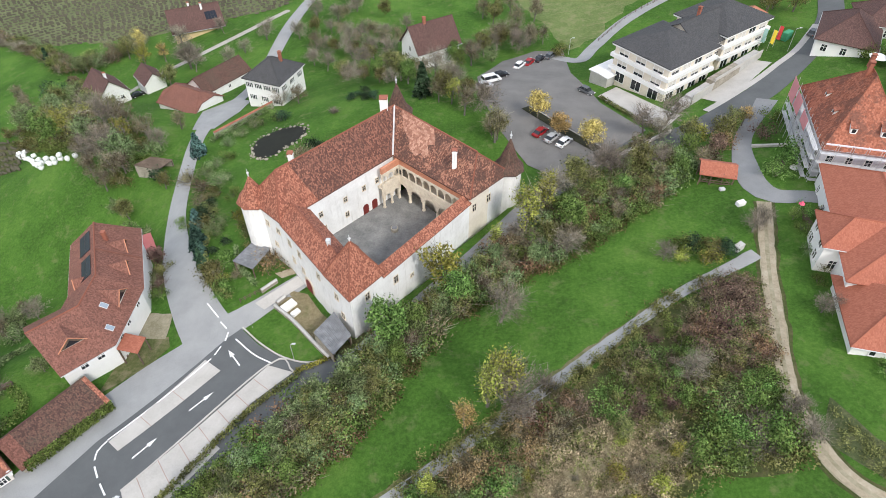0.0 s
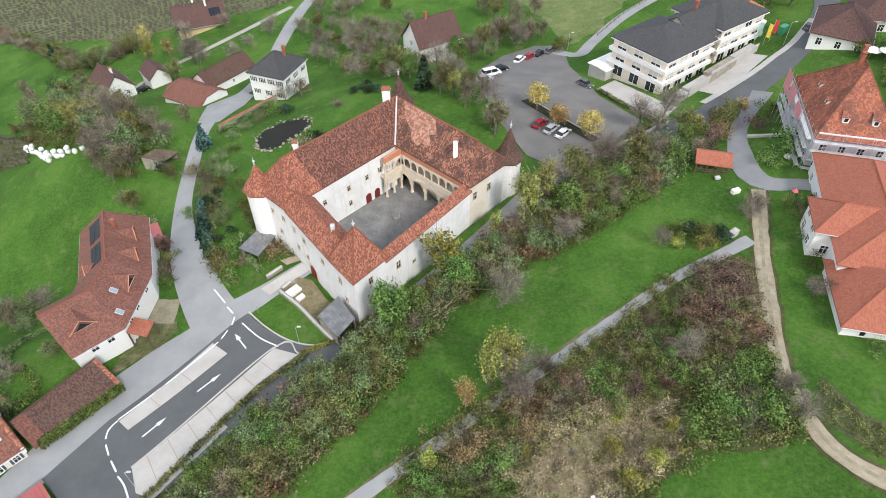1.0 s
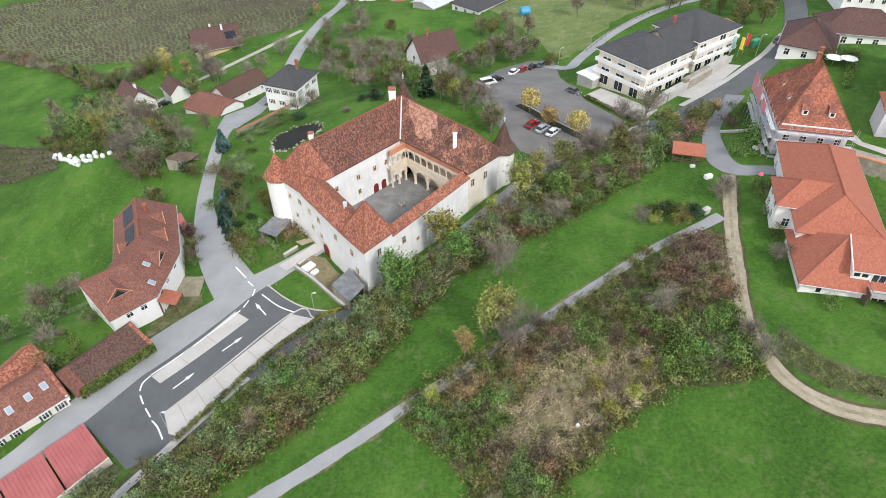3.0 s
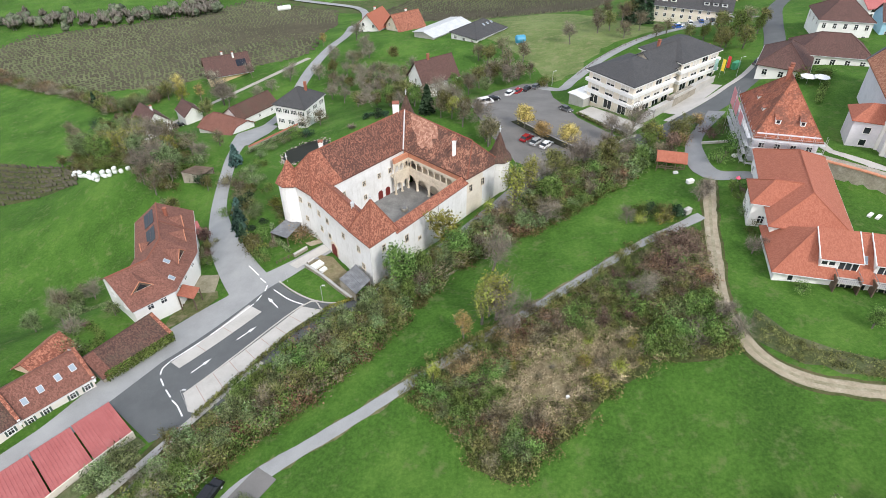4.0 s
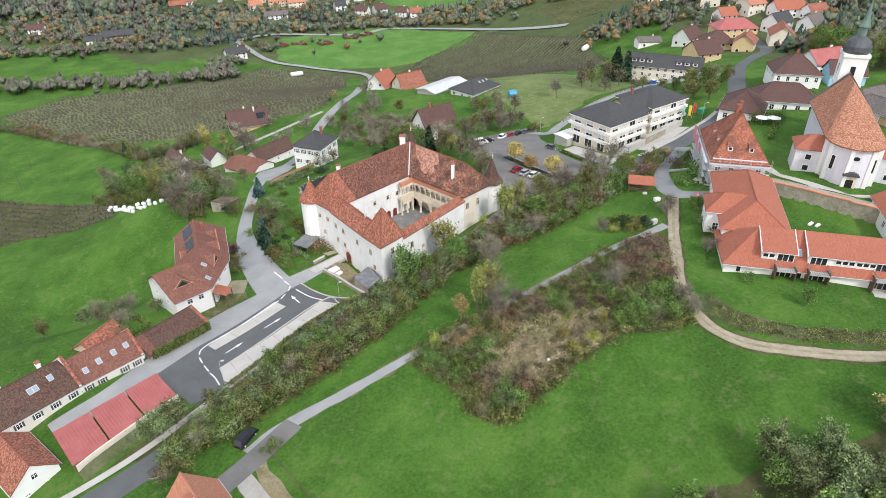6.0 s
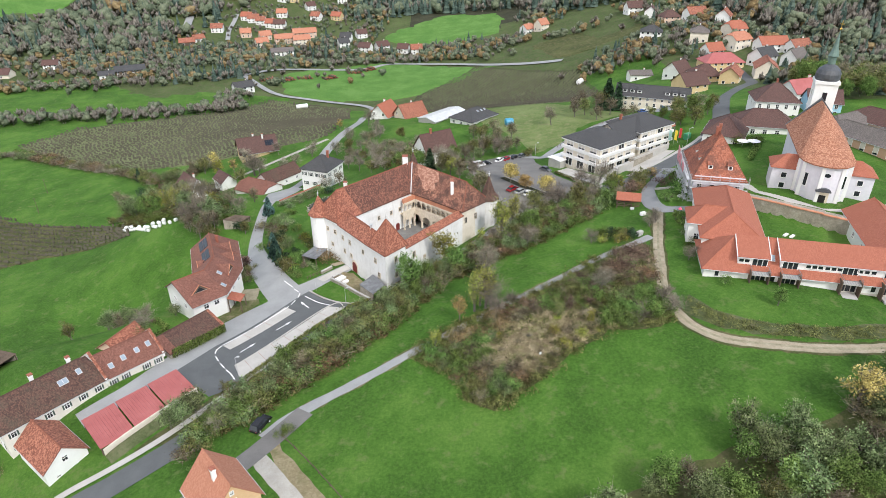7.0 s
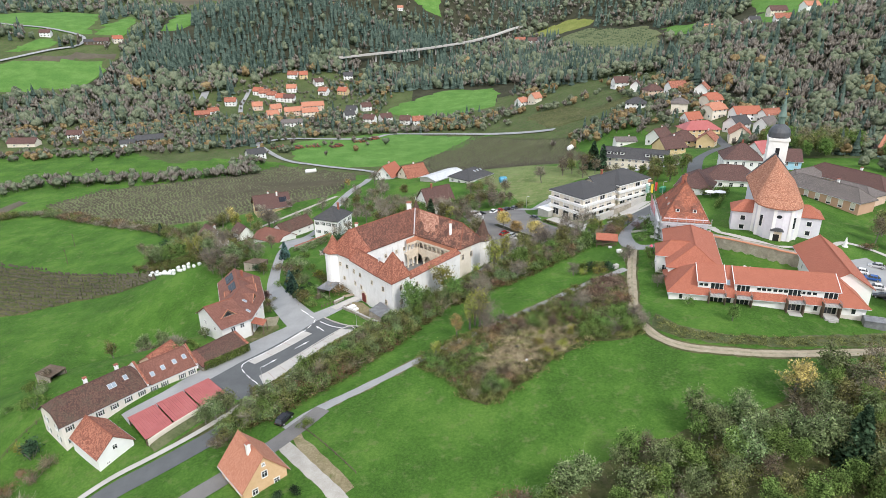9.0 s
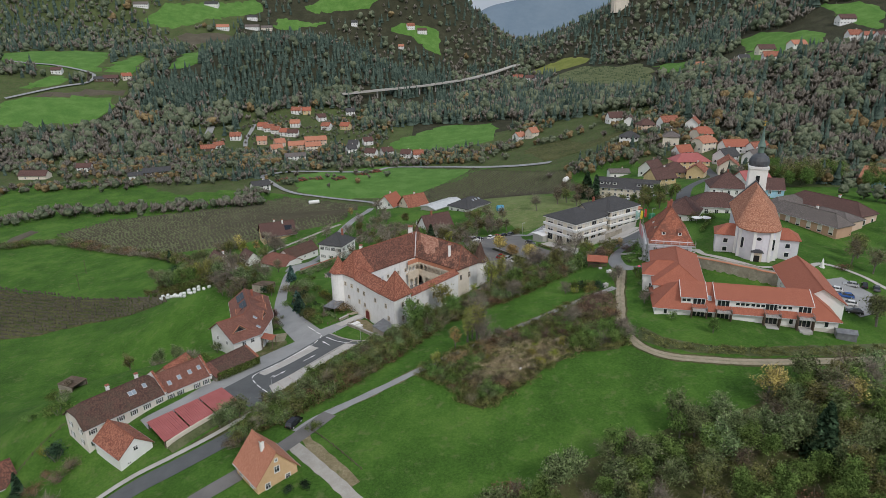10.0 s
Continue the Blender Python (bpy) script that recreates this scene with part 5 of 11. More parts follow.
house("house", "apricot house with salmon tiled steep roof", -36.6, 2.6, -47.7, 9.3, 8.8, 3.3, 8.4, "gable", M_TILE_SALMON, M_APRICOT, 0.5, base=0.9,
      wins=(("E", 2, 0.8, 1.0, 1.2), ("E", 1, 3.6, 1.0, 1.3), ("E", 1, 6.1, 0.5, 0.6), ("N", 2, 1.0, 1.0, 1.2), ("S", 2, 1.0, 1.0, 1.2)), chim=((1.0, -0.9, 9.3),))
house("shed", "small orange roofed outbuilding behind the row", -73.4, 47.4, 70, 8, 6.4, 2.6, 4.8, "gable", M_TILE_BRIGHT, M_PINKWALL, 0.4, base=-1.6)
# north-west
house("house", "white two-storey house with dark grey hipped roof", -46.6, 157.5, 69, 12.0, 11.0, 7.4, 11.2, "hip", M_TILE_GREY, M_WHITE, 0.5, base=-6.4,
      wins=(("W", 4, 4.6, 1.0, 1.3), ("W", 3, 1.0, 1.0, 1.3), ("S", 3, 4.6, 1.0, 1.3), ("N", 3, 4.6, 1.0, 1.3)), chim=((1.5, -2.0, 12.2, M_BRICK),), style="shutter")
house("barn", "old white barn with patched red tiled roof", -72.5, 159.0, -28, 14.0, 11.0, 2.6, 6.0, "half", M_TILE_FARM, M_PLASTER, 0.4, base=-11.4, gutters=False)
house("barn", "long white barn with brown-red tiled roof", -67.5, 171.5, 55, 17.0, 8.5, 3.0, 6.2, "gable", M_TILE_DARK, M_PLASTER, 0.4, base=-11.8, wins=(("S", 3, 0.8, 0.8, 0.9),), gutters=False)
house("farmhouse", "yellow farmhouse with brown roof and solar panels", -90.5, 222.5, 25, 17.0, 13.0, 3.6, 8.8, "gable", M_TILE_BROWN, M_YELLOW, 0.9, base=-18.2,
      wins=(("E", 3, 1.0, 1.1, 1.3), ("E", 2, 4.2, 1.0, 1.2)), chim=((-1, 1.0), (3, -1.2)))
house("house", "white cottage with brown roof", -105.5, 175.5, -45, 11.0, 9.5, 3.4, 8.0, "gable", M_TILE_BROWN, M_WHITE, 0.6, base=-18.4, wins=(("E", 2, 1.0, 1.0, 1.2), ("S", 2, 1.0, 1.0, 1.2)), chim=((2, 0.6),))
house("barn", "small white barn with brown roof", -93.5, 181.5, -50, 8.5, 6.5, 3.2, 6.0, "gable", M_TILE_BROWN, M_WHITE, 0.4, base=-17.5)
house("house", "white house with steep dark brown roof", -3.6, 169.5, 33, 13.5, 9.5, 5.4, 11.0, "gable", M_TILE_BROWN, M_WHITE, 0.6, base=-1.6, wins=(("W", 2, 1.0, 1.0, 1.3), ("W", 1, 4.0, 1.0, 1.3), ("S", 3, 1.0, 1.0, 1.3)), chim=((-2, 0.0, 12.3, M_BRICK),))
house("house", "white house with bright orange roof", -31.5, 262, 62, 12.0, 11.0, 4.6, 10.0, "gable", M_TILE_ORANGE, M_WHITE, 0.9, base=-14.0, wins=(("W", 3, 1.0, 1.1, 1.3), ("W", 2, 4.2, 1.1, 1.3)), chim=((1, 0.6),))
house("house", "cream house with red roof", -17.5, 256, 35, 13.0, 11.5, 4.6, 10.0, "gable", M_TILE_BRIGHT, M_CREAM, 0.9, base=-13.0, wins=(("W", 3, 1.0, 1.1, 1.3), ("W", 2, 4.2, 1.1, 1.3), ("S", 3, 1, 1.1, 1.3)), chim=((1, 0.6),))
house("house", "white house with dark hipped roof and skylights", 14.5, 230, 48, 19.0, 13.5, 3.6, 7.2, "hip", M_TILE_GREY, M_WHITE, 0.7, base=-5.5, wins=(("S", 5, 1.0, 1.2, 1.2), ("W", 3, 1.0, 1.2, 1.2)), sky=((0, -2.5), (2.5, -2.5), (5, -2.5)))
house("hall", "low grey-roofed workshop hall", -0.5, 241, 49, 24.0, 11.0, 3.8, 5.0, "gable", M_ZINC, M_CONCRETE, 0.6, base=-8.5)

# ---- office building ----
def block(name, label, cx, cy, turn, L, W, base, floors, roof_h, band):
    ob = thing(name, (cx, cy, base), turn, label, "office building")
    h = floors * 3.1
    bm = bmesh.new()
    add_box(bm, -L / 2, L / 2, -W / 2, W / 2, -4, h)
    part("wall", bm, M_CREAM, ob)
    for z in band:
        bm = bmesh.new()
        add_box(bm, -L / 2 - 0.7, L / 2 + 0.7, -W / 2 - 0.7, W / 2 + 0.7, z, z + 0.9)
        part("balcony_band", bm, M_WHITE, ob, "projecting white parapet band")
    bm = bmesh.new()
    add_box(bm, -L / 2 - 0.7, L / 2 + 0.7, -W / 2 - 0.7, W / 2 + 0.7, h - 0.25, h + 0.35)
    part("eave_band", bm, M_WHITE, ob)
    xo, yo = L / 2 + 0.8, W / 2 + 0.8
    i = min(xo, yo)
    if L >= W:
        r0, r1 = (-xo + i, 0), (xo - i, 0)
        polys = [[(-xo, -yo, h + 0.35), (xo, -yo, h + 0.35), (*r1, h + roof_h), (*r0, h + roof_h)], [(xo, yo, h + 0.35), (-xo, yo, h + 0.35), (*r0, h + roof_h), (*r1, h + roof_h)],
                 [(-xo, yo, h + 0.35), (-xo, -yo, h + 0.35), (*r0, h + roof_h)], [(xo, -yo, h + 0.35), (xo, yo, h + 0.35), (*r1, h + roof_h)]]
    roof_part("roof", polys, M_TILE_GREY, ob, 0.2)
    rng = random.Random(int(L * 10))
    for f in range(floors):
        z = f * 3.1 + (0.95 if f else 0.2)
        hh = 1.7 if f else 2.5
        for side, length, n in (("S", L, int(L / 4.3)), ("W", W, int(W / 4.3)), ("E", W, int(W / 4.3))):
            for k in range(n):
                u = ((k + 0.5) / n - 0.5) * (length - 0.6)
                x, y, tn = {"S": (u, -W / 2 - 0.02, 0), "E": (L / 2 + 0.02, u, 90), "W": (-L / 2 - 0.02, -u, 270)}[side]
                wo = window(ob, x, y, z, tn, 2.7, hh, "plain", M_WHITE)
                bm = bmesh.new()
                add_box(bm, -0.05, 0.05, -0.06, 0.02, 0, hh)
                part("mullion", bm, M_WHITE, wo)
                if f and rng.random() < 0.75:
                    q = rng.uniform(0.55, 1.0)
                    bm = bmesh.new()
                    add_box(bm, -1.33, 1.33, -0.05, -0.02, hh * (1 - q), hh)
                    part("blind", bm, M_TRIM, wo, "pale lowered blind")
    return ob


block("office_building", "cream office block with dark grey hipped roof and projecting white bands", 54.5, 144.2, 38, 18.0, 16.0, 5.6, 3, 4.0, (3.0, 6.1))
block("office_building", "cream office wing with dark grey hipped roof", 72.5, 158.0, 36, 18.0, 15.0, 6.6, 3, 4.0, (3.0, 6.1))
house("office_building", "cream middle stretch of the office under the same dark grey roof", 63.5, 151.1, 37.2, 14.0, 12.6, 9.5, 13.2, "gable", M_TILE_GREY, M_CREAM, 0.8, base=6.1, wins=(("S", 2, 4.1, 1.8, 1.6, 0.3, 0.7), ("S", 2, 7.0, 1.8, 1.6, 0.3, 0.7)), category="office building", gutters=False, chim=((0.5, 0.8, 14.6, M_BRICK),))
house("carport", "flat white-roofed entrance canopy beside the office", 42.5, 146.5, 38, 8.0, 5.5, 2.6, 2.75, "gable", M_WHITE, M_CONCRETE, 0.4, base=4.8, category="canopy", gutters=False)

M_TILE_PATCHY = tiles("orange_tiles_with_dark_patch", (0.24, 0.075, 0.042), (0.36, 0.118, 0.066), (0.45, 0.165, 0.10), 0.34, 0.38, moss=0.7, mosscol=(0.12, 0.055, 0.04), cover=(0.52, 0.66))
# ---- right-hand row, scaffolded house, church ----
house("terrace_wing", "white terrace wing with orange tiled roof", 71.6, 76.2, 74, 29.0, 13.5, 5.2, 9.2, "hip", M_TILE_ORANGE, M_WHITE, 0.7, base=12.8, down=3, end_hip=(True, True), hip=6,
      wins=(("N", 5, 0.9, 1.1, 1.5),), category="terrace")
house("terrace_wing", "white projecting bay of the terrace with orange hipped roof", 65.6, 73.4, 164, 9.0, 8.0, 6.0, 8.8, "hip", M_TILE_ORANGE, M_WHITE, 0.6, base=12.6, down=3, end_hip=(False, True), hip=3.5,
      wins=(("E", 2, 0.9, 1.4, 1.6), ("E", 2, 3.6, 1.4, 1.6), ("N", 2, 1.0, 1.2, 1.6), ("N", 1, 3.8, 1.2, 1.5)), category="terrace")
house("terrace_wing", "white terrace wing with bright orange roof", 107.0, 66.5, 75, 27.0, 12.0, 4.2, 8.0, "gable", M_TILE_ORANGE, M_WHITE, 0.6, base=12.2, down=3, wins=(("N", 4, 0.9, 1.2, 1.4), ("E", 3, 1.0, 1.2, 1.4)), category="terrace")


def build_terrace():
    """The long south row: a low front, shed dormers with window bands, and four timber-sided balconies."""
    ob = thing("terrace_row", (58.4, 54.1, 12.4), -13.3, "long white terrace with orange tiled roof, dormer bands and balconies", "terrace")
    L, D, HE, HR, RY = 45.8, 13.0, 3.1, 8.2, 6.6
    bm = bmesh.new()
    add_box(bm, 0, L, 0, D, -3, HE)
    part("wall", bm, M_WHITE, ob)
    bm = bmesh.new()
    add_box(bm, -0.06, L + 0.06, -0.06, 0.5, -3, 0.25)
    part("plinth", bm, M_TRIM, ob)
    o, sl = 0.7, (HR - HE) / RY
    ze = HE - o * sl
    a0, a1 = 6.6, L - 6.6
    roof_part("roof", [[(-o, -o, ze), (L + o, -o, ze), (a1, RY, HR), (a0, RY, HR)], [(L + o, D + o, ze), (-o, D + o, ze), (a0, RY, HR), (a1, RY, HR)],
                       [(-o, D + o, ze), (-o, -o, ze), (a0, RY, HR)], [(L + o, -o, ze), (L + o, D + o, ze), (a1, RY, HR)]], M_TILE_ORANGE, ob)
    for p, q in (((a0, RY, HR), (a1, RY, HR)), ((-o, -o, ze), (a0, RY, HR)), ((L + o, -o, ze), (a1, RY, HR))):
        bm = bmesh.new()
        add_tube(bm, p, q, 0.13, 0.13, 6)
        part("ridge_tiles", bm, M_TILE_ORANGE, ob)
    gutter(ob, -o, -o - 0.06, L + o, -o - 0.06, ze - 0.15)
    # shed dormers
    for x0, x1 in ((6.8, 13.0), (15.6, 39.3)):
        bm = bmesh.new()
        y0, zt = 1.0, 5.9
        v = [bm.verts.new(p) for p in ((x0, y0, 3.2), (x0, y0, zt), (x0, RY - 0.3, HR - 0.2), (x0, RY - 0.3, 3.2), (x1, y0, 3.2), (x1, y0, zt), (x1, RY - 0.3, HR - 0.2), (x1, RY - 0.3, 3.2))]
        for f in ((0, 1, 2, 3), (7, 6, 5, 4), (0, 4, 5, 1), (1, 5, 6, 2)):
            bm.faces.new([v[i] for i in f])
        dm = part("dormer", bm, M_WHITE, ob, "long white shed dormer")
        roof_part("dormer_roof", [[(x0 - 0.35, y0 - 0.5, zt - 0.05), (x1 + 0.35, y0 - 0.5, zt - 0.05), (x1 + 0.35, RY, HR + 0.12), (x0 - 0.35, RY, HR + 0.12)]], M_TILE_ORANGE, dm, 0.2)
        bm = bmesh.new()
        for x in (x0 - 0.42, x1 + 0.30):
            vv = [bm.verts.new(p) for p in ((x, y0 - 0.5, zt - 0.35), (x + 0.14, y0 - 0.5, zt - 0.35), (x + 0.14, RY, HR + 0.05), (x, RY, HR + 0.05), (x, y0 - 0.5, zt + 0.05), (x + 0.14, y0 - 0.5, zt + 0.05), (x + 0.14, RY, HR + 0.25), (x, RY, HR + 0.25))]
            for f in ((3, 2, 1, 0), (4, 5, 6, 7), (0, 1, 5, 4), (1, 2, 6, 5), (2, 3, 7, 6), (3, 0, 4, 7)):
                bm.faces.new([vv[i] for i in f])
        part("bargeboard", bm, M_WHITE, dm)
        gutter(dm, x0 - 0.35, y0 - 0.56, x1 + 0.35, y0 - 0.56, zt - 0.2)
    for x in (7.5, 8.7, 21.2, 22.4, 23.6, 25.0, 26.2, 27.4, 31.4, 32.7, 34.0):
        window(ob, x, 0.98, 4.4, 0, 0.95, 0.75, "plain", M_WHITE)
    # balconies
    for bx in (9.7, 15.9, 27.9, 36.0):
        for k in range(3):
            window(ob, bx + 0.6 + k * 1.05, 0.97, 3.4, 0, 0.9, 2.0, "plain", M_WHITE)
            window(ob, bx + 0.6 + k * 1.05, -0.03, 0.15, 0, 0.9, 2.1, "plain", M_TRIM)
        bc = thing("balcony", (0, 0, 0))
        bc.parent = ob
        bm = bmesh.new()
        add_box(bm, bx - 0.2, bx + 3.6, -1.9, 0.9, 2.75, 2.95)
        part("slab", bm, M_CONCRETE, bc)
        for x in (bx - 0.25, bx + 3.55):
            bm = bmesh.new()
            add_box(bm, x - 0.09, x + 0.09, -1.9, -0.02, -1.0, 3.4)
            part("timber_side", bm, M_WOOD, bc, "weathered grey timber side wall")
        bm = bmesh.new()
        add_box(bm, bx - 0.2, bx + 3.6, -1.95, -1.88, 3.85, 3.95)
        add_box(bm, bx - 0.2, bx - 0.12, -1.95, 0.9, 3.85, 3.95)
        add_box(bm, bx + 3.52, bx + 3.6, -1.95, 0.9, 3.85, 3.95)
        for k in range(13):
            add_box(bm, bx - 0.2 + k * 0.31, bx - 0.16 + k * 0.31, -1.94, -1.9, 2.95, 3.9)
        part("railing", bm, M_GREYMETAL, bc)
        bm = bmesh.new()
        add_box(bm, bx + 0.2, bx + 3.2, -2.9, -0.05, -1.0, 0.12)
        add_box(bm, bx + 0.8, bx + 2.4, -3.5, -2.9, -1.0, -0.05)
        part("terrace_step", bm, M_CONCRETE, bc)
    for x, w in ((2.8, 0.8), (14.2, 1.3), (34.5, 0.9), (43.0, 0.9)):
        window(ob, x, -0.03, 0.7, 0, w, 1.5, "plain", M_WHITE)
    ang = math.degrees(math.atan(sl))
    skylight(ob, 14.2, 2.6, HE + 2.6 * sl + 0.05, ang, 0, 0.8, 1.4)
    return ob


build_terrace()
house("scaffolded_house", "pale tall house with red tiled roof wrapped in scaffolding", 78.2, 103.4, 77, 21.5, 13.2, 8.6, 17.8, "hip", M_TILE_PATCHY, M_LILAC, 0.6, base=12.2, down=4, hip=9.4,
      wins=(("W", 4, 4.6, 1.1, 1.6), ("N", 5, 4.6, 1.1, 1.6), ("W", 4, 1.0, 1.1, 1.6), ("N", 5, 1.0, 1.1, 1.6)), chim=((1, 0.8, 19.0, M_BRICK), (5, -0.6, 18.6, M_BRICK)))


def build_church():
    ob = thing("church", (104.7, 94.8, 14.6), -21, "pale lilac baroque church with rounded front, red roof and onion-domed tower", "church")
    # nave: rounded front towards -y
    front = [(-6.2, -1.5), (-5.4, -4.2), (-3.6, -6.4), (-1.2, -7.4), (1.2, -7.4), (3.6, -6.4), (5.4, -4.2), (6.2, -1.5)]
    nave = front + [(6.8, 28), (-6.8, 28)]
    bm = bmesh.new()
    add_prism(bm, nave[::1], -3, 11.0)
    part("nave_wall", bm, M_LILAC, ob)
    bm = bmesh.new()
    add_prism(bm, [(x * 1.05, y * 1.05) for x, y in nave], 10.6, 11.1)
    part("cornice", bm, M_WHITE, ob)
    bm = bmesh.new()
    add_prism(bm, [(x * 1.03, y * 1.03) for x, y in nave], -3, 0.7)
    part("plinth", bm, M_TRIM, ob)
    eave = [(x * 1.12, y * 1.12, 11.1) for x, y in front]
    apex = (0.2, 20.5, 19.6)
    polys = [[eave[i], eave[i + 1], apex] for i in range(len(eave) - 1)]
    polys += [[eave[0], apex, (0.2, 28.6, 19.6), (-7.8, 28.6, 11.1)], [eave[-1], (7.8, 28.6, 11.1), (0.2, 28.6, 19.6), apex]]
    for i, poly in enumerate(polys):
        roof_part("roof_plane", [poly], M_TILE_CHURCH, ob, 0.3)
    bm = bmesh.new()
    v = [bm.verts.new(p) for p in ((-7.9, 28.2, 11), (7.9, 28.2, 11), (0.2, 28.2, 20.2), (-7.9, 29.2, 11), (7.9, 29.2, 11), (0.2, 29.2, 20.2))]
    for f in ((0, 1, 2), (5, 4, 3), (0, 2, 5, 3), (1, 4, 5, 2), (0, 3, 4, 1)):
        bm.faces.new([v[i] for i in f])
    part("gable", bm, M_DOME, ob, "dark slate-covered gable")
    for i in (0, 1, 3, 5, 6, 7):
        x, y = front[i]
        bm = bmesh.new()
        add_box(bm, x * 1.02 - 0.45, x * 1.02 + 0.45, y * 1.02 - 0.3, y * 1.02 + 0.3, -1, 10.7)
        part("pilaster", bm, M_WHITE, ob)
    for s in (-1, 1):
        bm = bmesh.new()
        add_box(bm, min(s * 5.9, s * 12.6), max(s * 5.9, s * 12.6), -1.2, 6.4, -3, 7.4)
        an = part("annex", bm, M_LILAC, ob, "low side annex")
        e = [(s * 13.2, -1.8, 7.3), (s * 13.2, 7.0, 7.3), (s * 5.9, 7.0, 7.3), (s * 5.9, -1.8, 7.3)]
        r0, r1 = (s * 5.9, 2.6, 10.2), (s * 9.2, 2.6, 10.2)
        roof_part("annex_roof", [[e[3], e[0], r1, r0], [e[1], e[2], r0, r1], [e[0], e[1], r1]], M_TILE_ORANGE, an, 0.2)
        for z in (1.4, 4.4):
            window(ob, s * 9.4, -1.22, z, 0, 1.3, 1.4, "plain", M_WHITE)
    # door with canopy, oval and tall windows
    bm = bmesh.new()
    add_box(bm, -1.5, 1.5, -7.75, -7.3, 0, 3.9)
    part("portal", bm, M_SAND, ob)
    bm = bmesh.new()
    add_box(bm, -0.85, 0.85, -7.85, -7.4, 0, 2.9)
    part("door", bm, M_DARK, ob, "dark wooden church door")
    bm = bmesh.new()
    k = 10
    a0 = [bm.verts.new((1.9 * math.cos(math.pi * i / k), -7.2, 3.9 + 1.1 * math.sin(math.pi * i / k))) for i in range(k + 1)]
    a1 = [bm.verts.new((1.9 * math.cos(math.pi * i / k), -8.3, 3.9 + 1.1 * math.sin(math.pi * i / k))) for i in range(k + 1)]
    for i in range(k):
        bm.faces.new((a0[i], a0[i + 1], a1[i + 1], a1[i]))
    bm.faces.new(a1)
    part("door_canopy", bm, M_DOME, ob, "curved lead canopy")
    bm = bmesh.new()
    fr = [bm.verts.new((0.75 * math.cos(2 * math.pi * i / 16), -7.46, 8.4 + 0.55 * math.sin(2 * math.pi * i / 16))) for i in range(16)]
    bm.faces.new(fr)
    part("oval_window", bm, M_GLASS, ob)
    for s in (-1, 1):
        window(ob, s * 4.6, -5.45, 4.4, s * 38, 0.9, 3.6, "plain", M_WHITE)
    # tower
    tx, ty = 0.7, 32.6
    bm = bmesh.new()
    add_box(bm, tx - 3.1, tx + 3.1, ty - 3.1, ty + 3.1, -3, 24.6)
    tw = part("tower", bm, M_PLASTER, ob, "white bell tower")
    bm = bmesh.new()
    add_box(bm, tx - 3.4, tx + 3.4, ty - 3.4, ty + 3.4, 24.0, 24.9)
    add_box(bm, tx - 3.3, tx + 3.3, ty - 3.3, ty + 3.3, 16.0, 16.5)
    part("cornice", bm, M_WHITE, tw)
    bm = bmesh.new()
    add_lathe(bm, [(3.3, 24.9), (3.55, 25.6), (3.5, 26.8), (3.0, 28.0), (2.0, 28.9), (1.1, 29.4), (1.0, 29.6)], tx, ty, 16)
    part("dome", bm, M_DOME, tw, "dark bulging dome")
    bm = bmesh.new()
    add_lathe(bm, [(1.05, 29.5), (1.05, 31.6), (1.5, 31.9), (1.35, 32.3), (0.75, 34.2), (0.32, 37.5), (0.06, 39.4)], tx, ty, 10)
    part("spire", bm, M_COPPER, tw, "greenish copper spire")
    bm = bmesh.new()
    bmesh.ops.create_icosphere(bm, subdivisions=2, radius=0.38, matrix=Matrix.Translation((tx, ty, 39.6)))
    add_box(bm, tx - 0.07, tx + 0.07, ty - 0.07, ty + 0.07, 39.8, 42.0)
    add_box(bm, tx - 0.6, tx + 0.6, ty - 0.07, ty + 0.07, 40.9, 41.1)
    part("cross", bm, M_GOLD, tw, "gilded ball and cross")
    for x, y, tn in ((tx, ty - 3.13, 0), (tx - 3.13, ty, 270), (tx + 3.13, ty, 90)):
        window(tw, x, y, 18.6, tn, 1.3, 3.0, "plain", M_WHITE)


build_church()
PRESBYTERY = (("long peach presbytery with grey-brown hipped roof and tall pale windows", 143.3, 133.6, -64.5, 31.5, 8.8, 4.6, 8.0, M_TILE_TAUPE, M_PEACH, (("S", 7, 0.9, 1.5, 2.6),)),
              ("dark brown roofed back wing of the presbytery", 159.6, 146.8, -63, 33.0, 10.8, 5.0, 8.8, M_TILE_BROWN, M_PINKWALL, (("E", 2, 1.0, 1.3, 1.8), ("S", 6, 1.0, 1.2, 1.5))),
              ("low grey-brown roofed middle wing of the presbytery", 153.8, 134.4, -63.5, 19.0, 10.0, 4.4, 6.6, M_TILE_TAUPE, M_PINKWALL, ()),
              ("short cross wing with grey-brown roof", 144.0, 151.6, 26, 19.0, 8.4, 4.6, 7.8, M_TILE_TAUPE, M_PLASTER, (("S", 4, 1.2, 1.3, 1.6),)))
for label, x, y, turn, L, W, he, hr, roof, wall, wins in PRESBYTERY:
    ob = house("presbytery", label, x, y, turn, L, W, he, hr, "hip", roof, wall, 0.6, base=13.2, wins=wins, trim=M_WHITE, style="plain", chim=((L * 0.1, 1.0),) if L > 30 else ())
    if wall is M_PEACH:
        for k in range(7):
            bm = bmesh.new()
            add_box(bm, -L / 2 + L * (k + 0.5) / 7 - 0.72, -L / 2 + L * (k + 0.5) / 7 + 0.72, -W / 2 - 0.055, -W / 2 - 0.03, 1.5, 3.45)
            part("blind", bm, M_TRIM, ob, "pale lowered blind")
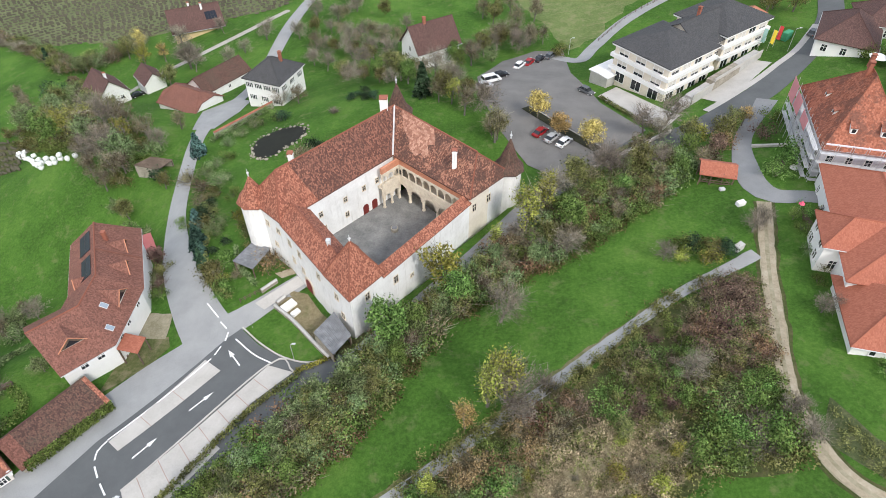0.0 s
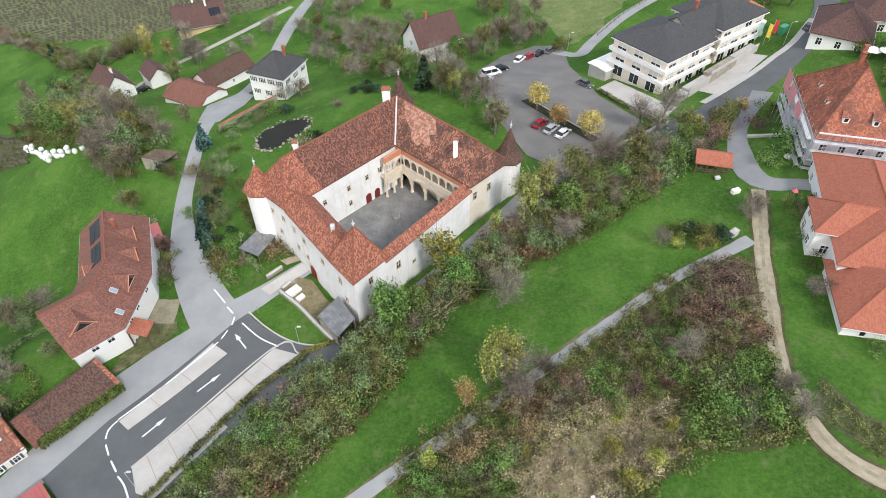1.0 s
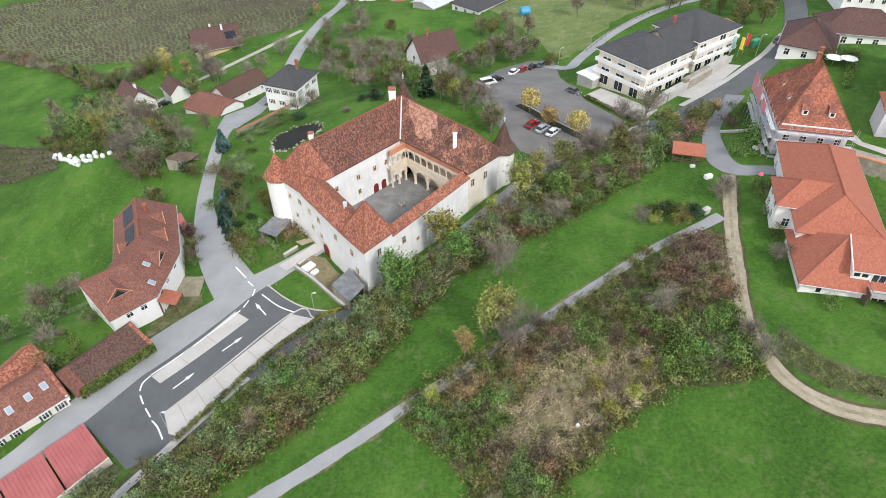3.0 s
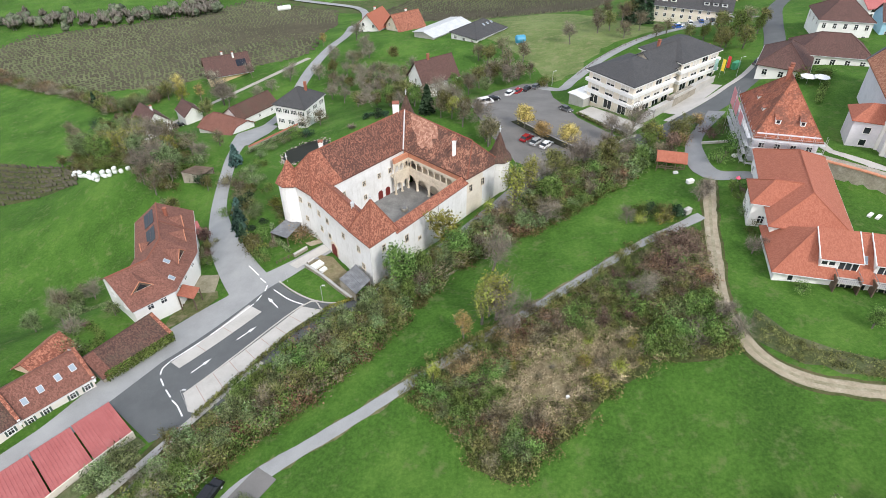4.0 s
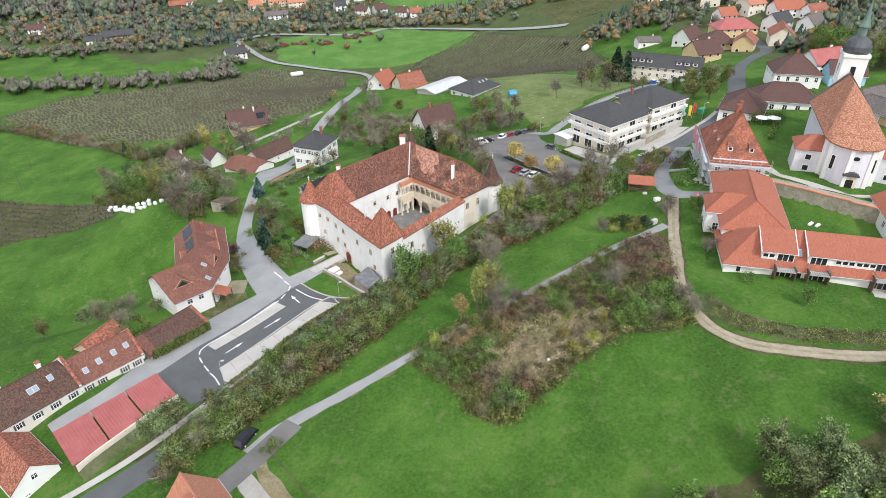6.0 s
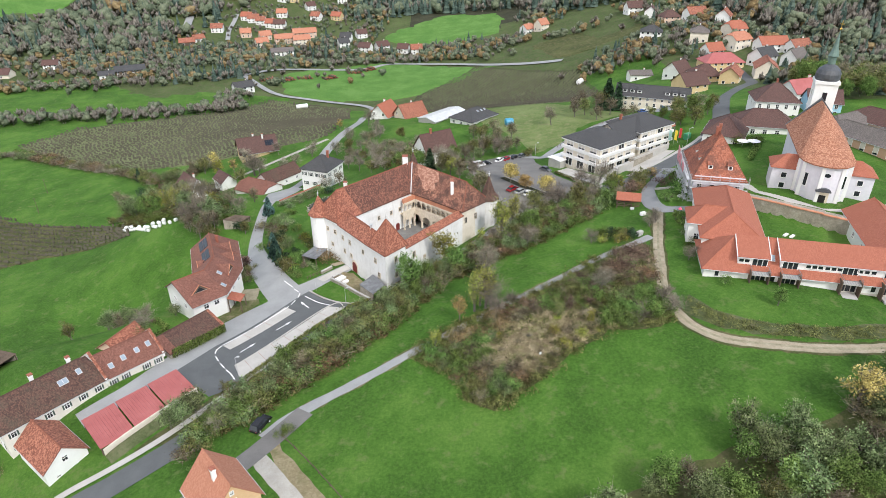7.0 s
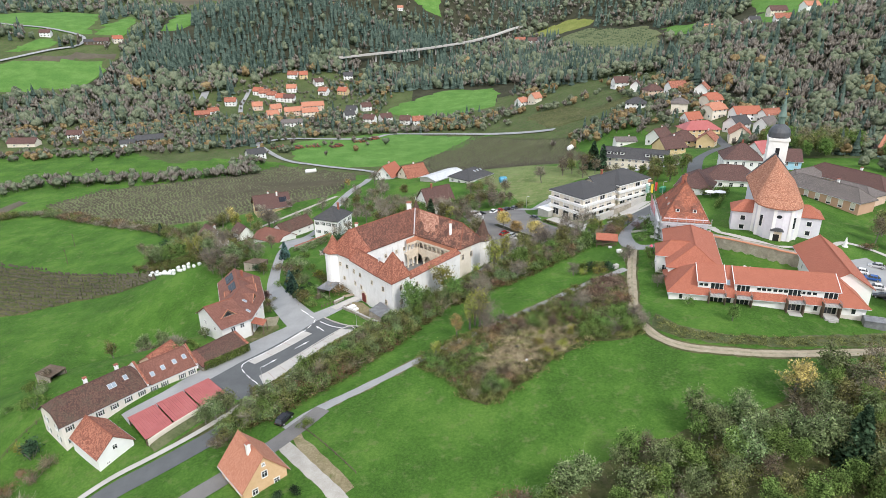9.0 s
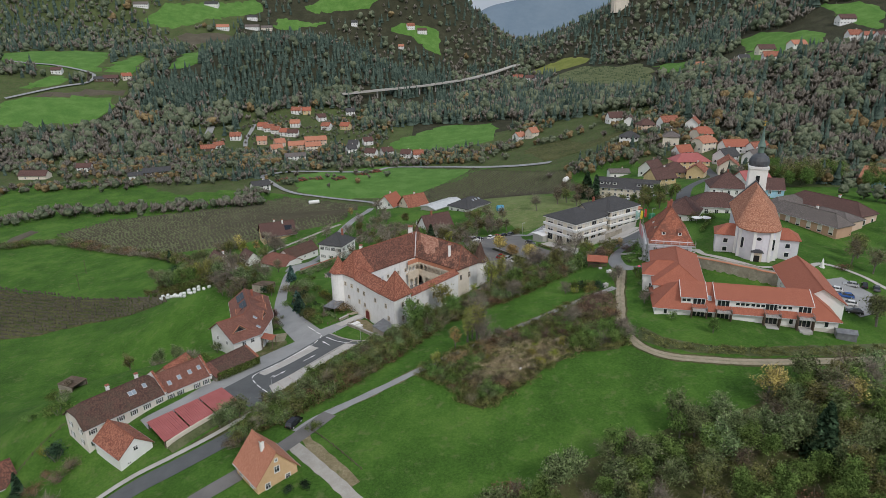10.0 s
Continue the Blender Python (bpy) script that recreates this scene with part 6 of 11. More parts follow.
house("shop_house", "white house with dark red-brown roof and rounded dormers", 100.5, 148.5, 60, 16.0, 13.0, 4.2, 9.0, "hip", M_TILE_BROWN, M_WHITE, 0.6, base=12.6, wins=(("N", 4, 1.0, 1.2, 1.6), ("W", 3, 1.0, 1.2, 1.6)))
house("shop_house", "white house with dark red-brown roof and terrace", 115.5, 153.5, -15, 20.0, 12.0, 4.2, 8.6, "hip", M_TILE_BROWN, M_WHITE, 0.6, base=13.6, wins=(("S", 5, 1.0, 1.3, 1.6),))
house("inn", "white two-storey inn with dark red hipped roof", 131.5, 180, -13, 16.0, 14.0, 7.6, 13.0, "hip", M_TILE_BROWN, M_PLASTER, 0.5, base=11.8, wins=(("S", 5, 1.0, 1.0, 1.6), ("S", 5, 4.6, 1.0, 1.6), ("W", 3, 4.6, 1.0, 1.6)), chim=((0, 1.0, 14.0, M_BRICK),))
house("house", "light blue house with dark red roof", 149, 177, -13, 12.0, 10.0, 6.0, 10.0, "gable", M_TILE_BROWN, M_BLUEWALL, 0.5, base=13.0, wins=(("S", 3, 1.0, 1.1, 1.5), ("S", 3, 3.8, 1.1, 1.5)))
house("long_house", "long yellow building with dark roof and white dormers", 103, 240, -22, 34.0, 11.0, 5.8, 10.0, "gable", M_TILE_GREY, M_CREAM, 0.7, base=-1.0, wins=(("S", 10, 1.0, 1.0, 1.4), ("S", 10, 3.6, 1.0, 1.2)))
house("house", "red-roofed house beside the village road", -106, 13.5, 50, 12.0, 9.0, 3.0, 6.6, "gable", M_TILE_OLD, M_CREAM, 0.5, wins=(("S", 3, 1.0, 1.0, 1.2),))

# ---- trees and shrubs ----
L_GREEN = foliage("green_leaves", (0.055, 0.105, 0.026), (0.125, 0.200, 0.050), (0.215, 0.305, 0.092))
L_GREY = foliage("grey_green_leaves", (0.075, 0.112, 0.044), (0.152, 0.205, 0.086), (0.250, 0.310, 0.142))
L_OLIVE = foliage("olive_leaves", (0.090, 0.106, 0.034), (0.161, 0.172, 0.060), (0.259, 0.259, 0.101))
L_YELLOW = foliage("yellow_green_leaves", (0.150, 0.190, 0.032), (0.280, 0.310, 0.060), (0.440, 0.440, 0.110))
L_GOLD = foliage("golden_leaves", (0.300, 0.225, 0.070), (0.430, 0.330, 0.110), (0.560, 0.450, 0.180))
L_RUSSET = foliage("russet_leaves", (0.144, 0.094, 0.050), (0.216, 0.142, 0.077), (0.312, 0.214, 0.126))
L_BROWN = foliage("faded_brown_leaves", (0.102, 0.089, 0.050), (0.168, 0.144, 0.084), (0.252, 0.218, 0.134))
L_WINE = foliage("dark_red_leaves", (0.108, 0.070, 0.057), (0.159, 0.105, 0.084), (0.243, 0.162, 0.128))
L_STRAW = foliage("straw_blades", (0.28, 0.235, 0.135), (0.40, 0.34, 0.205), (0.52, 0.45, 0.29))
L_DARK = foliage("dark_needles", (0.019, 0.042, 0.023), (0.042, 0.080, 0.042), (0.076, 0.129, 0.068))
L_BLUE = foliage("blue_green_needles", (0.034, 0.076, 0.065), (0.065, 0.125, 0.106), (0.114, 0.190, 0.162))


def leaf_cards(centres, size, rng, flat=0.35):
    """Many small leaf sprays, one small leaf shape for each centre."""
    n = len(centres)
    nr = rng.normal(size=(n, 3))
    nr[:, 2] = np.abs(nr[:, 2]) + flat
    nr /= np.linalg.norm(nr, axis=1)[:, None]
    t = np.cross(nr, rng.normal(size=(n, 3)))
    t /= np.linalg.norm(t, axis=1)[:, None] + 1e-9
    b = np.cross(nr, t)
    s = size * rng.uniform(0.6, 1.3, (n, 1))
    skew = rng.uniform(-0.4, 0.4, (n, 1))
    tri = np.stack([centres - t * s - b * s * 0.55, centres + t * s * (0.9 + skew) - b * s * 0.4, centres + t * s * skew + b * s * 0.95], 1)
    verts = tri.reshape(-1, 3)
    faces = np.arange(3 * n).reshape(-1, 3)
    return verts, faces


def twig_cards(starts, ends, width, rng):
    n = len(starts)
    d = ends - starts
    s = np.cross(d, rng.normal(size=(n, 3)))
    s /= np.linalg.norm(s, axis=1)[:, None] + 1e-9
    s *= width
    quad = np.stack([starts - s, starts + s, ends + s * 0.35, ends - s * 0.35], 1)
    return quad.reshape(-1, 3), np.arange(4 * n).reshape(-1, 4)


def quick_mesh(name, verts, faces, mat):
    me = bpy.data.meshes.new(name)
    nv, nf, k = len(verts), len(faces), faces.shape[1]
    me.vertices.add(nv)
    me.vertices.foreach_set("co", np.asarray(verts, np.float32).ravel())
    me.loops.add(nf * k)
    me.loops.foreach_set("vertex_index", faces.astype(np.int32).ravel())
    me.polygons.add(nf)
    me.polygons.foreach_set("loop_start", np.arange(0, nf * k, k, dtype=np.int32))
    me.materials.append(mat)
    me.update(calc_edges=True)
    me.validate()
    return me


def skeleton_of(rng, h, r, low, limbs):
    """Trunk and limbs of a tree h high and r wide: segments (from, to, thick, thin)."""
    segs, tips = [], []
    p = np.array([0, 0, -0.4])
    top = h * 0.62
    lean = rng.normal(0, 0.04, 2) * h
    q = np.array([lean[0] * 0.5, lean[1] * 0.5, top * 0.5])
    e = np.array([lean[0], lean[1], top])
    rad = 0.018 * h + 0.05
    segs += [(p, q, rad * 1.3, rad), (q, e, rad, rad * 0.55)]
    for i in range(limbs):
        f = low + (1 - low) * (i + rng.uniform(0, 1)) / limbs
        z = f * top
        base = q * (z / q[2]) if z < q[2] else q + (e - q) * ((z - q[2]) / (e[2] - q[2]))
        a = i * 2.4 + rng.uniform(-0.5, 0.5)
        out = r * rng.uniform(0.5, 0.85) * (1.0 - 0.35 * f)
        tip = base + np.array([math.cos(a) * out, math.sin(a) * out, h * rng.uniform(0.14, 0.34)])
        mid = (base + tip) / 2 + rng.normal(0, 0.04, 3) * h
        segs += [(base, mid, rad * 0.5, rad * 0.32), (mid, tip, rad * 0.32, rad * 0.12)]
        tips += [tip, mid * 0.4 + tip * 0.6]
        for k in range(3):
            s = mid + (tip - mid) * rng.uniform(0, 0.7)
            t2 = s + np.array([rng.normal(0, 0.22) * r, rng.normal(0, 0.22) * r, rng.uniform(0.03, 0.20) * h])
            segs.append((s, t2, rad * 0.2, rad * 0.07))
            tips.append(t2)
    tips.append(e + np.array([0, 0, 0.15 * h]))
    segs.append((e, tips[-1], rad * 0.5, rad * 0.1))
    return segs, np.array(tips)


def trunk_mesh(segs, mat):
    bm = bmesh.new()
    for a, b, r0, r1 in segs:
        add_tube(bm, a, b, r0, r1, 4)
    me = bpy.data.meshes.new("trunk")
    bm.to_mesh(me)
    bm.free()
    me.materials.append(mat)
    return me


TREE_KINDS = {}


def tree_kind(key, h, r, leaf, n_leaf, size, seed, low=0.35, limbs=9, twigs=0, clump=0.16, fill=0.35):
    rng = np.random.default_rng(seed)
    n_leaf, size = int(n_leaf * 1.3), size * 0.74
    segs, tips = skeleton_of(rng, h, r, low, limbs)
    c = tips[rng.integers(0, len(tips), n_leaf)]
    pts = c + rng.normal(size=(n_leaf, 3)) * np.array([clump * r, clump * r, clump * h * 0.36])
    k = int(n_leaf * fill * 0.45)
    u = rng.normal(size=(k, 3))
    u /= np.linalg.norm(u, axis=1)[:, None]
    rr = rng.uniform(0.55, 1.0, (k, 1)) ** 0.5
    wob = 1 + 0.22 * np.sin(u[:, :1] * 5 + seed) * np.cos(u[:, 1:2] * 4 + u[:, 2:] * 3)
    pts[:k] = u * rr * wob * np.array([r * 0.92, r * 0.92, h * 0.36]) + np.array([0, 0, h * 0.62])
    pts = pts[pts[:, 2] > 0.12 * h]
    v, f = leaf_cards(pts, size, rng)
    tv, tf = None, None
    trunk = trunk_mesh(segs, M_BARK)
    crown = quick_mesh("crown", v, f, leaf)
    extra = None
    if twigs:
        s = tips[rng.integers(0, len(tips), twigs)] + rng.normal(size=(twigs, 3)) * 0.13 * r
        out = (s - np.array([0, 0, h * 0.45]))
        out /= np.linalg.norm(out, axis=1)[:, None] + 1e-9
        e = s + (out + rng.normal(size=(twigs, 3)) * 0.7) * rng.uniform(0.05, 0.13, (twigs, 1)) * h
        tv, tf = twig_cards(s, e, 0.02, rng)
        extra = quick_mesh("twigs", tv, tf, M_TWIG)
    TREE_KINDS[key] = (h, trunk, crown, extra)


def conifer_kind(key, h, r, leaf, seed, tiers=22, per=26):
    rng = np.random.default_rng(seed)
    pts, ends = [], []
    for i in range(tiers):
        f = (i + 0.5) / tiers
        z = h * (0.06 + 0.93 * f)
        rad = r * (1 - f) ** 0.85 * rng.uniform(0.85, 1.1) + 0.1
        m = max(6, int(per * (1 - 0.6 * f)))
        for k in range(m):
            a = rng.uniform(0, 2 * math.pi)
            for u in (0.95, 0.7, 0.42):
                pts.append((math.cos(a) * rad * u, math.sin(a) * rad * u, z - rad * u * 0.38 + rng.normal(0, 0.12)))
    pts = np.array(pts)
    v, f = leaf_cards(pts, 0.055 * h * 0.6 + 0.12, rng, 0.8)
    bm = bmesh.new()
    add_tube(bm, (0, 0, -0.4), (0, 0, h), 0.02 * h + 0.05, 0.02, 6)
    me = bpy.data.meshes.new("trunk")
    bm.to_mesh(me)
    bm.free()
    me.materials.append(M_BARK)
    TREE_KINDS[key] = (h, me, quick_mesh("crown", v, f, leaf), None)


def bush_kind(key, h, r, leaf, n, size, seed, twigs=0):
    n, size = int(n * 1.5), size * 0.68
    rng = np.random.default_rng(seed)
    k = 9
    cc = np.stack([rng.normal(0, 0.45 * r, k), rng.normal(0, 0.45 * r, k), rng.uniform(0.3, 0.75, k) * h], 1)
    pts = cc[rng.integers(0, k, n)] + rng.normal(size=(n, 3)) * np.array([0.26 * r, 0.26 * r, 0.18 * h])
    pts[:, 2] = np.abs(pts[:, 2]) + 0.05
    v, f = leaf_cards(pts, size, rng)
    bm = bmesh.new()
    for i in range(6):
        a = i * 1.05
        add_tube(bm, (0.1 * math.cos(a), 0.1 * math.sin(a), -0.3), (0.5 * r * math.cos(a), 0.5 * r * math.sin(a), 0.75 * h), 0.05, 0.015, 4)
    me = bpy.data.meshes.new("stem")
    bm.to_mesh(me)
    bm.free()
    me.materials.append(M_BARK)
    ex = None
    if twigs:
        s = np.stack([rng.normal(0, 0.3 * r, twigs), rng.normal(0, 0.3 * r, twigs), rng.uniform(0.1, 0.5, twigs) * h], 1)
        e = s + np.stack([s[:, 0] * 0.6 + rng.normal(0, 0.25 * r, twigs), s[:, 1] * 0.6 + rng.normal(0, 0.22 * r, twigs), rng.uniform(0.2, 0.48, twigs) * h], 1)
        tv, tf = twig_cards(s, e, 0.022, rng)
        ex = quick_mesh("twigs", tv, tf, L_STRAW if key == "tuft" else M_TWIG)
    TREE_KINDS[key] = (h, me, quick_mesh("crown", v, f, leaf), ex)


tree_kind("green_a", 9, 2.9, L_GREEN, 2465, 0.23, 1, low=0.15, limbs=13)
tree_kind("green_b", 8, 2.8, L_GREEN, 2175, 0.22, 2, low=0.15, limbs=12)
tree_kind("grey_a", 8, 3.0, L_GREY, 2175, 0.21, 3, twigs=120)
tree_kind("grey_b", 6.5, 2.8, L_GREY, 1885, 0.21, 4, low=0.15, twigs=120)
tree_kind("olive_a", 8, 3.0, L_OLIVE, 2030, 0.22, 5, twigs=120)
tree_kind("olive_b", 7, 2.6, L_OLIVE, 1595, 0.21, 6, low=0.2, twigs=150)
tree_kind("yellow_a", 9, 2.0, L_YELLOW, 1100, 0.19, 7, low=0.2, limbs=13, twigs=300, fill=0.04, clump=0.22)
tree_kind("yellow_b", 6, 1.9, L_YELLOW, 900, 0.19, 8, twigs=150, fill=0.1)
tree_kind("gold_a", 6, 2.7, L_GOLD, 1885, 0.21, 9, fill=0.5)
tree_kind("gold_b", 8, 2.6, L_GOLD, 1015, 0.21, 10, twigs=250, fill=0.15)
tree_kind("brown_a", 8, 3.0, L_BROWN, 1015, 0.20, 11, twigs=450, fill=0.2)
tree_kind("brown_b", 6.5, 2.7, L_BROWN, 942, 0.19, 12, low=0.2, twigs=400, fill=0.2)
tree_kind("bare_a", 8, 3.3, L_BROWN, 130, 0.15, 13, twigs=1700, limbs=12, fill=0.1)
tree_kind("bare_b", 5.5, 2.7, L_BROWN, 87, 0.14, 14, low=0.15, twigs=1500, limbs=12, fill=0.1)
tree_kind("wine", 5, 2.4, L_WINE, 1595, 0.20, 15, low=0.15, fill=0.5)
conifer_kind("spruce", 9, 2.3, L_DARK, 16)
conifer_kind("blue_spruce", 7, 2.7, L_BLUE, 17, 24, 34)
conifer_kind("big_pine", 12, 4.6, L_DARK, 18, 26, 44)
bush_kind("bush_green", 2.4, 1.9, L_GREEN, 702, 0.18, 21)
bush_kind("bush_grey", 2.6, 1.9, L_GREY, 648, 0.18, 22, 60)
bush_kind("bush_olive", 2.2, 1.8, L_OLIVE, 648, 0.17, 23, 60)
bush_kind("bush_brown", 2.0, 1.8, L_BROWN, 513, 0.15, 24, 160)
bush_kind("bush_russet", 2.0, 1.7, L_RUSSET, 580, 0.15, 25, 80)
bush_kind("bush_wine", 2.0, 1.8, L_WINE, 580, 0.15, 26, 80)
bush_kind("bush_yellow", 1.9, 1.5, L_YELLOW, 513, 0.16, 27, 40)
bush_kind("bush_twigs", 2.4, 2.0, L_BROWN, 81, 0.12, 28, 420)
bush_kind("shrub_dark", 1.6, 1.4, L_DARK, 648, 0.14, 29)

KIND_LABEL = {"green": "leafy green tree in early autumn", "grey": "grey-green willowy tree with thinning leaves", "olive": "olive-brown tree in autumn leaf",
              "yellow": "slender tree with yellow-green autumn leaves", "gold": "small tree with golden autumn leaves", "brown": "half-bare tree with faded brown leaves",
              "bare": "bare grey-twigged tree without leaves", "wine": "round tree with dark red autumn leaves", "spruce": "dark green pointed spruce tree",
              "blue_spruce": "dense blue-green garden spruce tree", "big_pine": "broad dark green pine tree", "bush_green": "dense green bush in rough grass", "bush_grey": "grey-green bush with thinning leaves", "bush_olive": "olive-brown bush in autumn leaf",
              "bush_brown": "brown withered bramble bush in grass", "bush_russet": "russet bush in autumn leaf", "bush_wine": "dark red bush in autumn leaf", "bush_yellow": "low yellow-green bush in grass",
              "bush_twigs": "bare twiggy grey bush in grass", "shrub_dark": "clipped dark evergreen garden shrub"}
bush_kind("tuft", 0.7, 1.1, L_STRAW, 50, 0.16, 31, 110)
bush_kind("tuft_green", 0.6, 1.0, L_OLIVE, 50, 0.16, 32)
TREE_RNG = random.Random(5)
OPEN_SLOPE = [(-105, 197), (-87.9, 176), (-76.5, 143.5), (-94, 158.5), (-108, 169)]


def plant(key, x, y, height=None, group="", where=""):
    if inside(x, y, OPEN_SLOPE):
        return None
    h, trunk, crown, twigs = TREE_KINDS[key]
    short = key[:-2] if key[-2:] in ("_a", "_b") else key
    bush = key.startswith(("bush", "shrub"))
    s = (height or h * TREE_RNG.uniform(0.8, 1.15)) / h
    ob = thing("bush" if bush else "tree", (x, y, g(x, y) - 0.05), TREE_RNG.uniform(0, 360), KIND_LABEL[short] + where, "bush" if bush else "tree", group)
    wide = s * TREE_RNG.uniform(0.9, 1.15)
    ob.scale = (wide, wide * TREE_RNG.uniform(0.9, 1.1), s)
    part_mesh("stem" if bush else "trunk", trunk, ob)
    part_mesh("crown", crown, ob)
    if twigs:
        part_mesh("twig_spray", twigs, ob)
    return ob


def scatter(poly, n, kinds, rng, gap, group="", where="", hs=None, avoid=None):
    xs, ys = [p[0] for p in poly], [p[1] for p in poly]
    done = []
    tries = 0
    while len(done) < n and tries < n * 40:
        tries += 1
        x, y = rng.uniform(min(xs), max(xs)), rng.uniform(min(ys), max(ys))
        if not inside(x, y, poly) or avoid and avoid(x, y) or any((x - a) ** 2 + (y - b) ** 2 < gap * gap for a, b in done):
            continue
        done.append((x, y))
        plant(rng.choice(kinds), x, y, rng.uniform(*hs) if hs else None, group, where)


def undergrowth(name, polys, n_each, kinds, rng, gap, hs, label):
    """Shrubs grown into one another, too many to tell apart: one mesh a leaf colour."""
    by = {}
    for poly, n in zip(polys, n_each):
        xs, ys = [p[0] for p in poly], [p[1] for p in poly]
        done, tries = [], 0
        while len(done) < n and tries < n * 40:
            tries += 1
            x, y = rng.uniform(min(xs), max(xs)), rng.uniform(min(ys), max(ys))
            if not inside(x, y, poly) or inside(x, y, OPEN_SLOPE) or any((x - a) ** 2 + (y - b) ** 2 < gap * gap for a, b in done):
                continue
            done.append((x, y))
            by.setdefault(rng.choice(kinds), []).append((x, y, rng.uniform(*hs), rng.uniform(0, 6.28)))
    for key in sorted(by):
        h, stem, crown, twigs = TREE_KINDS[key]
        for me in (crown, twigs):
            if not me:
                continue
            co = np.empty(len(me.vertices) * 3, np.float32)
            me.vertices.foreach_get("co", co)
            co = co.reshape(-1, 3)
            V = []
            for x, y, hh, a in by[key]:
                k = hh / h
                c, s = math.cos(a) * k, math.sin(a) * k
                V.append(np.stack([co[:, 0] * c - co[:, 1] * s + x, co[:, 0] * s + co[:, 1] * c + y, co[:, 2] * k + g(x, y)], 1))
            v = np.concatenate(V)
            tagged(new(name, quick_mesh(name, v, np.arange(len(v)).reshape(-1, len(me.polygons[0].vertices)), me.materials[0])), label, "shrubs", "", "stuff")


R = random.Random(11)
# the belt of trees and shrubs between the lower road and the meadow
B1 = [(-47, 16), (-37, 24.5), (-28.5, 32.5), (-18, 41.5), (-11, 49.5), (-20.3, 52.6), (-28.8, 43.0), (-36.2, 32.8), (-41.4, 25.0)]
B2 = [(-18, 42), (-9, 52), (-0.5, 66), (7, 73), (12, 84), (0.5, 74), (-9, 63), (-14, 57.5), (-18.5, 52.5)]
B3 = [(4, 69), (15, 77), (28, 83), (43, 94.5), (50, 103), (45, 107), (36, 104), (26, 97), (18, 90), (9, 80)]
for key, x, y, h in (("grey_b", -50.9, 22.3, 6), ("grey_a", -49.2, 24.9, 6.5), ("bare_b", -44.5, 21.3, 5), ("bare_b", -42.8, 19.1, 4), ("grey_b", -52.6, 20.8, 5), ("olive_b", -43.6, 29.0, 4.5), ("grey_b", -40.2, 27.5, 5), ("olive_b", -38.2, 30.5, 4.5),
                     ("green_b", -33.7, 36.0, 6.5), ("green_b", -31.7, 38.3, 6), ("grey_b", -34.6, 31.7, 4.5), ("olive_b", -28.0, 35.6, 5), ("grey_a", -27.6, 40.9, 5.5), ("green_b", -25.1, 41.9, 5.5), ("grey_b", -22.5, 42.0, 5), ("olive_b", -19.5, 42.8, 5),
                     ("grey_b", -21.5, 48.5, 5), ("grey_a", -18.3, 50.1, 5), ("brown_b", -15.0, 49.6, 4.5), ("grey_b", -14.6, 56.0, 5), ("olive_b", -10.6, 52.3, 4.5), ("green_a", -8.6, 62.2, 11), ("green_b", -5.0, 64.2, 8), ("green_b", -7.2, 58.2, 5.5),
                     ("yellow_b", 0.6, 74.6, 10.5), ("olive_b", -1.8, 68.5, 5), ("green_b", 2.1, 71.0, 7.5), ("olive_b", 6.4, 77.5, 5), ("bare_a", 9.4, 65.5, 8.5), ("brown_b", 7.0, 72.7, 4.5), ("yellow_b", 9.6, 84.5, 5), ("brown_b", 11.9, 80.8, 4),
                     ("green_b", 13.0, 79.3, 4.5), ("yellow_a", 15.6, 87.1, 12), ("yellow_a", 19.1, 91.2, 11.5), ("bare_b", 16.8, 81.9, 4), ("green_a", 23.3, 85.7, 8.5), ("brown_b", 20.0, 84.7, 4.5), ("bare_a", 22.4, 95.8, 7), ("bare_b", 28.7, 91.2, 4),
                     ("olive_b", 26.6, 90.4, 5), ("brown_b", 32.8, 91.9, 5), ("green_b", 33.9, 93.9, 6), ("olive_b", 38.6, 94.0, 5), ("brown_b", 42.1, 97.6, 5), ("green_b", 46.6, 99.6, 5), ("brown_b", 51.3, 101.6, 5), ("olive_a", 38.9, 102.1, 7),
                     ("bare_a", 31.7, 100.8, 8), ("olive_a", 26.3, 97.6, 8)):
    plant(key, x, y, h, "trees of the roadside belt")
scatter(B1, 34, ["grey_b", "grey_a", "grey_b", "olive_b", "green_b", "brown_b"], R, 1.9, "trees of the roadside belt", hs=(3.8, 5.4))
scatter(B2, 12, ["green_b", "grey_a", "olive_b", "grey_b", "brown_b"], R, 2.2, "trees of the roadside belt", hs=(4.0, 6.0))
scatter(B3, 26, ["olive_b", "brown_b", "green_b", "bare_b", "brown_a", "grey_b"], R, 2.2, "trees of the roadside belt", hs=(3.8, 6.0))
undergrowth("undergrowth", [B1, B2, B3, [(x, y) for x, y in ((2, -14), (22, -2), (44, 7), (69, 14), (88, 23), (96, 22), (95, -14), (40, -40))]], [150, 70, 110, 40],
            ["bush_grey", "bush_grey", "bush_green", "bush_brown", "bush_olive", "bush_green", "bush_russet", "bush_green"], R, 1.0, (1.8, 3.9), "tangled shrubs under the trees of the belt")
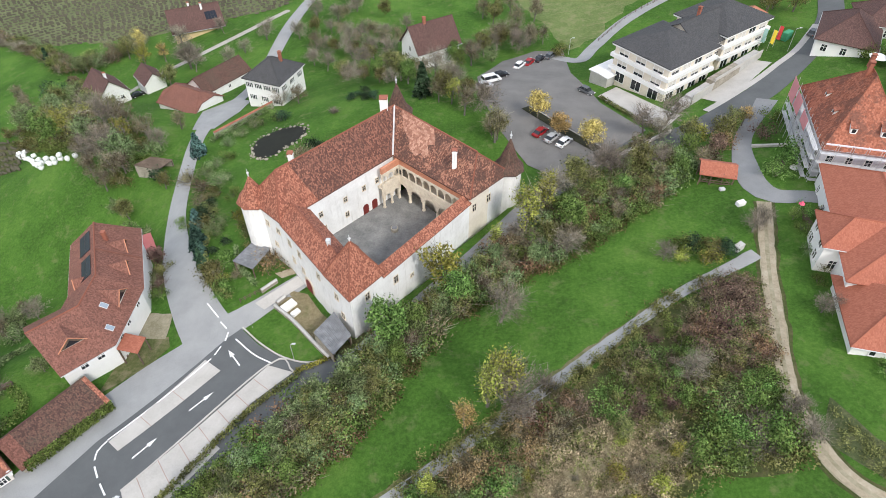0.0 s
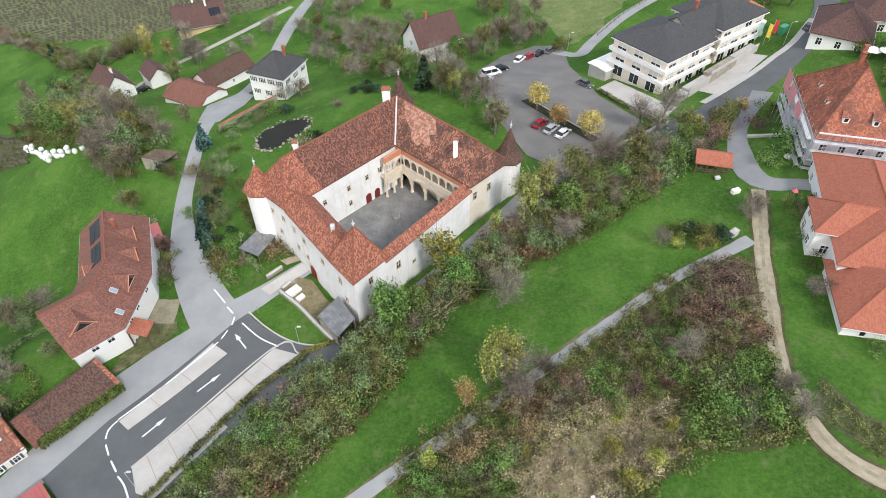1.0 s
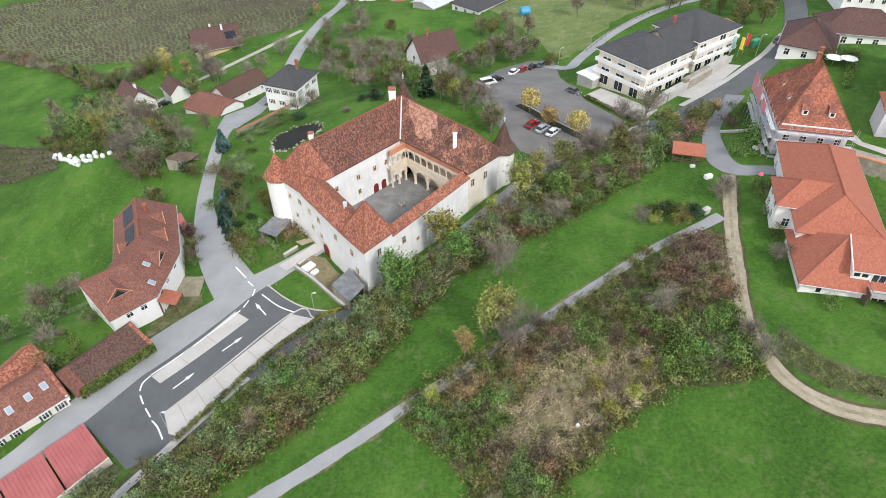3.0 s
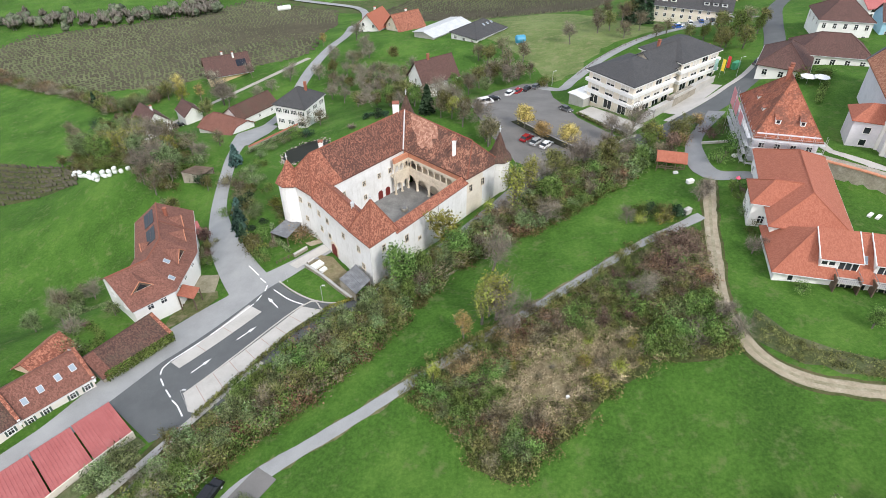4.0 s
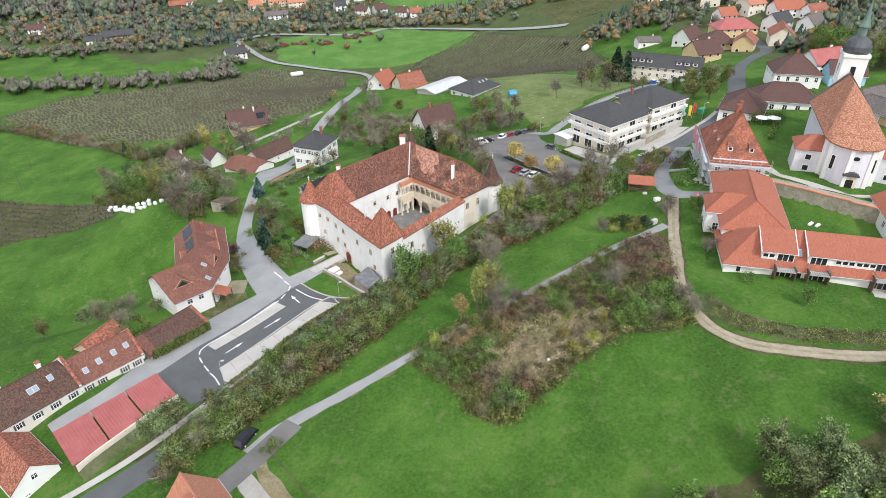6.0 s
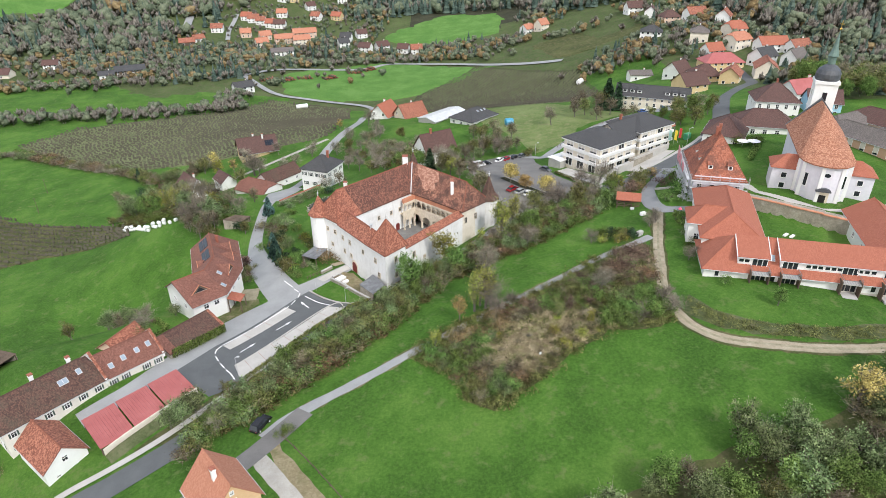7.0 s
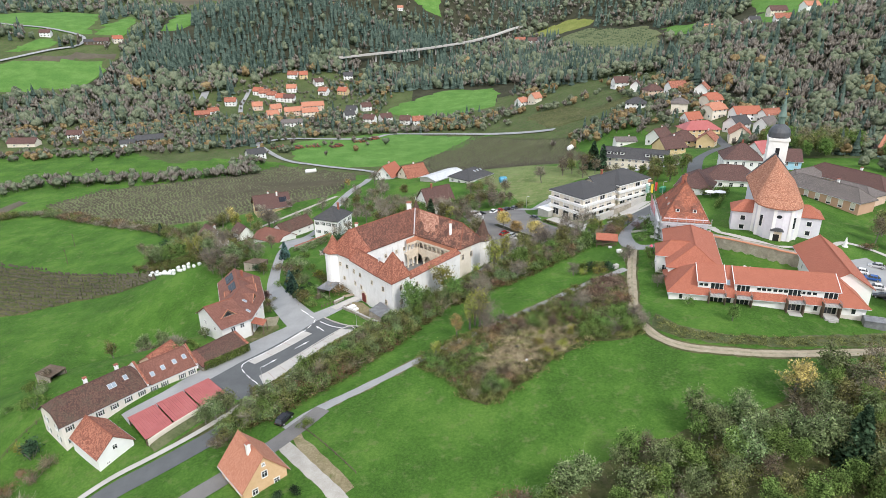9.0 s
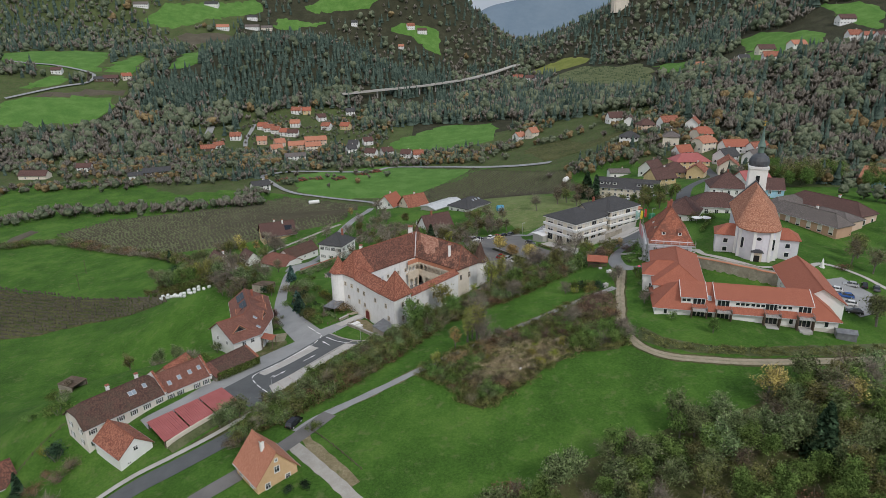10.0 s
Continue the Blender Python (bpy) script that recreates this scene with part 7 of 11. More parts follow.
# thicket in the meadow
THICKET = [(1, 42), (8, 46), (18, 52), (25, 56), (38, 67.6), (48.5, 70), (48.5, 62), (46.6, 49), (46.5, 42), (44, 38), (34, 38), (26, 33), (17, 25), (9, 19), (4, 22), (1, 29), (-5, 33), (-5, 36.5)]
CLEARING = [(8, 34), (12, 40), (20, 43.5), (30, 43.5), (33, 40), (25, 34), (16, 28), (10, 28)]
T1 = [(18, 47), (25.8, 54.2), (38.6, 65.0), (48, 69.0), (48, 61), (46, 49), (33, 44.5), (24, 44.5)]
T2 = [(-4.5, 33.5), (-3.2, 35.8), (2.6, 39.6), (9.6, 44.4), (18.6, 50.4), (18, 44.5), (11, 40), (7, 34), (9, 27.5), (16, 27), (9, 19.5), (4, 22), (1, 29)]
scatter(T1, 92, ["bush_wine", "bush_green", "bush_green", "bush_olive", "bush_green", "bush_olive", "bush_green", "bush_brown"], R, 1.4, "bushes of the meadow thicket", hs=(1.3, 2.7))
scatter(T2, 80, ["bush_green", "bush_olive", "bush_brown", "bush_green", "bush_grey", "bush_green", "bush_russet"], R, 1.4, "bushes of the meadow thicket", hs=(1.3, 2.6))
scatter([(33, 38.5), (44, 38.5), (46.5, 42), (46, 50), (36, 46)], 22, ["bush_green", "bush_green", "bush_grey", "bush_twigs"], R, 1.6, "bushes of the meadow thicket", hs=(1.8, 3.2))
scatter([(17, 25.5), (26, 33.4), (33, 38.5), (31, 41), (24, 36), (16, 29)], 18, ["bush_olive", "bush_brown", "bush_yellow", "bush_brown", "bush_twigs"], R, 1.5, "bushes of the meadow thicket", hs=(0.9, 1.8))
for key, x, y, h in (("yellow_a", 6.4, 48.8, 10), ("yellow_a", 9.0, 49.6, 11), ("gold_b", 3.1, 45.4, 6.5), ("yellow_a", 7.8, 51.0, 10.5), ("bare_a", 10.2, 48.0, 8), ("bare_b", 10.8, 46.1, 5.5), ("bare_a", 35.2, 51.5, 6.5), ("yellow_b", -2.3, 36.2, 4.8), ("olive_b", 24, 43, 3.8), ("yellow_b", 30, 39.5, 3.4), ("bush_yellow", 23.0, 32.8, 2), ("bush_wine", 40.2, 56.3, 2.6), ("bush_wine", 45.9, 64.9, 2.4), ("bush_wine", 44.2, 62, 2.6), ("bush_wine", 43.5, 66.5, 2.2),
                     ("bare_b", 46.5, 45, 4.5), ("bare_b", 48, 41, 4.2), ("bush_green", 37, 39.5, 3.0), ("bush_russet", 22, 38, 1.4), ("bush_yellow", 27, 36, 2.0), ("bush_twigs", 15, 51.5, 2.6), ("bush_wine", 42, 60, 2.8),
                     ("bush_green", -30.2, 16.5, 1.7), ("bush_grey", -29.4, 17.6, 1.4)):
    plant(key, x, y, h)
undergrowth("undergrowth", [[(36, 57), (41, 64), (47.5, 68.6), (48, 61), (46.5, 54), (41, 54)]], [34], ["bush_wine", "bush_wine", "bush_brown", "bush_russet"], R, 1.2, (1.8, 3.0), "dark red-brown bramble thicket beside the track")
undergrowth("dry_grass", [CLEARING, [(18, 27), (26, 34), (34, 39.5), (33, 41), (24, 35.5), (17, 29)]], [190, 60], ["tuft", "tuft", "tuft", "tuft_green"], R, 0.5, (0.4, 0.9), "tufts of dry straw-coloured grass in the clearing")
undergrowth("bank_grass", [[(50.3, 40.5), (55.5, 35.2), (64, 32.0), (77, 30.2), (99.7, 32.2), (122, 36.5), (121, 40), (99, 36.0), (77, 33.8), (65, 35), (56, 40), (52.5, 46)]], [260], ["tuft_green"], R, 0.5, (0.3, 0.7), "rough tufts of grass on the bank")
# hedgerow between the west meadow and the vineyard
HEDGEROW = [(-286, 283), (-252, 288), (-203, 263), (-180, 249), (-166, 240), (-150, 226), (-139, 217), (-126, 216), (-112, 224), (-110, 216), (-126, 207), (-140, 211), (-150, 220), (-166, 234), (-180, 243), (-203, 256), (-252, 280), (-286, 276)]
undergrowth("hedgerow", [HEDGEROW], [130], ["bush_brown", "bush_olive", "bush_grey", "bush_green", "bush_brown", "bush_twigs", "bush_russet"], R, 1.6, (2.4, 4.4), "overgrown hedgerow of brown and olive shrubs")
undergrowth("undergrowth", [[(-128, 158), (-110, 142), (-97, 137), (-86, 129), (-80, 120), (-72, 131), (-78, 139), (-96, 147), (-112, 168), (-130, 172), (-142, 172)]], [120], ["bush_brown", "bush_olive", "bush_grey", "bush_green", "bush_green"], R, 1.6, (1.8, 3.6), "tangled shrubs of the west copse")
for key, x, y, h in (("green_a", -118, 158, 11), ("grey_a", -125, 164, 11), ("olive_a", -112, 152, 11), ("yellow_a", -105, 147, 11), ("yellow_a", -99, 143, 11), ("green_b", -108, 146, 10), ("grey_a", -133, 172, 10), ("grey_a", -120, 168, 11), ("brown_a", -93, 140, 10), ("bare_a", -84, 130, 9), ("brown_a", -81, 124, 8), ("olive_a", -74.5, 111.5, 6), ("bare_a", -83.5, 191, 10), ("bare_a", -81, 188, 8), ("olive_a", -113, 210, 8), ("gold_b", -109, 214, 9), ("brown_a", -120, 212, 8), ("grey_a", -127, 205, 7), ("wine", -128, 196, 5), ("green_b", -131, 189, 6), ("shrub_dark", -138, 195, 5), ("grey_b", -67, 61, 3.5), ("bare_b", -92, 91, 6), ("brown_b", -96, 93, 5), ("bush_green", -53.5, 78.5, 2.0), ("bush_grey", -57, 84, 2), ("bush_wine", -55, 82, 1.6), ("bush_olive", -55.5, 86, 2), ("brown_a", 11.5, 116.5, 8)):
    plant(key, x, y, h)
# the wood at the meadow's south-east
SEWOOD = [(2, -14), (22, -2), (38, 4), (44, 7), (58, 11), (69, 14), (75, 20), (88, 23.5), (96, 22), (110, 10), (95, -14), (70, -30), (40, -40), (8, -36)]
undergrowth("wood", [[(8, -12), (24, -5), (40, 1), (58, 7.5), (70, 10), (78, 16), (96, 18), (106, 8), (95, -14), (70, -30), (40, -40), (10, -34)]], [120], ["grey_a", "green_a", "olive_a", "grey_b", "green_b", "green_a", "brown_a", "grey_a", "green_b"], R, 3.0, (5.5, 8.5), "dense mixed grey-green autumn wood")
scatter(SEWOOD, 48, ["grey_a", "green_a", "olive_a", "grey_b", "green_b", "grey_b", "brown_a", "bare_a", "grey_b", "grey_a"], R, 2.9, "trees of the south-east wood", hs=(5.5, 8.5))
for key, x, y, h in (("gold_b", 70, 13, 9), ("gold_b", 72.5, 15, 8), ("big_pine", 72, -4, 12.5), ("gold_b", 86, 10, 8), ("brown_a", 82, 8, 9), ("brown_a", 84, 14, 8), ("bare_a", 92, 16, 8), ("brown_a", 90, 20, 8)):
    plant(key, x, y, h)
# west: the copse by the bales and the slope below the lane
for key, x, y, h in (("brown_a", -136, 179, 9), ("grey_a", -122, 171, 9), ("brown_a", -131, 170, 9), ("yellow_a", -95, 144, 10), ("olive_a", -101, 150, 9), ("bare_a", -88, 143, 9), ("yellow_b", -82, 137, 7), ("brown_a", -76, 136, 8),
                     ("olive_b", -107, 158, 8), ("grey_b", -113, 162, 8), ("brown_b", -88, 126, 7), ("brown_a", -83, 121, 7), ("bare_b", -91, 131, 7), ("olive_b", -74, 111, 5), ("grey_b", -77, 113, 5), ("olive_a", -86, 178, 8), ("bare_a", -84, 192, 9),
                     ("yellow_b", -103, 200, 9), ("gold_b", -96, 201, 7), ("grey_a", -130, 207, 7), ("spruce", -151, 222, 7), ("brown_b", -69, 141, 6), ("bare_b", -72, 133, 6), ("brown_b", -80, 150, 7), ("olive_b", -118, 185, 8), ("grey_a", -116, 176, 10), ("olive_a", -124, 178, 10), ("green_a", -128, 184, 10), ("brown_a", -110, 169, 9), ("olive_a", -103, 160, 10), ("grey_a", -98, 153, 10), ("bare_a", -94, 150, 10), ("olive_a", -90, 148, 9), ("brown_a", -84, 143, 9), ("grey_b", -80, 129, 8), ("brown_a", -86, 133, 9), ("brown_b", -79, 125, 7), ("grey_a", -92, 138, 9), ("wine", -113, 180, 5), ("wine", -58.0, 89.5, 4.5),
                     ("brown_b", -144, 190, 6), ("brown_b", -150, 197, 6), ("bush_brown", -60, 117, 3), ("bare_b", -93, 212, 7), ("bare_a", -78, 214, 6), ("bush_grey", -70, 49, 3.5), ("grey_b", -84, 60, 5), ("grey_b", -80, 63, 5), ("bush_twigs", -73, 56, 3),
                     ("olive_b", -89, 53, 5), ("bush_green", -97, 31, 3), ("bush_russet", -91, 9, 2.6), ("bush_twigs", -86, 5, 3), ("bush_green", -84, 1, 3), ("shrub_dark", -92, 3, 2.4), ("shrub_dark", -96, 9, 2.2)):
    plant(key, x, y, h)
# castle garden
for key, x, y, h in (("blue_spruce", -60.5, 128, 6.5), ("blue_spruce", -51.5, 98, 5), ("blue_spruce", -49, 91, 6), ("blue_spruce", -47.5, 87.5, 5), ("spruce", -46.5, 84.5, 5), ("bush_brown", -55, 112, 3), ("bush_brown", -53, 106, 2.8), ("bush_grey", -51, 113, 3), ("bush_olive", -50.5, 102, 2.5),
                     ("bush_green", -46, 106, 2.2), ("bush_yellow", -42.5, 97.5, 2.6), ("bush_yellow", -41, 95.5, 2.2), ("bush_olive", -39, 92, 2.4), ("bush_grey", -56, 118, 2.6), ("bush_grey", -54, 121, 2.4), ("bush_green", -52, 124, 2), ("bush_russet", -32.3, 83.2, 3.0), ("bush_brown", -38.8, 80.6, 1.6), ("bush_yellow", -41, 79, 1.8),
                     ("bush_brown", -43, 80.5, 2), ("bush_olive", -37, 87, 2), ("bush_green", -44.5, 142, 3), ("shrub_dark", -42, 139, 2.6), ("brown_b", -39, 149, 6), ("bare_b", -44, 150, 5), ("spruce", -5, 137, 9), ("brown_a", -1, 133, 7), ("yellow_b", 2, 132, 7), ("brown_a", 5, 127, 8), ("bare_a", 2, 139, 8),
                     ("olive_b", 11, 119, 6.5), ("olive_a", 12, 117.5, 7), ("green_a", -17, 152, 7), ("olive_a", -11, 150, 8), ("green_b", -22, 160, 6), ("olive_b", -29, 165, 6), ("shrub_dark", -20, 139, 1.8), ("shrub_dark", -17, 138, 1.8), ("shrub_dark", -23, 142, 1.8), ("shrub_dark", -19.5, 144, 1.8),
                     ("bush_twigs", -27, 135, 2), ("bush_grey", -51, 134, 2.4), ("bush_grey", -48.5, 138, 2.4), ("bush_grey", -53.5, 130, 2.2), ("bush_green", -56, 100, 2), ("olive_b", -66, 117, 5), ("shrub_dark", -68, 120, 3)):
    plant(key, x, y, h)
# orchard to the north
for x, y in ((-48, 200), (-41, 191), (-37, 201), (-30, 191), (-36, 210), (-25, 198), (-19, 193), (-16, 176), (-21, 178), (-12, 196), (-24, 169), (-35, 174), (-28, 181), (-40, 180), (-44, 214), (-30, 215), (-66, 196), (-70, 190), (-60, 203), (-33, 224)):
    plant(R.choice(["bare_b", "bare_b", "brown_b", "bare_a"]), x, y, R.uniform(5.0, 7.2), "orchard trees")
for key, x, y, h in (("brown_a", 8, 163, 8), ("olive_a", 12, 172, 8), ("brown_a", 16, 176, 9), ("brown_a", 21, 179, 8), ("brown_b", 26, 178, 7), ("green_b", 4, 158, 7), ("bare_a", -2, 152, 8), ("olive_a", -14, 158, 8), ("green_b", -9, 146, 7), ("olive_b", -8, 153, 6), ("green_a", 3, 166, 7), ("brown_a", 30, 178, 6),
                     ("bare_a", -4, 178, 7), ("brown_a", -18, 185, 7), ("olive_a", -22, 172, 7), ("gold_b", -52, 238, 6), ("bare_a", -38, 240, 8)):
    plant(key, x, y, h)
# car park and the office forecourt
for x, y, h in ((22, 126, 7.0), (26, 119, 5.4), (32, 113, 7.0)):
    plant("gold_a", x, y, h, "car park trees")
for key, x, y, h in (("bare_a", 44, 116, 7.5), ("bare_a", 49.5, 120, 8), ("bare_b", 47, 114, 6), ("yellow_b", 53.5, 109.5, 6), ("olive_a", 51, 111, 7), ("green_b", 50, 106, 6), ("olive_b", 58.5, 112.0, 6), ("gold_b", 65.2, 117.0, 5.0), ("olive_b", 63.0, 116.6, 5), ("bush_olive", 61.2, 114.5, 3), ("bush_russet", 58, 110, 3), ("wine", 56, 106.5, 4.5), ("bush_brown", 54, 104, 3),
                     ("brown_a", 40, 106, 7), ("bare_a", 33, 101, 7), ("bush_green", 69.2, 100.4, 4.2), ("bush_wine", 67.2, 111.2, 2.4), ("bush_green", 63.3, 95.4, 2.6), ("bush_green", 65, 98, 2), ("bush_green", 71.8, 118.0, 2.6), ("bare_b", 38, 76, 4), ("bush_green", 42, 77.5, 3), ("shrub_dark", 43.5, 79, 2.6), ("bush_yellow", 44.5, 74.5, 2.2),
                     ("bush_olive", 46, 76.5, 2.6), ("shrub_dark", 48, 77, 2.6), ("bare_b", 56, 82, 4.5), ("bare_b", 54, 80.5, 4), ("bush_yellow", 41, 75.5, 2.0), ("green_b", 69.5, 41.5, 4.5), ("bare_b", 58, 62, 4)):
    plant(key, x, y, h)
# garden of the terrace, the church lawn and the slope beyond the office
for key, x, y, h in (("bush_green", 62, 50.5, 1.8), ("bush_green", 64, 84, 2), ("bush_olive", 66, 82.5, 1.8), ("bush_green", 62, 80, 1.6), ("bush_grey", 61, 75, 1.6), ("bush_green", 60, 68, 1.4), ("bush_russet", 130, 86, 2.4), ("brown_a", 137, 93, 9), ("olive_a", 143, 99, 9), ("brown_a", 140, 86, 9), ("olive_a", 119, 52, 8), ("grey_a", 117, 49, 9),
                     ("olive_a", 92, 175, 9), ("green_b", 96, 180, 8), ("olive_b", 100, 176, 8), ("green_a", 104, 190, 9), ("olive_a", 98, 192, 9), ("brown_a", 110, 198, 8), ("bush_green", 102, 138, 3), ("bush_green", 105, 136, 3), ("bush_green", 107, 139, 3), ("brown_a", 66, 230, 10), ("brown_a", 72, 226, 9), ("brown_b", 62, 226, 8), ("olive_a", 76, 232, 10), ("spruce", 84, 232, 14), ("spruce", 81, 240, 15), ("spruce", 87, 243, 13),
                     ("bare_a", 48, 205, 8), ("brown_b", 84, 206, 6), ("brown_b", 79, 202, 6), ("bare_a", 170, 120, 8), ("brown_a", 165, 105, 10), ("olive_a", 160, 90, 10), ("green_a", 152, 80, 10)):
    plant(key, x, y, h)
# trees of the village side and the yards beyond the car park
for key, x, y, h in (("brown_a", 60, 214, 8), ("olive_a", 65, 216, 8), ("brown_b", 68, 205, 7), ("brown_a", 76, 214, 8), ("green_a", 101, 199, 7), ("green_b", 107, 200, 7), ("green_a", 110, 189, 7), ("olive_a", 115, 196, 7), ("green_b", 104, 206, 6), ("brown_a", 22, 201, 8), ("olive_a", 16, 195, 8), ("brown_a", 23, 189, 8),
                     ("brown_a", 29, 194, 8), ("brown_b", 13, 200, 7), ("bush_olive", 33, 168, 2.5), ("bush_green", 35, 172, 2.5), ("green_b", 96, 186, 7), ("green_a", 92, 190, 7), ("olive_b", 88, 194, 6), ("big_pine", 79, 232, 15), ("shrub_dark", -90.1, 17.2, 3.4), ("bush_yellow", -93.2, 19.2, 2.2), ("spruce", -95.5, 10.5, 6), ("bush_russet", -91, 13.5, 1.4), ("bush_wine", -86.5, 11.5, 2.4), ("bush_brown", -85, 14.5, 2.2),
                     ("bush_green", -102, 39.5, 2.6), ("bush_grey", -98, 36, 2.4), ("brown_b", -100, 42, 4), ("bush_green", -106, 33, 2.2), ("bush_green", -44, 9.5, 1.2), ("bush_brown", -47, 12.6, 2.4), ("bush_olive", -45.6, 14.4, 2.6), ("shrub_dark", -30.5, -3.2, 1.6), ("shrub_dark", -28, -2.2, 1.6)):
    plant(key, x, y, h)
undergrowth("wood", [[(160, 186), (178, 186), (198, 198), (206, 216), (240, 262), (205, 295), (168, 238)], [(182, 172), (200, 172), (214, 188), (206, 198)]], [88, 4], ["olive_a", "green_a", "brown_a", "green_a", "brown_a", "green_b"], R, 4.2, (8, 13), "mixed autumn trees on the slope behind the village")
undergrowth("wood", [[(-40, 175), (-12, 180), (-10, 205), (-35, 215), (-45, 200)], [(-30, 141), (-8, 143), (0, 152), (-12, 159), (-30, 157)], [(6, 158), (14, 160), (30, 180), (20, 186), (8, 178)], [(-2, 128), (8, 122), (12, 130), (2, 140)]], [16, 9, 9, 5],
            ["bare_a", "brown_a", "olive_a", "grey_a", "bare_b", "brown_b"], R, 3.4, (5, 8), "tangled half-bare orchard trees")


def fringe(name, pts, n, kinds, reach, hs, label):
    """Low growth along a line, where one kind of ground turns into another."""
    line = smooth_line(pts, 1.0)
    polys = []
    for _ in range(n):
        c = R.choice(line)
        x, y = c.x + R.gauss(0, reach), c.y + R.gauss(0, reach)
        polys.append([(x - 0.2, y - 0.2), (x + 0.2, y - 0.2), (x + 0.2, y + 0.2), (x - 0.2, y + 0.2)])
    undergrowth(name, polys, [1] * n, kinds, R, 0.01, hs, label)


undergrowth("undergrowth", [[(-52.5, 112), (-46, 97), (-40.5, 82), (-39, 76), (-42, 76), (-46.5, 86), (-51.5, 100)], [(-75, 109), (-66, 103), (-62, 94.5), (-64.5, 92.5)], [(-37, 117.5), (-27, 122.5), (-24, 117), (-32, 113.5)]], [15, 7, 7],
            ["bush_green", "bush_olive", "bush_grey", "shrub_dark", "bush_brown"], R, 1.6, (1.4, 3.4), "garden shrubs below the castle and by the farmhouse")
fringe("rough_grass", THICKET + [THICKET[0]], 380, ["tuft_green"], 0.7, (0.4, 1.0), "long grass round the edge of the thicket")
fringe("rough_grass", CLEARING + [CLEARING[0]], 200, ["tuft", "tuft_green", "tuft"], 0.9, (0.4, 1.1), "long dry grass round the clearing")
fringe("rough_grass", [(-47, 15.5), (-36, 23.5), (-27.5, 31.5), (-17, 40.5), (-9, 50.5), (-0.5, 64.5), (8, 71.5), (15, 76), (28, 82.5), (43, 94)], 260, ["tuft_green"], 0.6, (0.4, 1.0), "long grass along the foot of the tree belt")
scatter(CLEARING, 12, ["bush_olive", "bush_brown", "bush_yellow", "bush_twigs"], R, 2.0, "bushes of the meadow thicket", hs=(0.8, 1.8))
for key, x, y, h in (("brown_b", -97, 86, 8), ("bare_b", -99.5, 88, 7), ("grey_b", -95, 88.5, 6), ("bush_grey", -93, 84, 3), ("green_b", 61.5, 82.5, 3), ("bush_green", 63, 78.5, 2), ("bush_olive", 61.8, 71, 1.8)):
    plant(key, x, y, h)

# ---- fields on the far slopes ----
M_KNOLL = grass("yellow_grass", (0.150, 0.190, 0.045), (0.210, 0.245, 0.060), (0.270, 0.290, 0.085), (0.240, 0.220, 0.090), 0.5)
FAR_FIELDS = [
    ([(-578, 738), (-534, 776), (-451, 803), (-441, 736), (-450, 696), (-509, 665), (-560, 650)], M_FIELD, "bright green sown field on the hillside"),
    ([(-548, 779), (-454, 838), (-446, 807), (-560, 757)], M_SOIL, "brown ploughed strip"),
    ([(-728, 982), (-575, 1043), (-511, 885), (-546, 863), (-593, 875), (-666, 884)], M_FIELD, "green hillside pasture"),
    ([(-591, 776), (-571, 839), (-543, 856), (-540, 803)], M_FIELD, "green hillside pasture"),
    ([(-519, 875), (-521, 1051), (-480, 968), (-470, 888)], M_FIELD, "green hillside pasture"),
    ([(-432, 924), (-480, 1212), (-454, 1198), (-386, 925)], M_FIELD, "green clearing between woods"),
    ([(-558, 1267), (-471, 1332), (-438, 1320), (-496, 1216), (-508, 1207)], M_SOIL, "grey-brown vineyard plot"),
    ([(-634, 1291), (-608, 1394), (-534, 1443), (-433, 1509), (-406, 1462), (-511, 1361), (-563, 1280)], M_FIELD, "green upland pasture"),
    ([(-386, 1453), (-250, 1456), (-288, 1430), (-389, 1382)], M_FIELD, "green upland pasture"),
    ([(-365, 1480), (-261, 1546), (-170, 1552), (-142, 1512), (-253, 1478), (-322, 1478)], M_FIELD, "green upland pasture"),
    ([(-147, 1459), (-77, 1482), (5, 1492), (4, 1373), (-76, 1435)], M_FIELD, "green upland pasture"),
    ([(-75, 686), (-44, 736), (1, 777), (72, 763), (69, 655), (14, 639), (-17, 635)], M_FIELD, "green valley meadow below the wood"),
    ([(-412, 468), (-365, 478), (-316, 485), (-226, 419), (-214, 384), (-268, 389), (-315, 392), (-363, 394)], M_MEADOW, "green valley meadow"),
    ([(175, 1240), (258, 1264), (301, 1182), (275, 1161), (201, 1182)], M_KNOLL, "yellowish green grass knoll"),
    ([(197, 1116), (275, 1161), (340, 999), (319, 853), (272, 757), (235, 911)], M_VINEGREEN, "green ground of a sloping vineyard"),
    ([(334, 947), (368, 845), (327, 786), (321, 843)], M_FIELD, "green hillside pasture"),
    ([(426, 841), (458, 773), (475, 709), (430, 655), (359, 626), (380, 730)], M_FIELD, "green hilltop pasture"),
    ([(514, 821), (566, 753), (509, 656), (499, 738)], M_FIELD, "green hilltop pasture"),
    ([(79, 555), (130, 561), (145, 508), (174, 524), (168, 476), (127, 473), (97, 471)], M_ROUGH, "rough green slope"),
    ([(-146, 503), (-52, 578), (48, 508), (-12, 450), (-66, 426), (-132, 439)], M_FIELD, "bright green field in the valley"),
    ([(-300, 300), (-291, 323), (-277, 313), (-286, 280)], M_SOIL, "brown ploughed strip"),
]
for poly, mat, label in FAR_FIELDS:
    drape("field", poly, mat, 0.5 if max(p[1] for p in poly) < 620 else 1.2, label, "field", 16.0 if max(p[1] for p in poly) < 620 else 26.0, ragged=4.0)
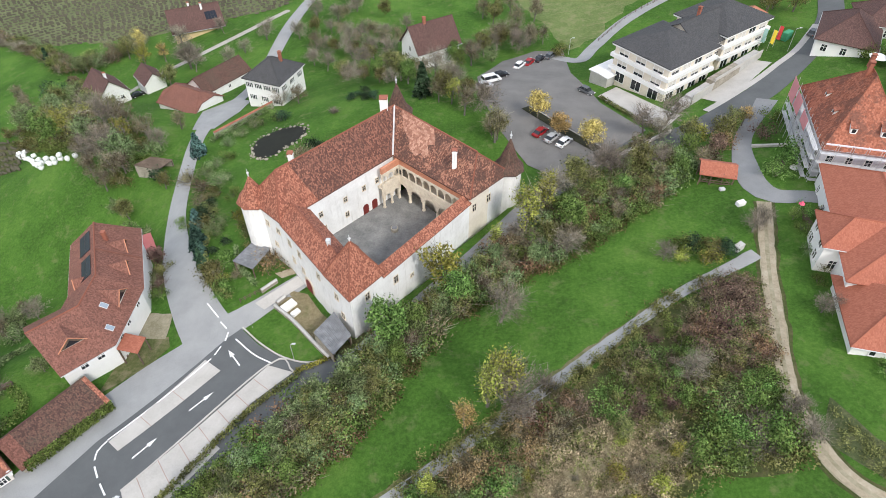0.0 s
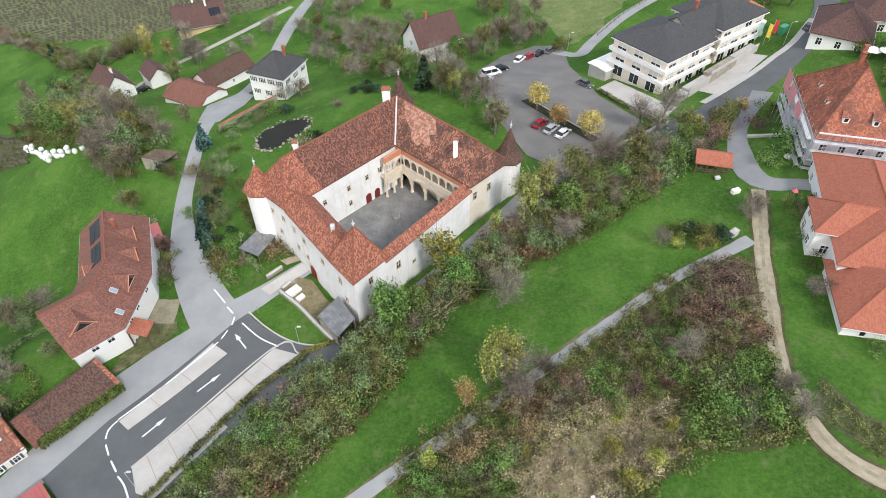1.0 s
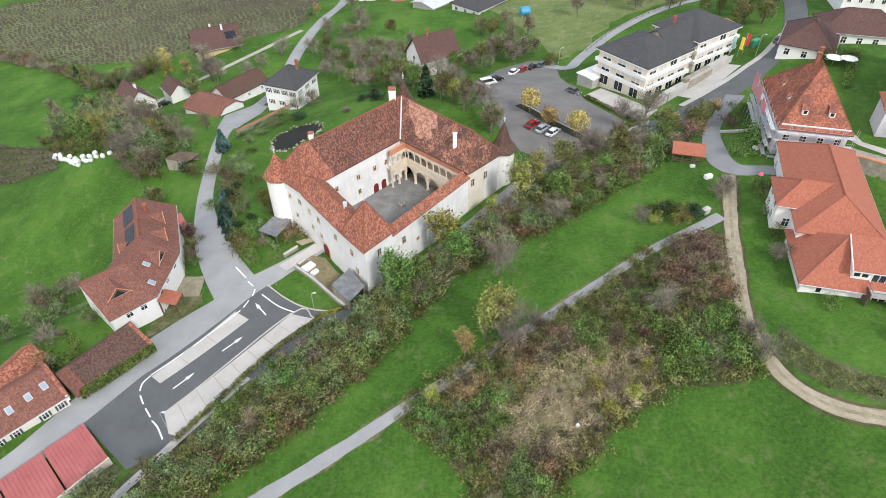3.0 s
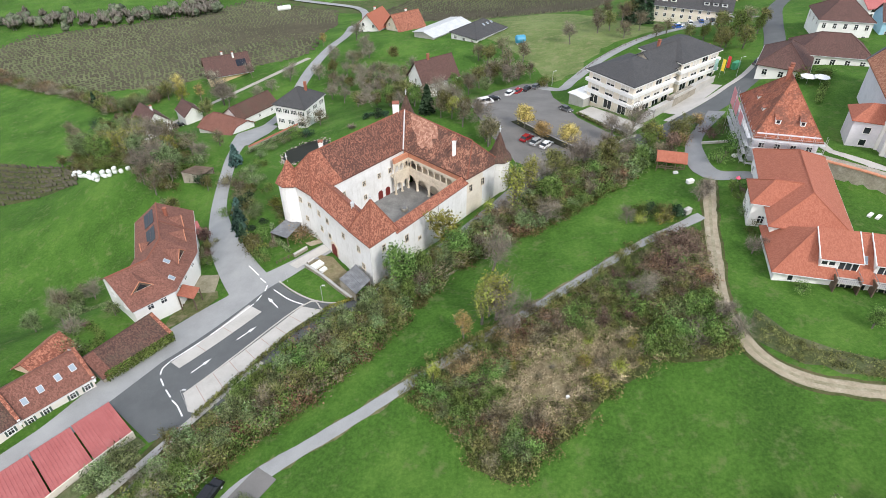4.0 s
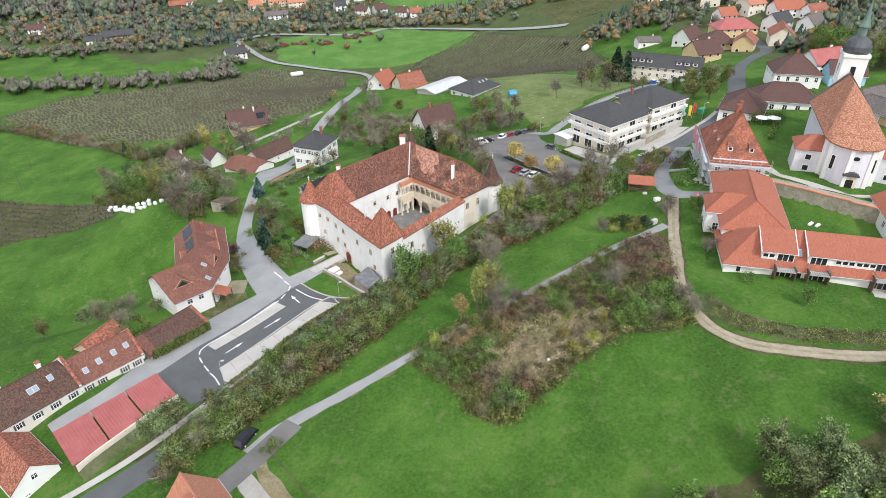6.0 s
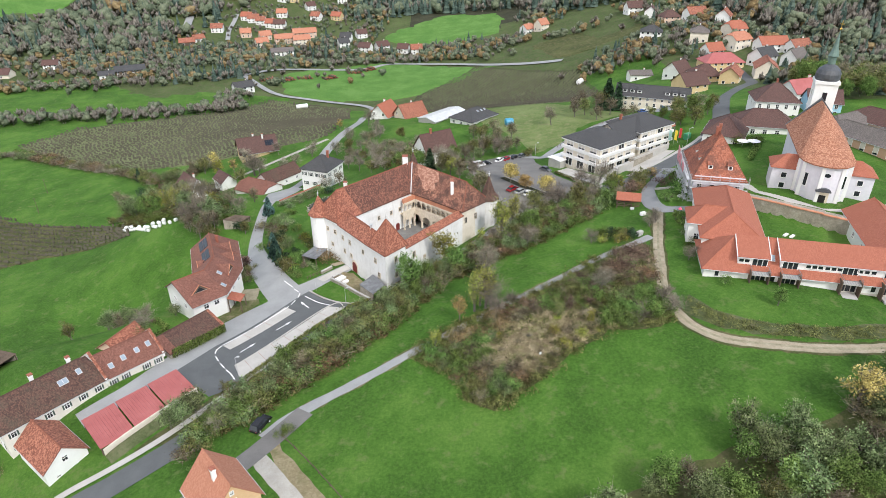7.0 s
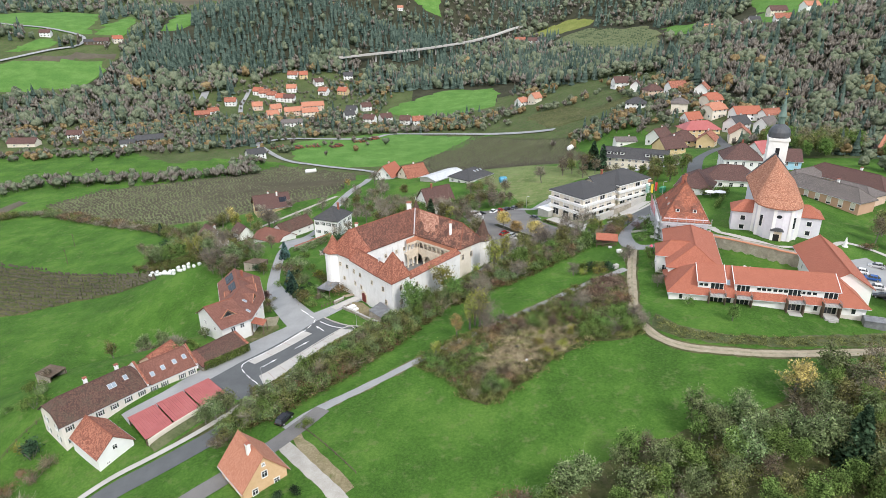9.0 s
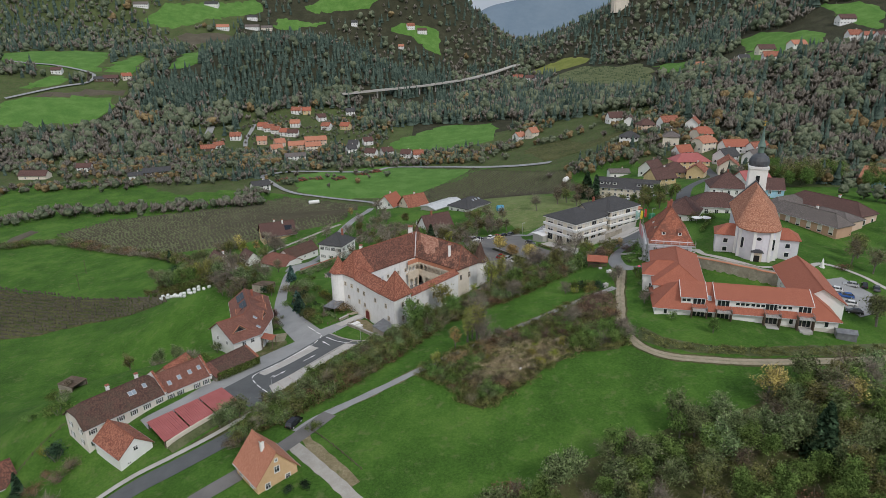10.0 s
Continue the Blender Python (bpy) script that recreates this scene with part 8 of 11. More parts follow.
VINEYARD = [(-262, 300), (-240, 332), (-190, 350), (-156, 374), (-134, 418), (-72, 408), (-57, 300), (-55, 232), (-62, 224), (-112, 226), (-185, 245)]
VINEYARD_EAST = [(33, 520), (105, 425), (100, 330), (66, 262), (10, 262), (-30, 300), (-40, 400), (-17, 450)]
VINEYARD_WEST = [(-262, 212), (-236, 206), (-125, 163), (-117, 140), (-157, 145), (-174, 137), (-262, 130)]
drape("field", VINEYARD, M_VINEGREEN, 0.35, "olive-green grassed vineyard ground", "field", 8.0)
drape("field", VINEYARD_EAST, M_VINEGROUND, 0.35, "brown-green vineyard ground", "field", 8.0)
drape("field", VINEYARD_WEST, M_ROUGH, 0.35, "weedy vineyard ground", "field", 8.0)
M_VINES = surface("vine_rows", (0.052, 0.048, 0.032), (0.080, 0.074, 0.050), (0.120, 0.110, 0.076), 0.8, 0.05, 0.95, 0.0)
M_VINES_GREEN = surface("green_vine_rows", (0.036, 0.062, 0.028), (0.056, 0.090, 0.040), (0.085, 0.125, 0.056), 0.3, 0.03, 0.95, 0.0)


def vine_rows(poly, turn, gap, mat, high, label, seg=2.2):
    """Rows of vines on wires, as one mesh of many ragged sprays."""
    rng = np.random.default_rng(3)
    c, s = math.cos(radians(turn)), math.sin(radians(turn))
    pts = []
    xs, ys = [p[0] for p in poly], [p[1] for p in poly]
    cx, cy = sum(xs) / len(xs), sum(ys) / len(ys)
    span = max(max(xs) - min(xs), max(ys) - min(ys))
    for k in np.arange(-span, span, gap):
        for u in np.arange(-span, span, seg) + rng.uniform(0, seg):
            x, y = cx + c * u - s * k, cy + s * u + c * k
            if inside(x, y, poly):
                pts.append((x + rng.normal(0, 0.15), y + rng.normal(0, 0.15)))
    p = np.array(pts)
    z = heights(p[:, 0], p[:, 1]) + 0.4
    n = len(p)
    hgt = high * rng.uniform(0.3, 1.2, n)
    half = seg * rng.uniform(0.18, 0.46, n)
    a = np.stack([p[:, 0] - c * half, p[:, 1] - s * half, z], 1)
    b = np.stack([p[:, 0] + c * half, p[:, 1] + s * half, z], 1)
    w = 0.24
    off = np.array([-s * w, c * w, 0])
    up = np.stack([np.zeros(n), np.zeros(n), hgt], 1)
    v = np.stack([a - off, b - off, b + up, a + up, a + off, b + off], 1).reshape(-1, 3)
    i = np.arange(n)[:, None] * 6
    f = np.concatenate([i + np.array([[0, 1, 2, 3]]), i + np.array([[3, 2, 5, 4]])])
    tagged(new("vine_rows", quick_mesh("vine_rows", v, f, mat)), label, "vines", "", "stuff")


vine_rows(VINEYARD, 22, 3.4, M_VINES, 0.95, "long rows of bare brown vines on wires")
vine_rows(VINEYARD_EAST, 60, 3.4, M_VINES, 1.4, "rows of bare brown vines on wires")
vine_rows(VINEYARD_WEST, -20, 3.4, M_VINES, 1.4, "rows of bare brown vines on wires")
vine_rows([(205, 1116), (270, 1150), (330, 999), (312, 870), (272, 775), (240, 911)], 115, 8.5, M_VINES_GREEN, 2.4, "rows of green vines on the slope", 6.0)

# ---- woods ----
def far_leaves(name, a, b, c):
    """Far crowns: leaf texture at a metre, stands that differ over tens of metres."""
    m = bpy.data.materials.new(name)
    nodes, links, bsdf = nodes_of(m)
    geo = nodes.new("ShaderNodeNewGeometry")
    f = tex_noise(nodes, links, geo.outputs["Position"], 0.7, 4.0, 0.75)
    w = tex_noise(nodes, links, geo.outputs["Position"], 0.02, 4.0, 0.65)
    add = nodes.new("ShaderNodeMath")
    add.operation = "MULTIPLY_ADD"
    links.new(geo.outputs["Random Per Island"], add.inputs[0])
    add.inputs[1].default_value = 0.30
    links.new(f, add.inputs[2])
    more = nodes.new("ShaderNodeMath")
    more.operation = "MULTIPLY_ADD"
    links.new(w, more.inputs[0])
    more.inputs[1].default_value = 0.5
    links.new(add.outputs[0], more.inputs[2])
    r = ramp(nodes, [(0.62, a), (0.88, b), (1.0, c)])
    links.new(more.outputs[0], r.inputs[0])
    links.new(r.outputs[0], bsdf.inputs["Base Color"])
    bsdf.inputs["Roughness"].default_value = 1.0
    bsdf.inputs["Specular IOR Level"].default_value = 0.02
    bump(nodes, links, f, bsdf, 1.0, 1.4)
    return m


# green, brown and spruce tones greyed, blued and paled: air haze put into colour
WOOD_GREEN = far_leaves("hazed_wood_green", (0.078, 0.104, 0.066), (0.150, 0.184, 0.120), (0.220, 0.248, 0.165))
WOOD_BROWN = far_leaves("hazed_wood_brown", (0.105, 0.094, 0.078), (0.205, 0.185, 0.156), (0.285, 0.262, 0.225))
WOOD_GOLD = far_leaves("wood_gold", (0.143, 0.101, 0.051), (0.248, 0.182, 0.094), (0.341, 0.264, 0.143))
WOOD_DARK = far_leaves("hazed_wood_conifer", (0.036, 0.060, 0.050), (0.074, 0.110, 0.090), (0.120, 0.166, 0.134))


def clump_tree(rng, k=14):
    """A far broad-leaved tree: uneven clumps of leaves heaped round a short trunk."""
    V, Fc = [], []
    octa = np.array([(1, 0, 0), (-1, 0, 0), (0, 1, 0), (0, -1, 0), (0, 0, 1), (0, 0, -1)], float)
    tri = np.array([(0, 2, 4), (2, 1, 4), (1, 3, 4), (3, 0, 4), (2, 0, 5), (1, 2, 5), (3, 1, 5), (0, 3, 5)])
    for i in range(k):
        d = rng.normal(0, 1, 3)
        d /= np.linalg.norm(d)
        c = d * np.array([0.25, 0.25, 0.33]) * rng.uniform(0.35, 1.0) + np.array([0, 0, 0.57])
        r = rng.uniform(0.7, 1.35) * 0.27 * (14 / k) ** 0.4
        q, _ = np.linalg.qr(rng.normal(0, 1, (3, 3)))
        V.append((octa * rng.uniform(0.65, 1.2, (6, 1))) @ q * r + c)
        Fc.append((tri if np.linalg.det(q) > 0 else tri[:, ::-1]) + 6 * i)
    n = 6 * k
    V.append(np.array([(-0.03, 0, -0.1), (0.03, 0, -0.1), (0, 0, 0.6), (0, -0.03, -0.1), (0, 0.03, -0.1), (0, 0, 0.6)]))
    Fc.append(np.array([(0, 1, 2), (3, 4, 5)]) + n)
    return np.concatenate(V), np.concatenate(Fc)


def broom_tree(rng, k=12):
    """A far half-bare tree: narrow upright sprays of twigs fanning out from the trunk."""
    V, Fc = [], []
    tri = np.array([(0, 1, 2), (0, 2, 3), (0, 3, 1), (4, 2, 1), (4, 3, 2), (4, 1, 3)])
    for i in range(k):
        a = rng.uniform(0, 6.28)
        lean = rng.uniform(0.04, 0.42)
        out = np.array([math.cos(a), math.sin(a), 0])
        foot = out * lean * 0.35 + np.array([0, 0, rng.uniform(0.12, 0.4)])
        tip = out * lean + np.array([0, 0, rng.uniform(0.68, 1.05) - 0.55 * lean])
        mid = foot + (tip - foot) * rng.uniform(0.45, 0.7)
        r = rng.uniform(0.07, 0.125) * (12 / k) ** 0.35
        b = rng.uniform(0, 6.28)
        ring = [mid + r * rng.uniform(0.8, 1.3) * np.array([math.cos(b + 2.094 * j), math.sin(b + 2.094 * j), rng.uniform(-0.5, 0.5)]) for j in range(3)]
        V.append(np.array([foot] + ring + [tip]))
        Fc.append(tri[:, ::-1] + 5 * i)
    n = 5 * k
    V.append(np.array([(-0.025, 0, -0.1), (0.025, 0, -0.1), (0, 0, 0.6), (0, -0.025, -0.1), (0, 0.025, -0.1), (0, 0, 0.6)]))
    Fc.append(np.array([(0, 1, 2), (3, 4, 5)]) + n)
    return np.concatenate(V), np.concatenate(Fc)


def cone_tree(rng, tiers=6, k=6):
    """A far spruce: skirts of drooping boughs with ragged hems, one above another."""
    vs, fs = [], []
    for i in range(tiers):
        z = 0.04 + 0.80 * i / tiers
        r = 0.20 * (1 - 0.84 * i / tiers) * rng.uniform(0.85, 1.15)
        a0 = rng.uniform(0, 6)
        base = len(vs)
        for j in range(k):
            a = a0 + 2 * math.pi * j / k
            q = r * rng.uniform(0.72, 1.15)
            vs.append((q * math.cos(a), q * math.sin(a), z - 0.035 * rng.uniform(0, 1)))
        vs.append((0, 0, min(1.0, z + 0.30)))
        fs += [(base + j, base + (j + 1) % k, base + k) for j in range(k)]
    return np.array(vs), np.array(fs)


def wood(name, pts, mat, label, shape, size, n=12):
    """Many far trees in one mesh."""
    rng = np.random.default_rng(len(pts))
    shapes = [cone_tree(rng) if shape == "cone" else broom_tree(rng, n) if shape == "broom" else clump_tree(rng, n) for _ in range(12)]
    pts = np.array(pts)
    z = heights(pts[:, 0], pts[:, 1])
    V, Fc, base = [], [], 0
    for i in range(len(pts)):
        v, f = shapes[i % 12]
        a = rng.uniform(0, 6.28)
        s = size * rng.uniform(0.7, 1.2)
        c, d = math.cos(a) * s, math.sin(a) * s
        w = rng.uniform(0.9, 1.25)
        V.append(np.stack([v[:, 0] * c * w - v[:, 1] * d * w + pts[i, 0], v[:, 0] * d * w + v[:, 1] * c * w + pts[i, 1], v[:, 2] * s + z[i]], 1))
        Fc.append(f + base)
        base += len(v)
    me = quick_mesh(name, np.concatenate(V), np.concatenate(Fc), mat)
    tagged(new(name, me), label, "woods", "", "stuff")


W_LEFT = [(-517, 634), (-418, 702), (-329, 709), (-285, 684), (-306, 596), (-386, 569), (-480, 526), (-650, 560), (-700, 700), (-590, 690)]
W_SPUR = [(-289, 695), (-257, 764), (-217, 835), (-126, 907), (-119, 839), (-227, 806), (-260, 722)]
W_MID = [(-109, 749), (-107, 886), (107, 930), (234, 859), (256, 631), (245, 513), (200, 608), (145, 646), (89, 760), (-2, 785)]
W_RIGHT = [(361, 830), (353, 639), (427, 618), (464, 584), (640, 560), (420, 300), (294, 306), (270, 321), (251, 346), (229, 391), (224, 484), (216, 558)]
W_FILL = [(-441, 700), (-300, 725), (-262, 760), (-340, 840), (-440, 860), (-455, 820), (-447, 760)]
VILLAGE = [(-270, 640), (-270, 745), (-215, 815), (-125, 825), (-110, 760), (-85, 640)]
OPEN_LAND = [f[0] for f in FAR_FIELDS] + [VILLAGE, [(-510, 835), (-450, 850), (-460, 880), (-515, 870)], [(-590, 840), (-545, 845), (-550, 875), (-590, 870)],
                                          [(-80, 880), (-40, 975), (10, 1075), (60, 1165), (75, 1165), (25, 1070), (-25, 965), (-62, 880)]]


def build_woods():
    rng = random.Random(21)
    kinds = {"green": [], "brown": [], "gold": [], "dark": []}

    def put(x, y):
        if any(inside(x, y, p) for p in OPEN_LAND):
            return
        # the tall timber keeps back from the lower edges of the hill pastures
        d = math.hypot(x, y)
        if d > 600 and any(inside(x * (1 + k / d), y * (1 + k / d), p) for k in (11, 22) for p in OPEN_LAND[:len(FAR_FIELDS)]):
            return
        if any((x - hx) ** 2 + (y - hy) ** 2 < (hr_ + 6) ** 2 or (abs(x - hx) < hr_ and 0 < hy - y < 30) for hx, hy, hr_ in HOUSES if hy > 560):
            return
        n1 = noise.noise((x * 0.008, y * 0.008, 1.0))
        n2 = noise.noise((x * 0.02, y * 0.02, 7.0))
        dark = 0.18 + 0.5 * (n1 > 0.05)
        if -420 < x < 20 and 800 < y < 1250:
            dark = 0.86
        if x > 215 and y < 860:
            dark = 0.07 + 0.20 * (n1 > 0.15)
        if inside(x, y, W_LEFT) or inside(x, y, W_SPUR):
            dark = 0.14
        if inside(x, y, W_MID):
            dark = 0.36
        r = rng.random()
        if r < dark:
            kinds["dark"].append((x, y))
        else:
            q = rng.random() + 0.5 * n2
            kinds["brown" if q < 0.66 else "green" if q < 1.14 else "gold"].append((x, y))

    for poly, gap in ((W_LEFT, 8.5), (W_SPUR, 8.0), (W_MID, 8.0), (W_RIGHT, 8.5), (W_FILL, 8.0)):
        xs, ys = [p[0] for p in poly], [p[1] for p in poly]
        x = min(xs)
        while x < max(xs):
            y = min(ys)
            while y < max(ys):
                px, py = x + rng.uniform(-gap, gap) * 0.45, y + rng.uniform(-gap, gap) * 0.45
                if inside(px, py, poly):
                    put(px, py)
                y += gap
            x += gap
    y = 790.0
    while y < 2300:
        gap = 8.8 + (y - 790) * 0.013
        x = -0.72 * (y + 120)
        while x < 0.72 * (y + 120):
            px, py = x + rng.uniform(-gap, gap) * 0.45, y + rng.uniform(-gap, gap) * 0.45
            if not (-140 < px < 110 and py < 930) and not (350 < px and py < 560) and not (px < -300 and py < 820):
                put(px, py)
            x += gap
        y += gap
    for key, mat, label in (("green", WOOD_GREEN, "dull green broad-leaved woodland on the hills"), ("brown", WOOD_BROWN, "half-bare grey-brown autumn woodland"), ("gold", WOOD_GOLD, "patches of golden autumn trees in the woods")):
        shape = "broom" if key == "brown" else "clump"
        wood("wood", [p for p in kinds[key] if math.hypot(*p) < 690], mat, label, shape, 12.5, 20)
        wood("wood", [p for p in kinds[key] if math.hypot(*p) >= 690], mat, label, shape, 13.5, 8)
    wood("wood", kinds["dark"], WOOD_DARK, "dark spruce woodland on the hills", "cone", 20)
    # tree lines and scattered trees of the valley floor
    lines = {"green": [], "brown": [], "gold": [], "dark": []}

    def row(pts, n, spread_, mix):
        ln = smooth_line(pts, 4)
        for _ in range(n):
            c = rng.choice(ln)
            lines[rng.choice(mix)].append((c.x + rng.gauss(0, spread_), c.y + rng.gauss(0, spread_)))

    mixed = ["brown", "brown", "green", "brown", "green", "gold"]
    row([(-326, 338), (-301, 353), (-271, 354), (-206, 353), (-158, 376), (-161, 418)], 210, 6, ["brown", "brown", "green"])
    row([(-131, 537), (-81, 562), (-2, 571), (56, 537)], 90, 6, mixed)
    row([(-391, 437), (-347, 448), (-269, 444)], 90, 8, mixed)
    row([(-212, 469), (-174, 485)], 30, 3, ["dark"])
    row([(-500, 520), (-430, 540), (-340, 560), (-280, 620)], 130, 14, mixed)
    row([(-330, 500), (-260, 520), (-200, 560), (-170, 620)], 90, 14, mixed)
    row([(-250, 480), (-130, 470), (-60, 540)], 30, 14, mixed)
    row([(-170, 600), (-60, 615), (20, 610), (80, 590)], 45, 8, mixed)
    row([(100, 390), (120, 420), (140, 382), (150, 445)], 40, 9, mixed)
    row([(160, 370), (200, 420), (230, 350), (260, 310)], 60, 16, mixed)
    row([(180, 520), (215, 470), (225, 420)], 40, 10, mixed)
    row([(200, 240), (230, 270), (270, 290), (320, 260)], 70, 16, mixed)
    row([(180, 160), (230, 190), (300, 220), (360, 250)], 60, 18, mixed)
    row([(60, 600), (110, 560), (150, 560)], 30, 9, mixed)
    row([(190, 205), (215, 225), (250, 265), (275, 300)], 60, 9, ["dark", "green", "brown", "green"])
    row([(225, 315), (245, 345), (290, 335)], 60, 9, ["dark", "green", "brown", "gold"])
    for poly, gap, odds in (([(-540, 470), (-420, 500), (-250, 430), (-180, 470), (-140, 520), (-90, 560), (60, 560), (110, 600), (60, 650), (-80, 615), (-100, 680), (-260, 625), (-430, 610), (-560, 600)], 7.6, -0.22),
                            ([(-330, 630), (-250, 640), (-230, 730), (-200, 830), (-100, 840), (-60, 770), (-80, 640), (-270, 690)], 8.0, 0.0),
                            ([(105, 390), (120, 440), (175, 470), (170, 610), (262, 520), (255, 400), (310, 320), (270, 240), (200, 225), (165, 260), (185, 330), (150, 380)], 7.0, -0.25),
                            ([(165, 130), (300, 300), (420, 300), (330, 120)], 9.0, -0.1), ([(-80, 640), (80, 600), (150, 640), (100, 740), (72, 655), (14, 639)], 9.0, 0.0)):
        xs, ys = [p[0] for p in poly], [p[1] for p in poly]
        for i in range(int((max(xs) - min(xs)) / gap)):
            for j in range(int((max(ys) - min(ys)) / gap)):
                x, y = min(xs) + (i + rng.random()) * gap, min(ys) + (j + rng.random()) * gap
                if noise.noise((x * 0.015, y * 0.015, 4.0)) < odds - 0.05 or not inside(x, y, poly) or any(inside(x, y, q) for q in OPEN_LAND if q is not VILLAGE):
                    continue
                if any((x - hx) ** 2 + (y - hy) ** 2 < (hr_ + 6) ** 2 or (abs(x - hx) < hr_ and 0 < hy - y < 24) for hx, hy, hr_ in HOUSES):
                    continue
                lines[rng.choice(["brown", "brown", "green", "green", "gold", "dark"])].append((x, y))
    gardens = []
    for _ in range(900):
        x, y = rng.uniform(-280, -20), rng.uniform(590, 830)
        if inside(x, y, VILLAGE) and noise.noise((x * 0.03, y * 0.03, 2.0)) > -0.15 and not any((x - hx) ** 2 + (y - hy) ** 2 < (hr_ + 3) ** 2 for hx, hy, hr_ in HOUSES):
            gardens.append((x, y))
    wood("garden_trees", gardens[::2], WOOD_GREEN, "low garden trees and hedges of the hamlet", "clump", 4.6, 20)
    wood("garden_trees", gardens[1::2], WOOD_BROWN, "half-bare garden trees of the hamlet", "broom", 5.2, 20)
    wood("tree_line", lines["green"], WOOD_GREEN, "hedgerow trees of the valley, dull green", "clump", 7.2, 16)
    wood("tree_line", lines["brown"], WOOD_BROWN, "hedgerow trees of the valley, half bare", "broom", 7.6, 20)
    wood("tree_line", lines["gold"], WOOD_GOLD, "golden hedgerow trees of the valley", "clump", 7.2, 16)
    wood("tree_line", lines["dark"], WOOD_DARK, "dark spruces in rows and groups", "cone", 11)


# ---- far houses ----
ROOFS = {"r": M_TILE_BRIGHT, "o": M_TILE_ORANGE, "b": M_TILE_BROWN, "g": M_TILE_GREY, "s": M_TILE_SALMON, "t": M_TILE_TAUPE, "m": M_REDMETAL}
WALLS = {"w": M_WHITE, "c": M_CREAM, "y": M_YELLOW, "p": M_PINKWALL, "b": M_BLUEWALL, "k": M_WOOD}
ROOF_WORD = {"r": "red tiled", "o": "orange tiled", "b": "brown", "g": "grey", "s": "salmon", "t": "grey-brown", "m": "red metal"}
WALL_WORD = {"w": "white", "c": "cream", "y": "yellow", "p": "pinkish", "b": "light blue", "k": "wooden"}


def far_house(x, y, turn, L, W, he, hr, code, kind="gable"):
    big = L > 15
    house("house", "%s village %s with %s roof" % (WALL_WORD[code[1]], "long house" if big else "house", ROOF_WORD[code[0]]), x, y, turn, L, W, he, hr, kind, ROOFS[code[0]], WALLS[code[1]], 0.7, down=4,
          wins=(("S", max(2, int(L / 4)), 1.0, 1.3, 1.4), ("S", max(2, int(L / 4)), he - 2.0, 1.3, 1.3), ("W", 2, 1.0, 1.3, 1.4), ("E", 2, 1.0, 1.3, 1.4)) if he > 4 else (("S", 2, 0.9, 1.3, 1.3),),
          style="far", group="houses of the valley village", gutters=False, chim=((L * 0.2, 0.4),) if not big else ())


R2 = random.Random(8)
V_TOWN = [(-205, 799, "rw"), (-192, 801, "oy"), (-168, 780, "bw"), (-198, 752, "sw"), (-237, 737, "ow"), (-217, 724, "rw"), (-193, 714, "bw"), (-155, 746, "rw"), (-130, 749, "oy"), (-132, 813, "gw"), (-261, 694, "rw"),
          (-224, 678, "sp"), (-200, 668, "sp"), (-196, 636, "sc"), (-94, 685, "bw"), (-109, 644, "gw"), (-83, 626, "bw"), (-66, 634, "bw"), (-42, 621, "bw"), (-28, 616, "rw"), (-228, 731, "rw"), (-204, 716, "ow"), (-109, 669, "gw")]
for x, y, c in V_TOWN:
    far_house(x, y, R2.uniform(-25, 35), R2.uniform(11, 14), R2.uniform(9, 10.5), 5.6, 9.8, c)
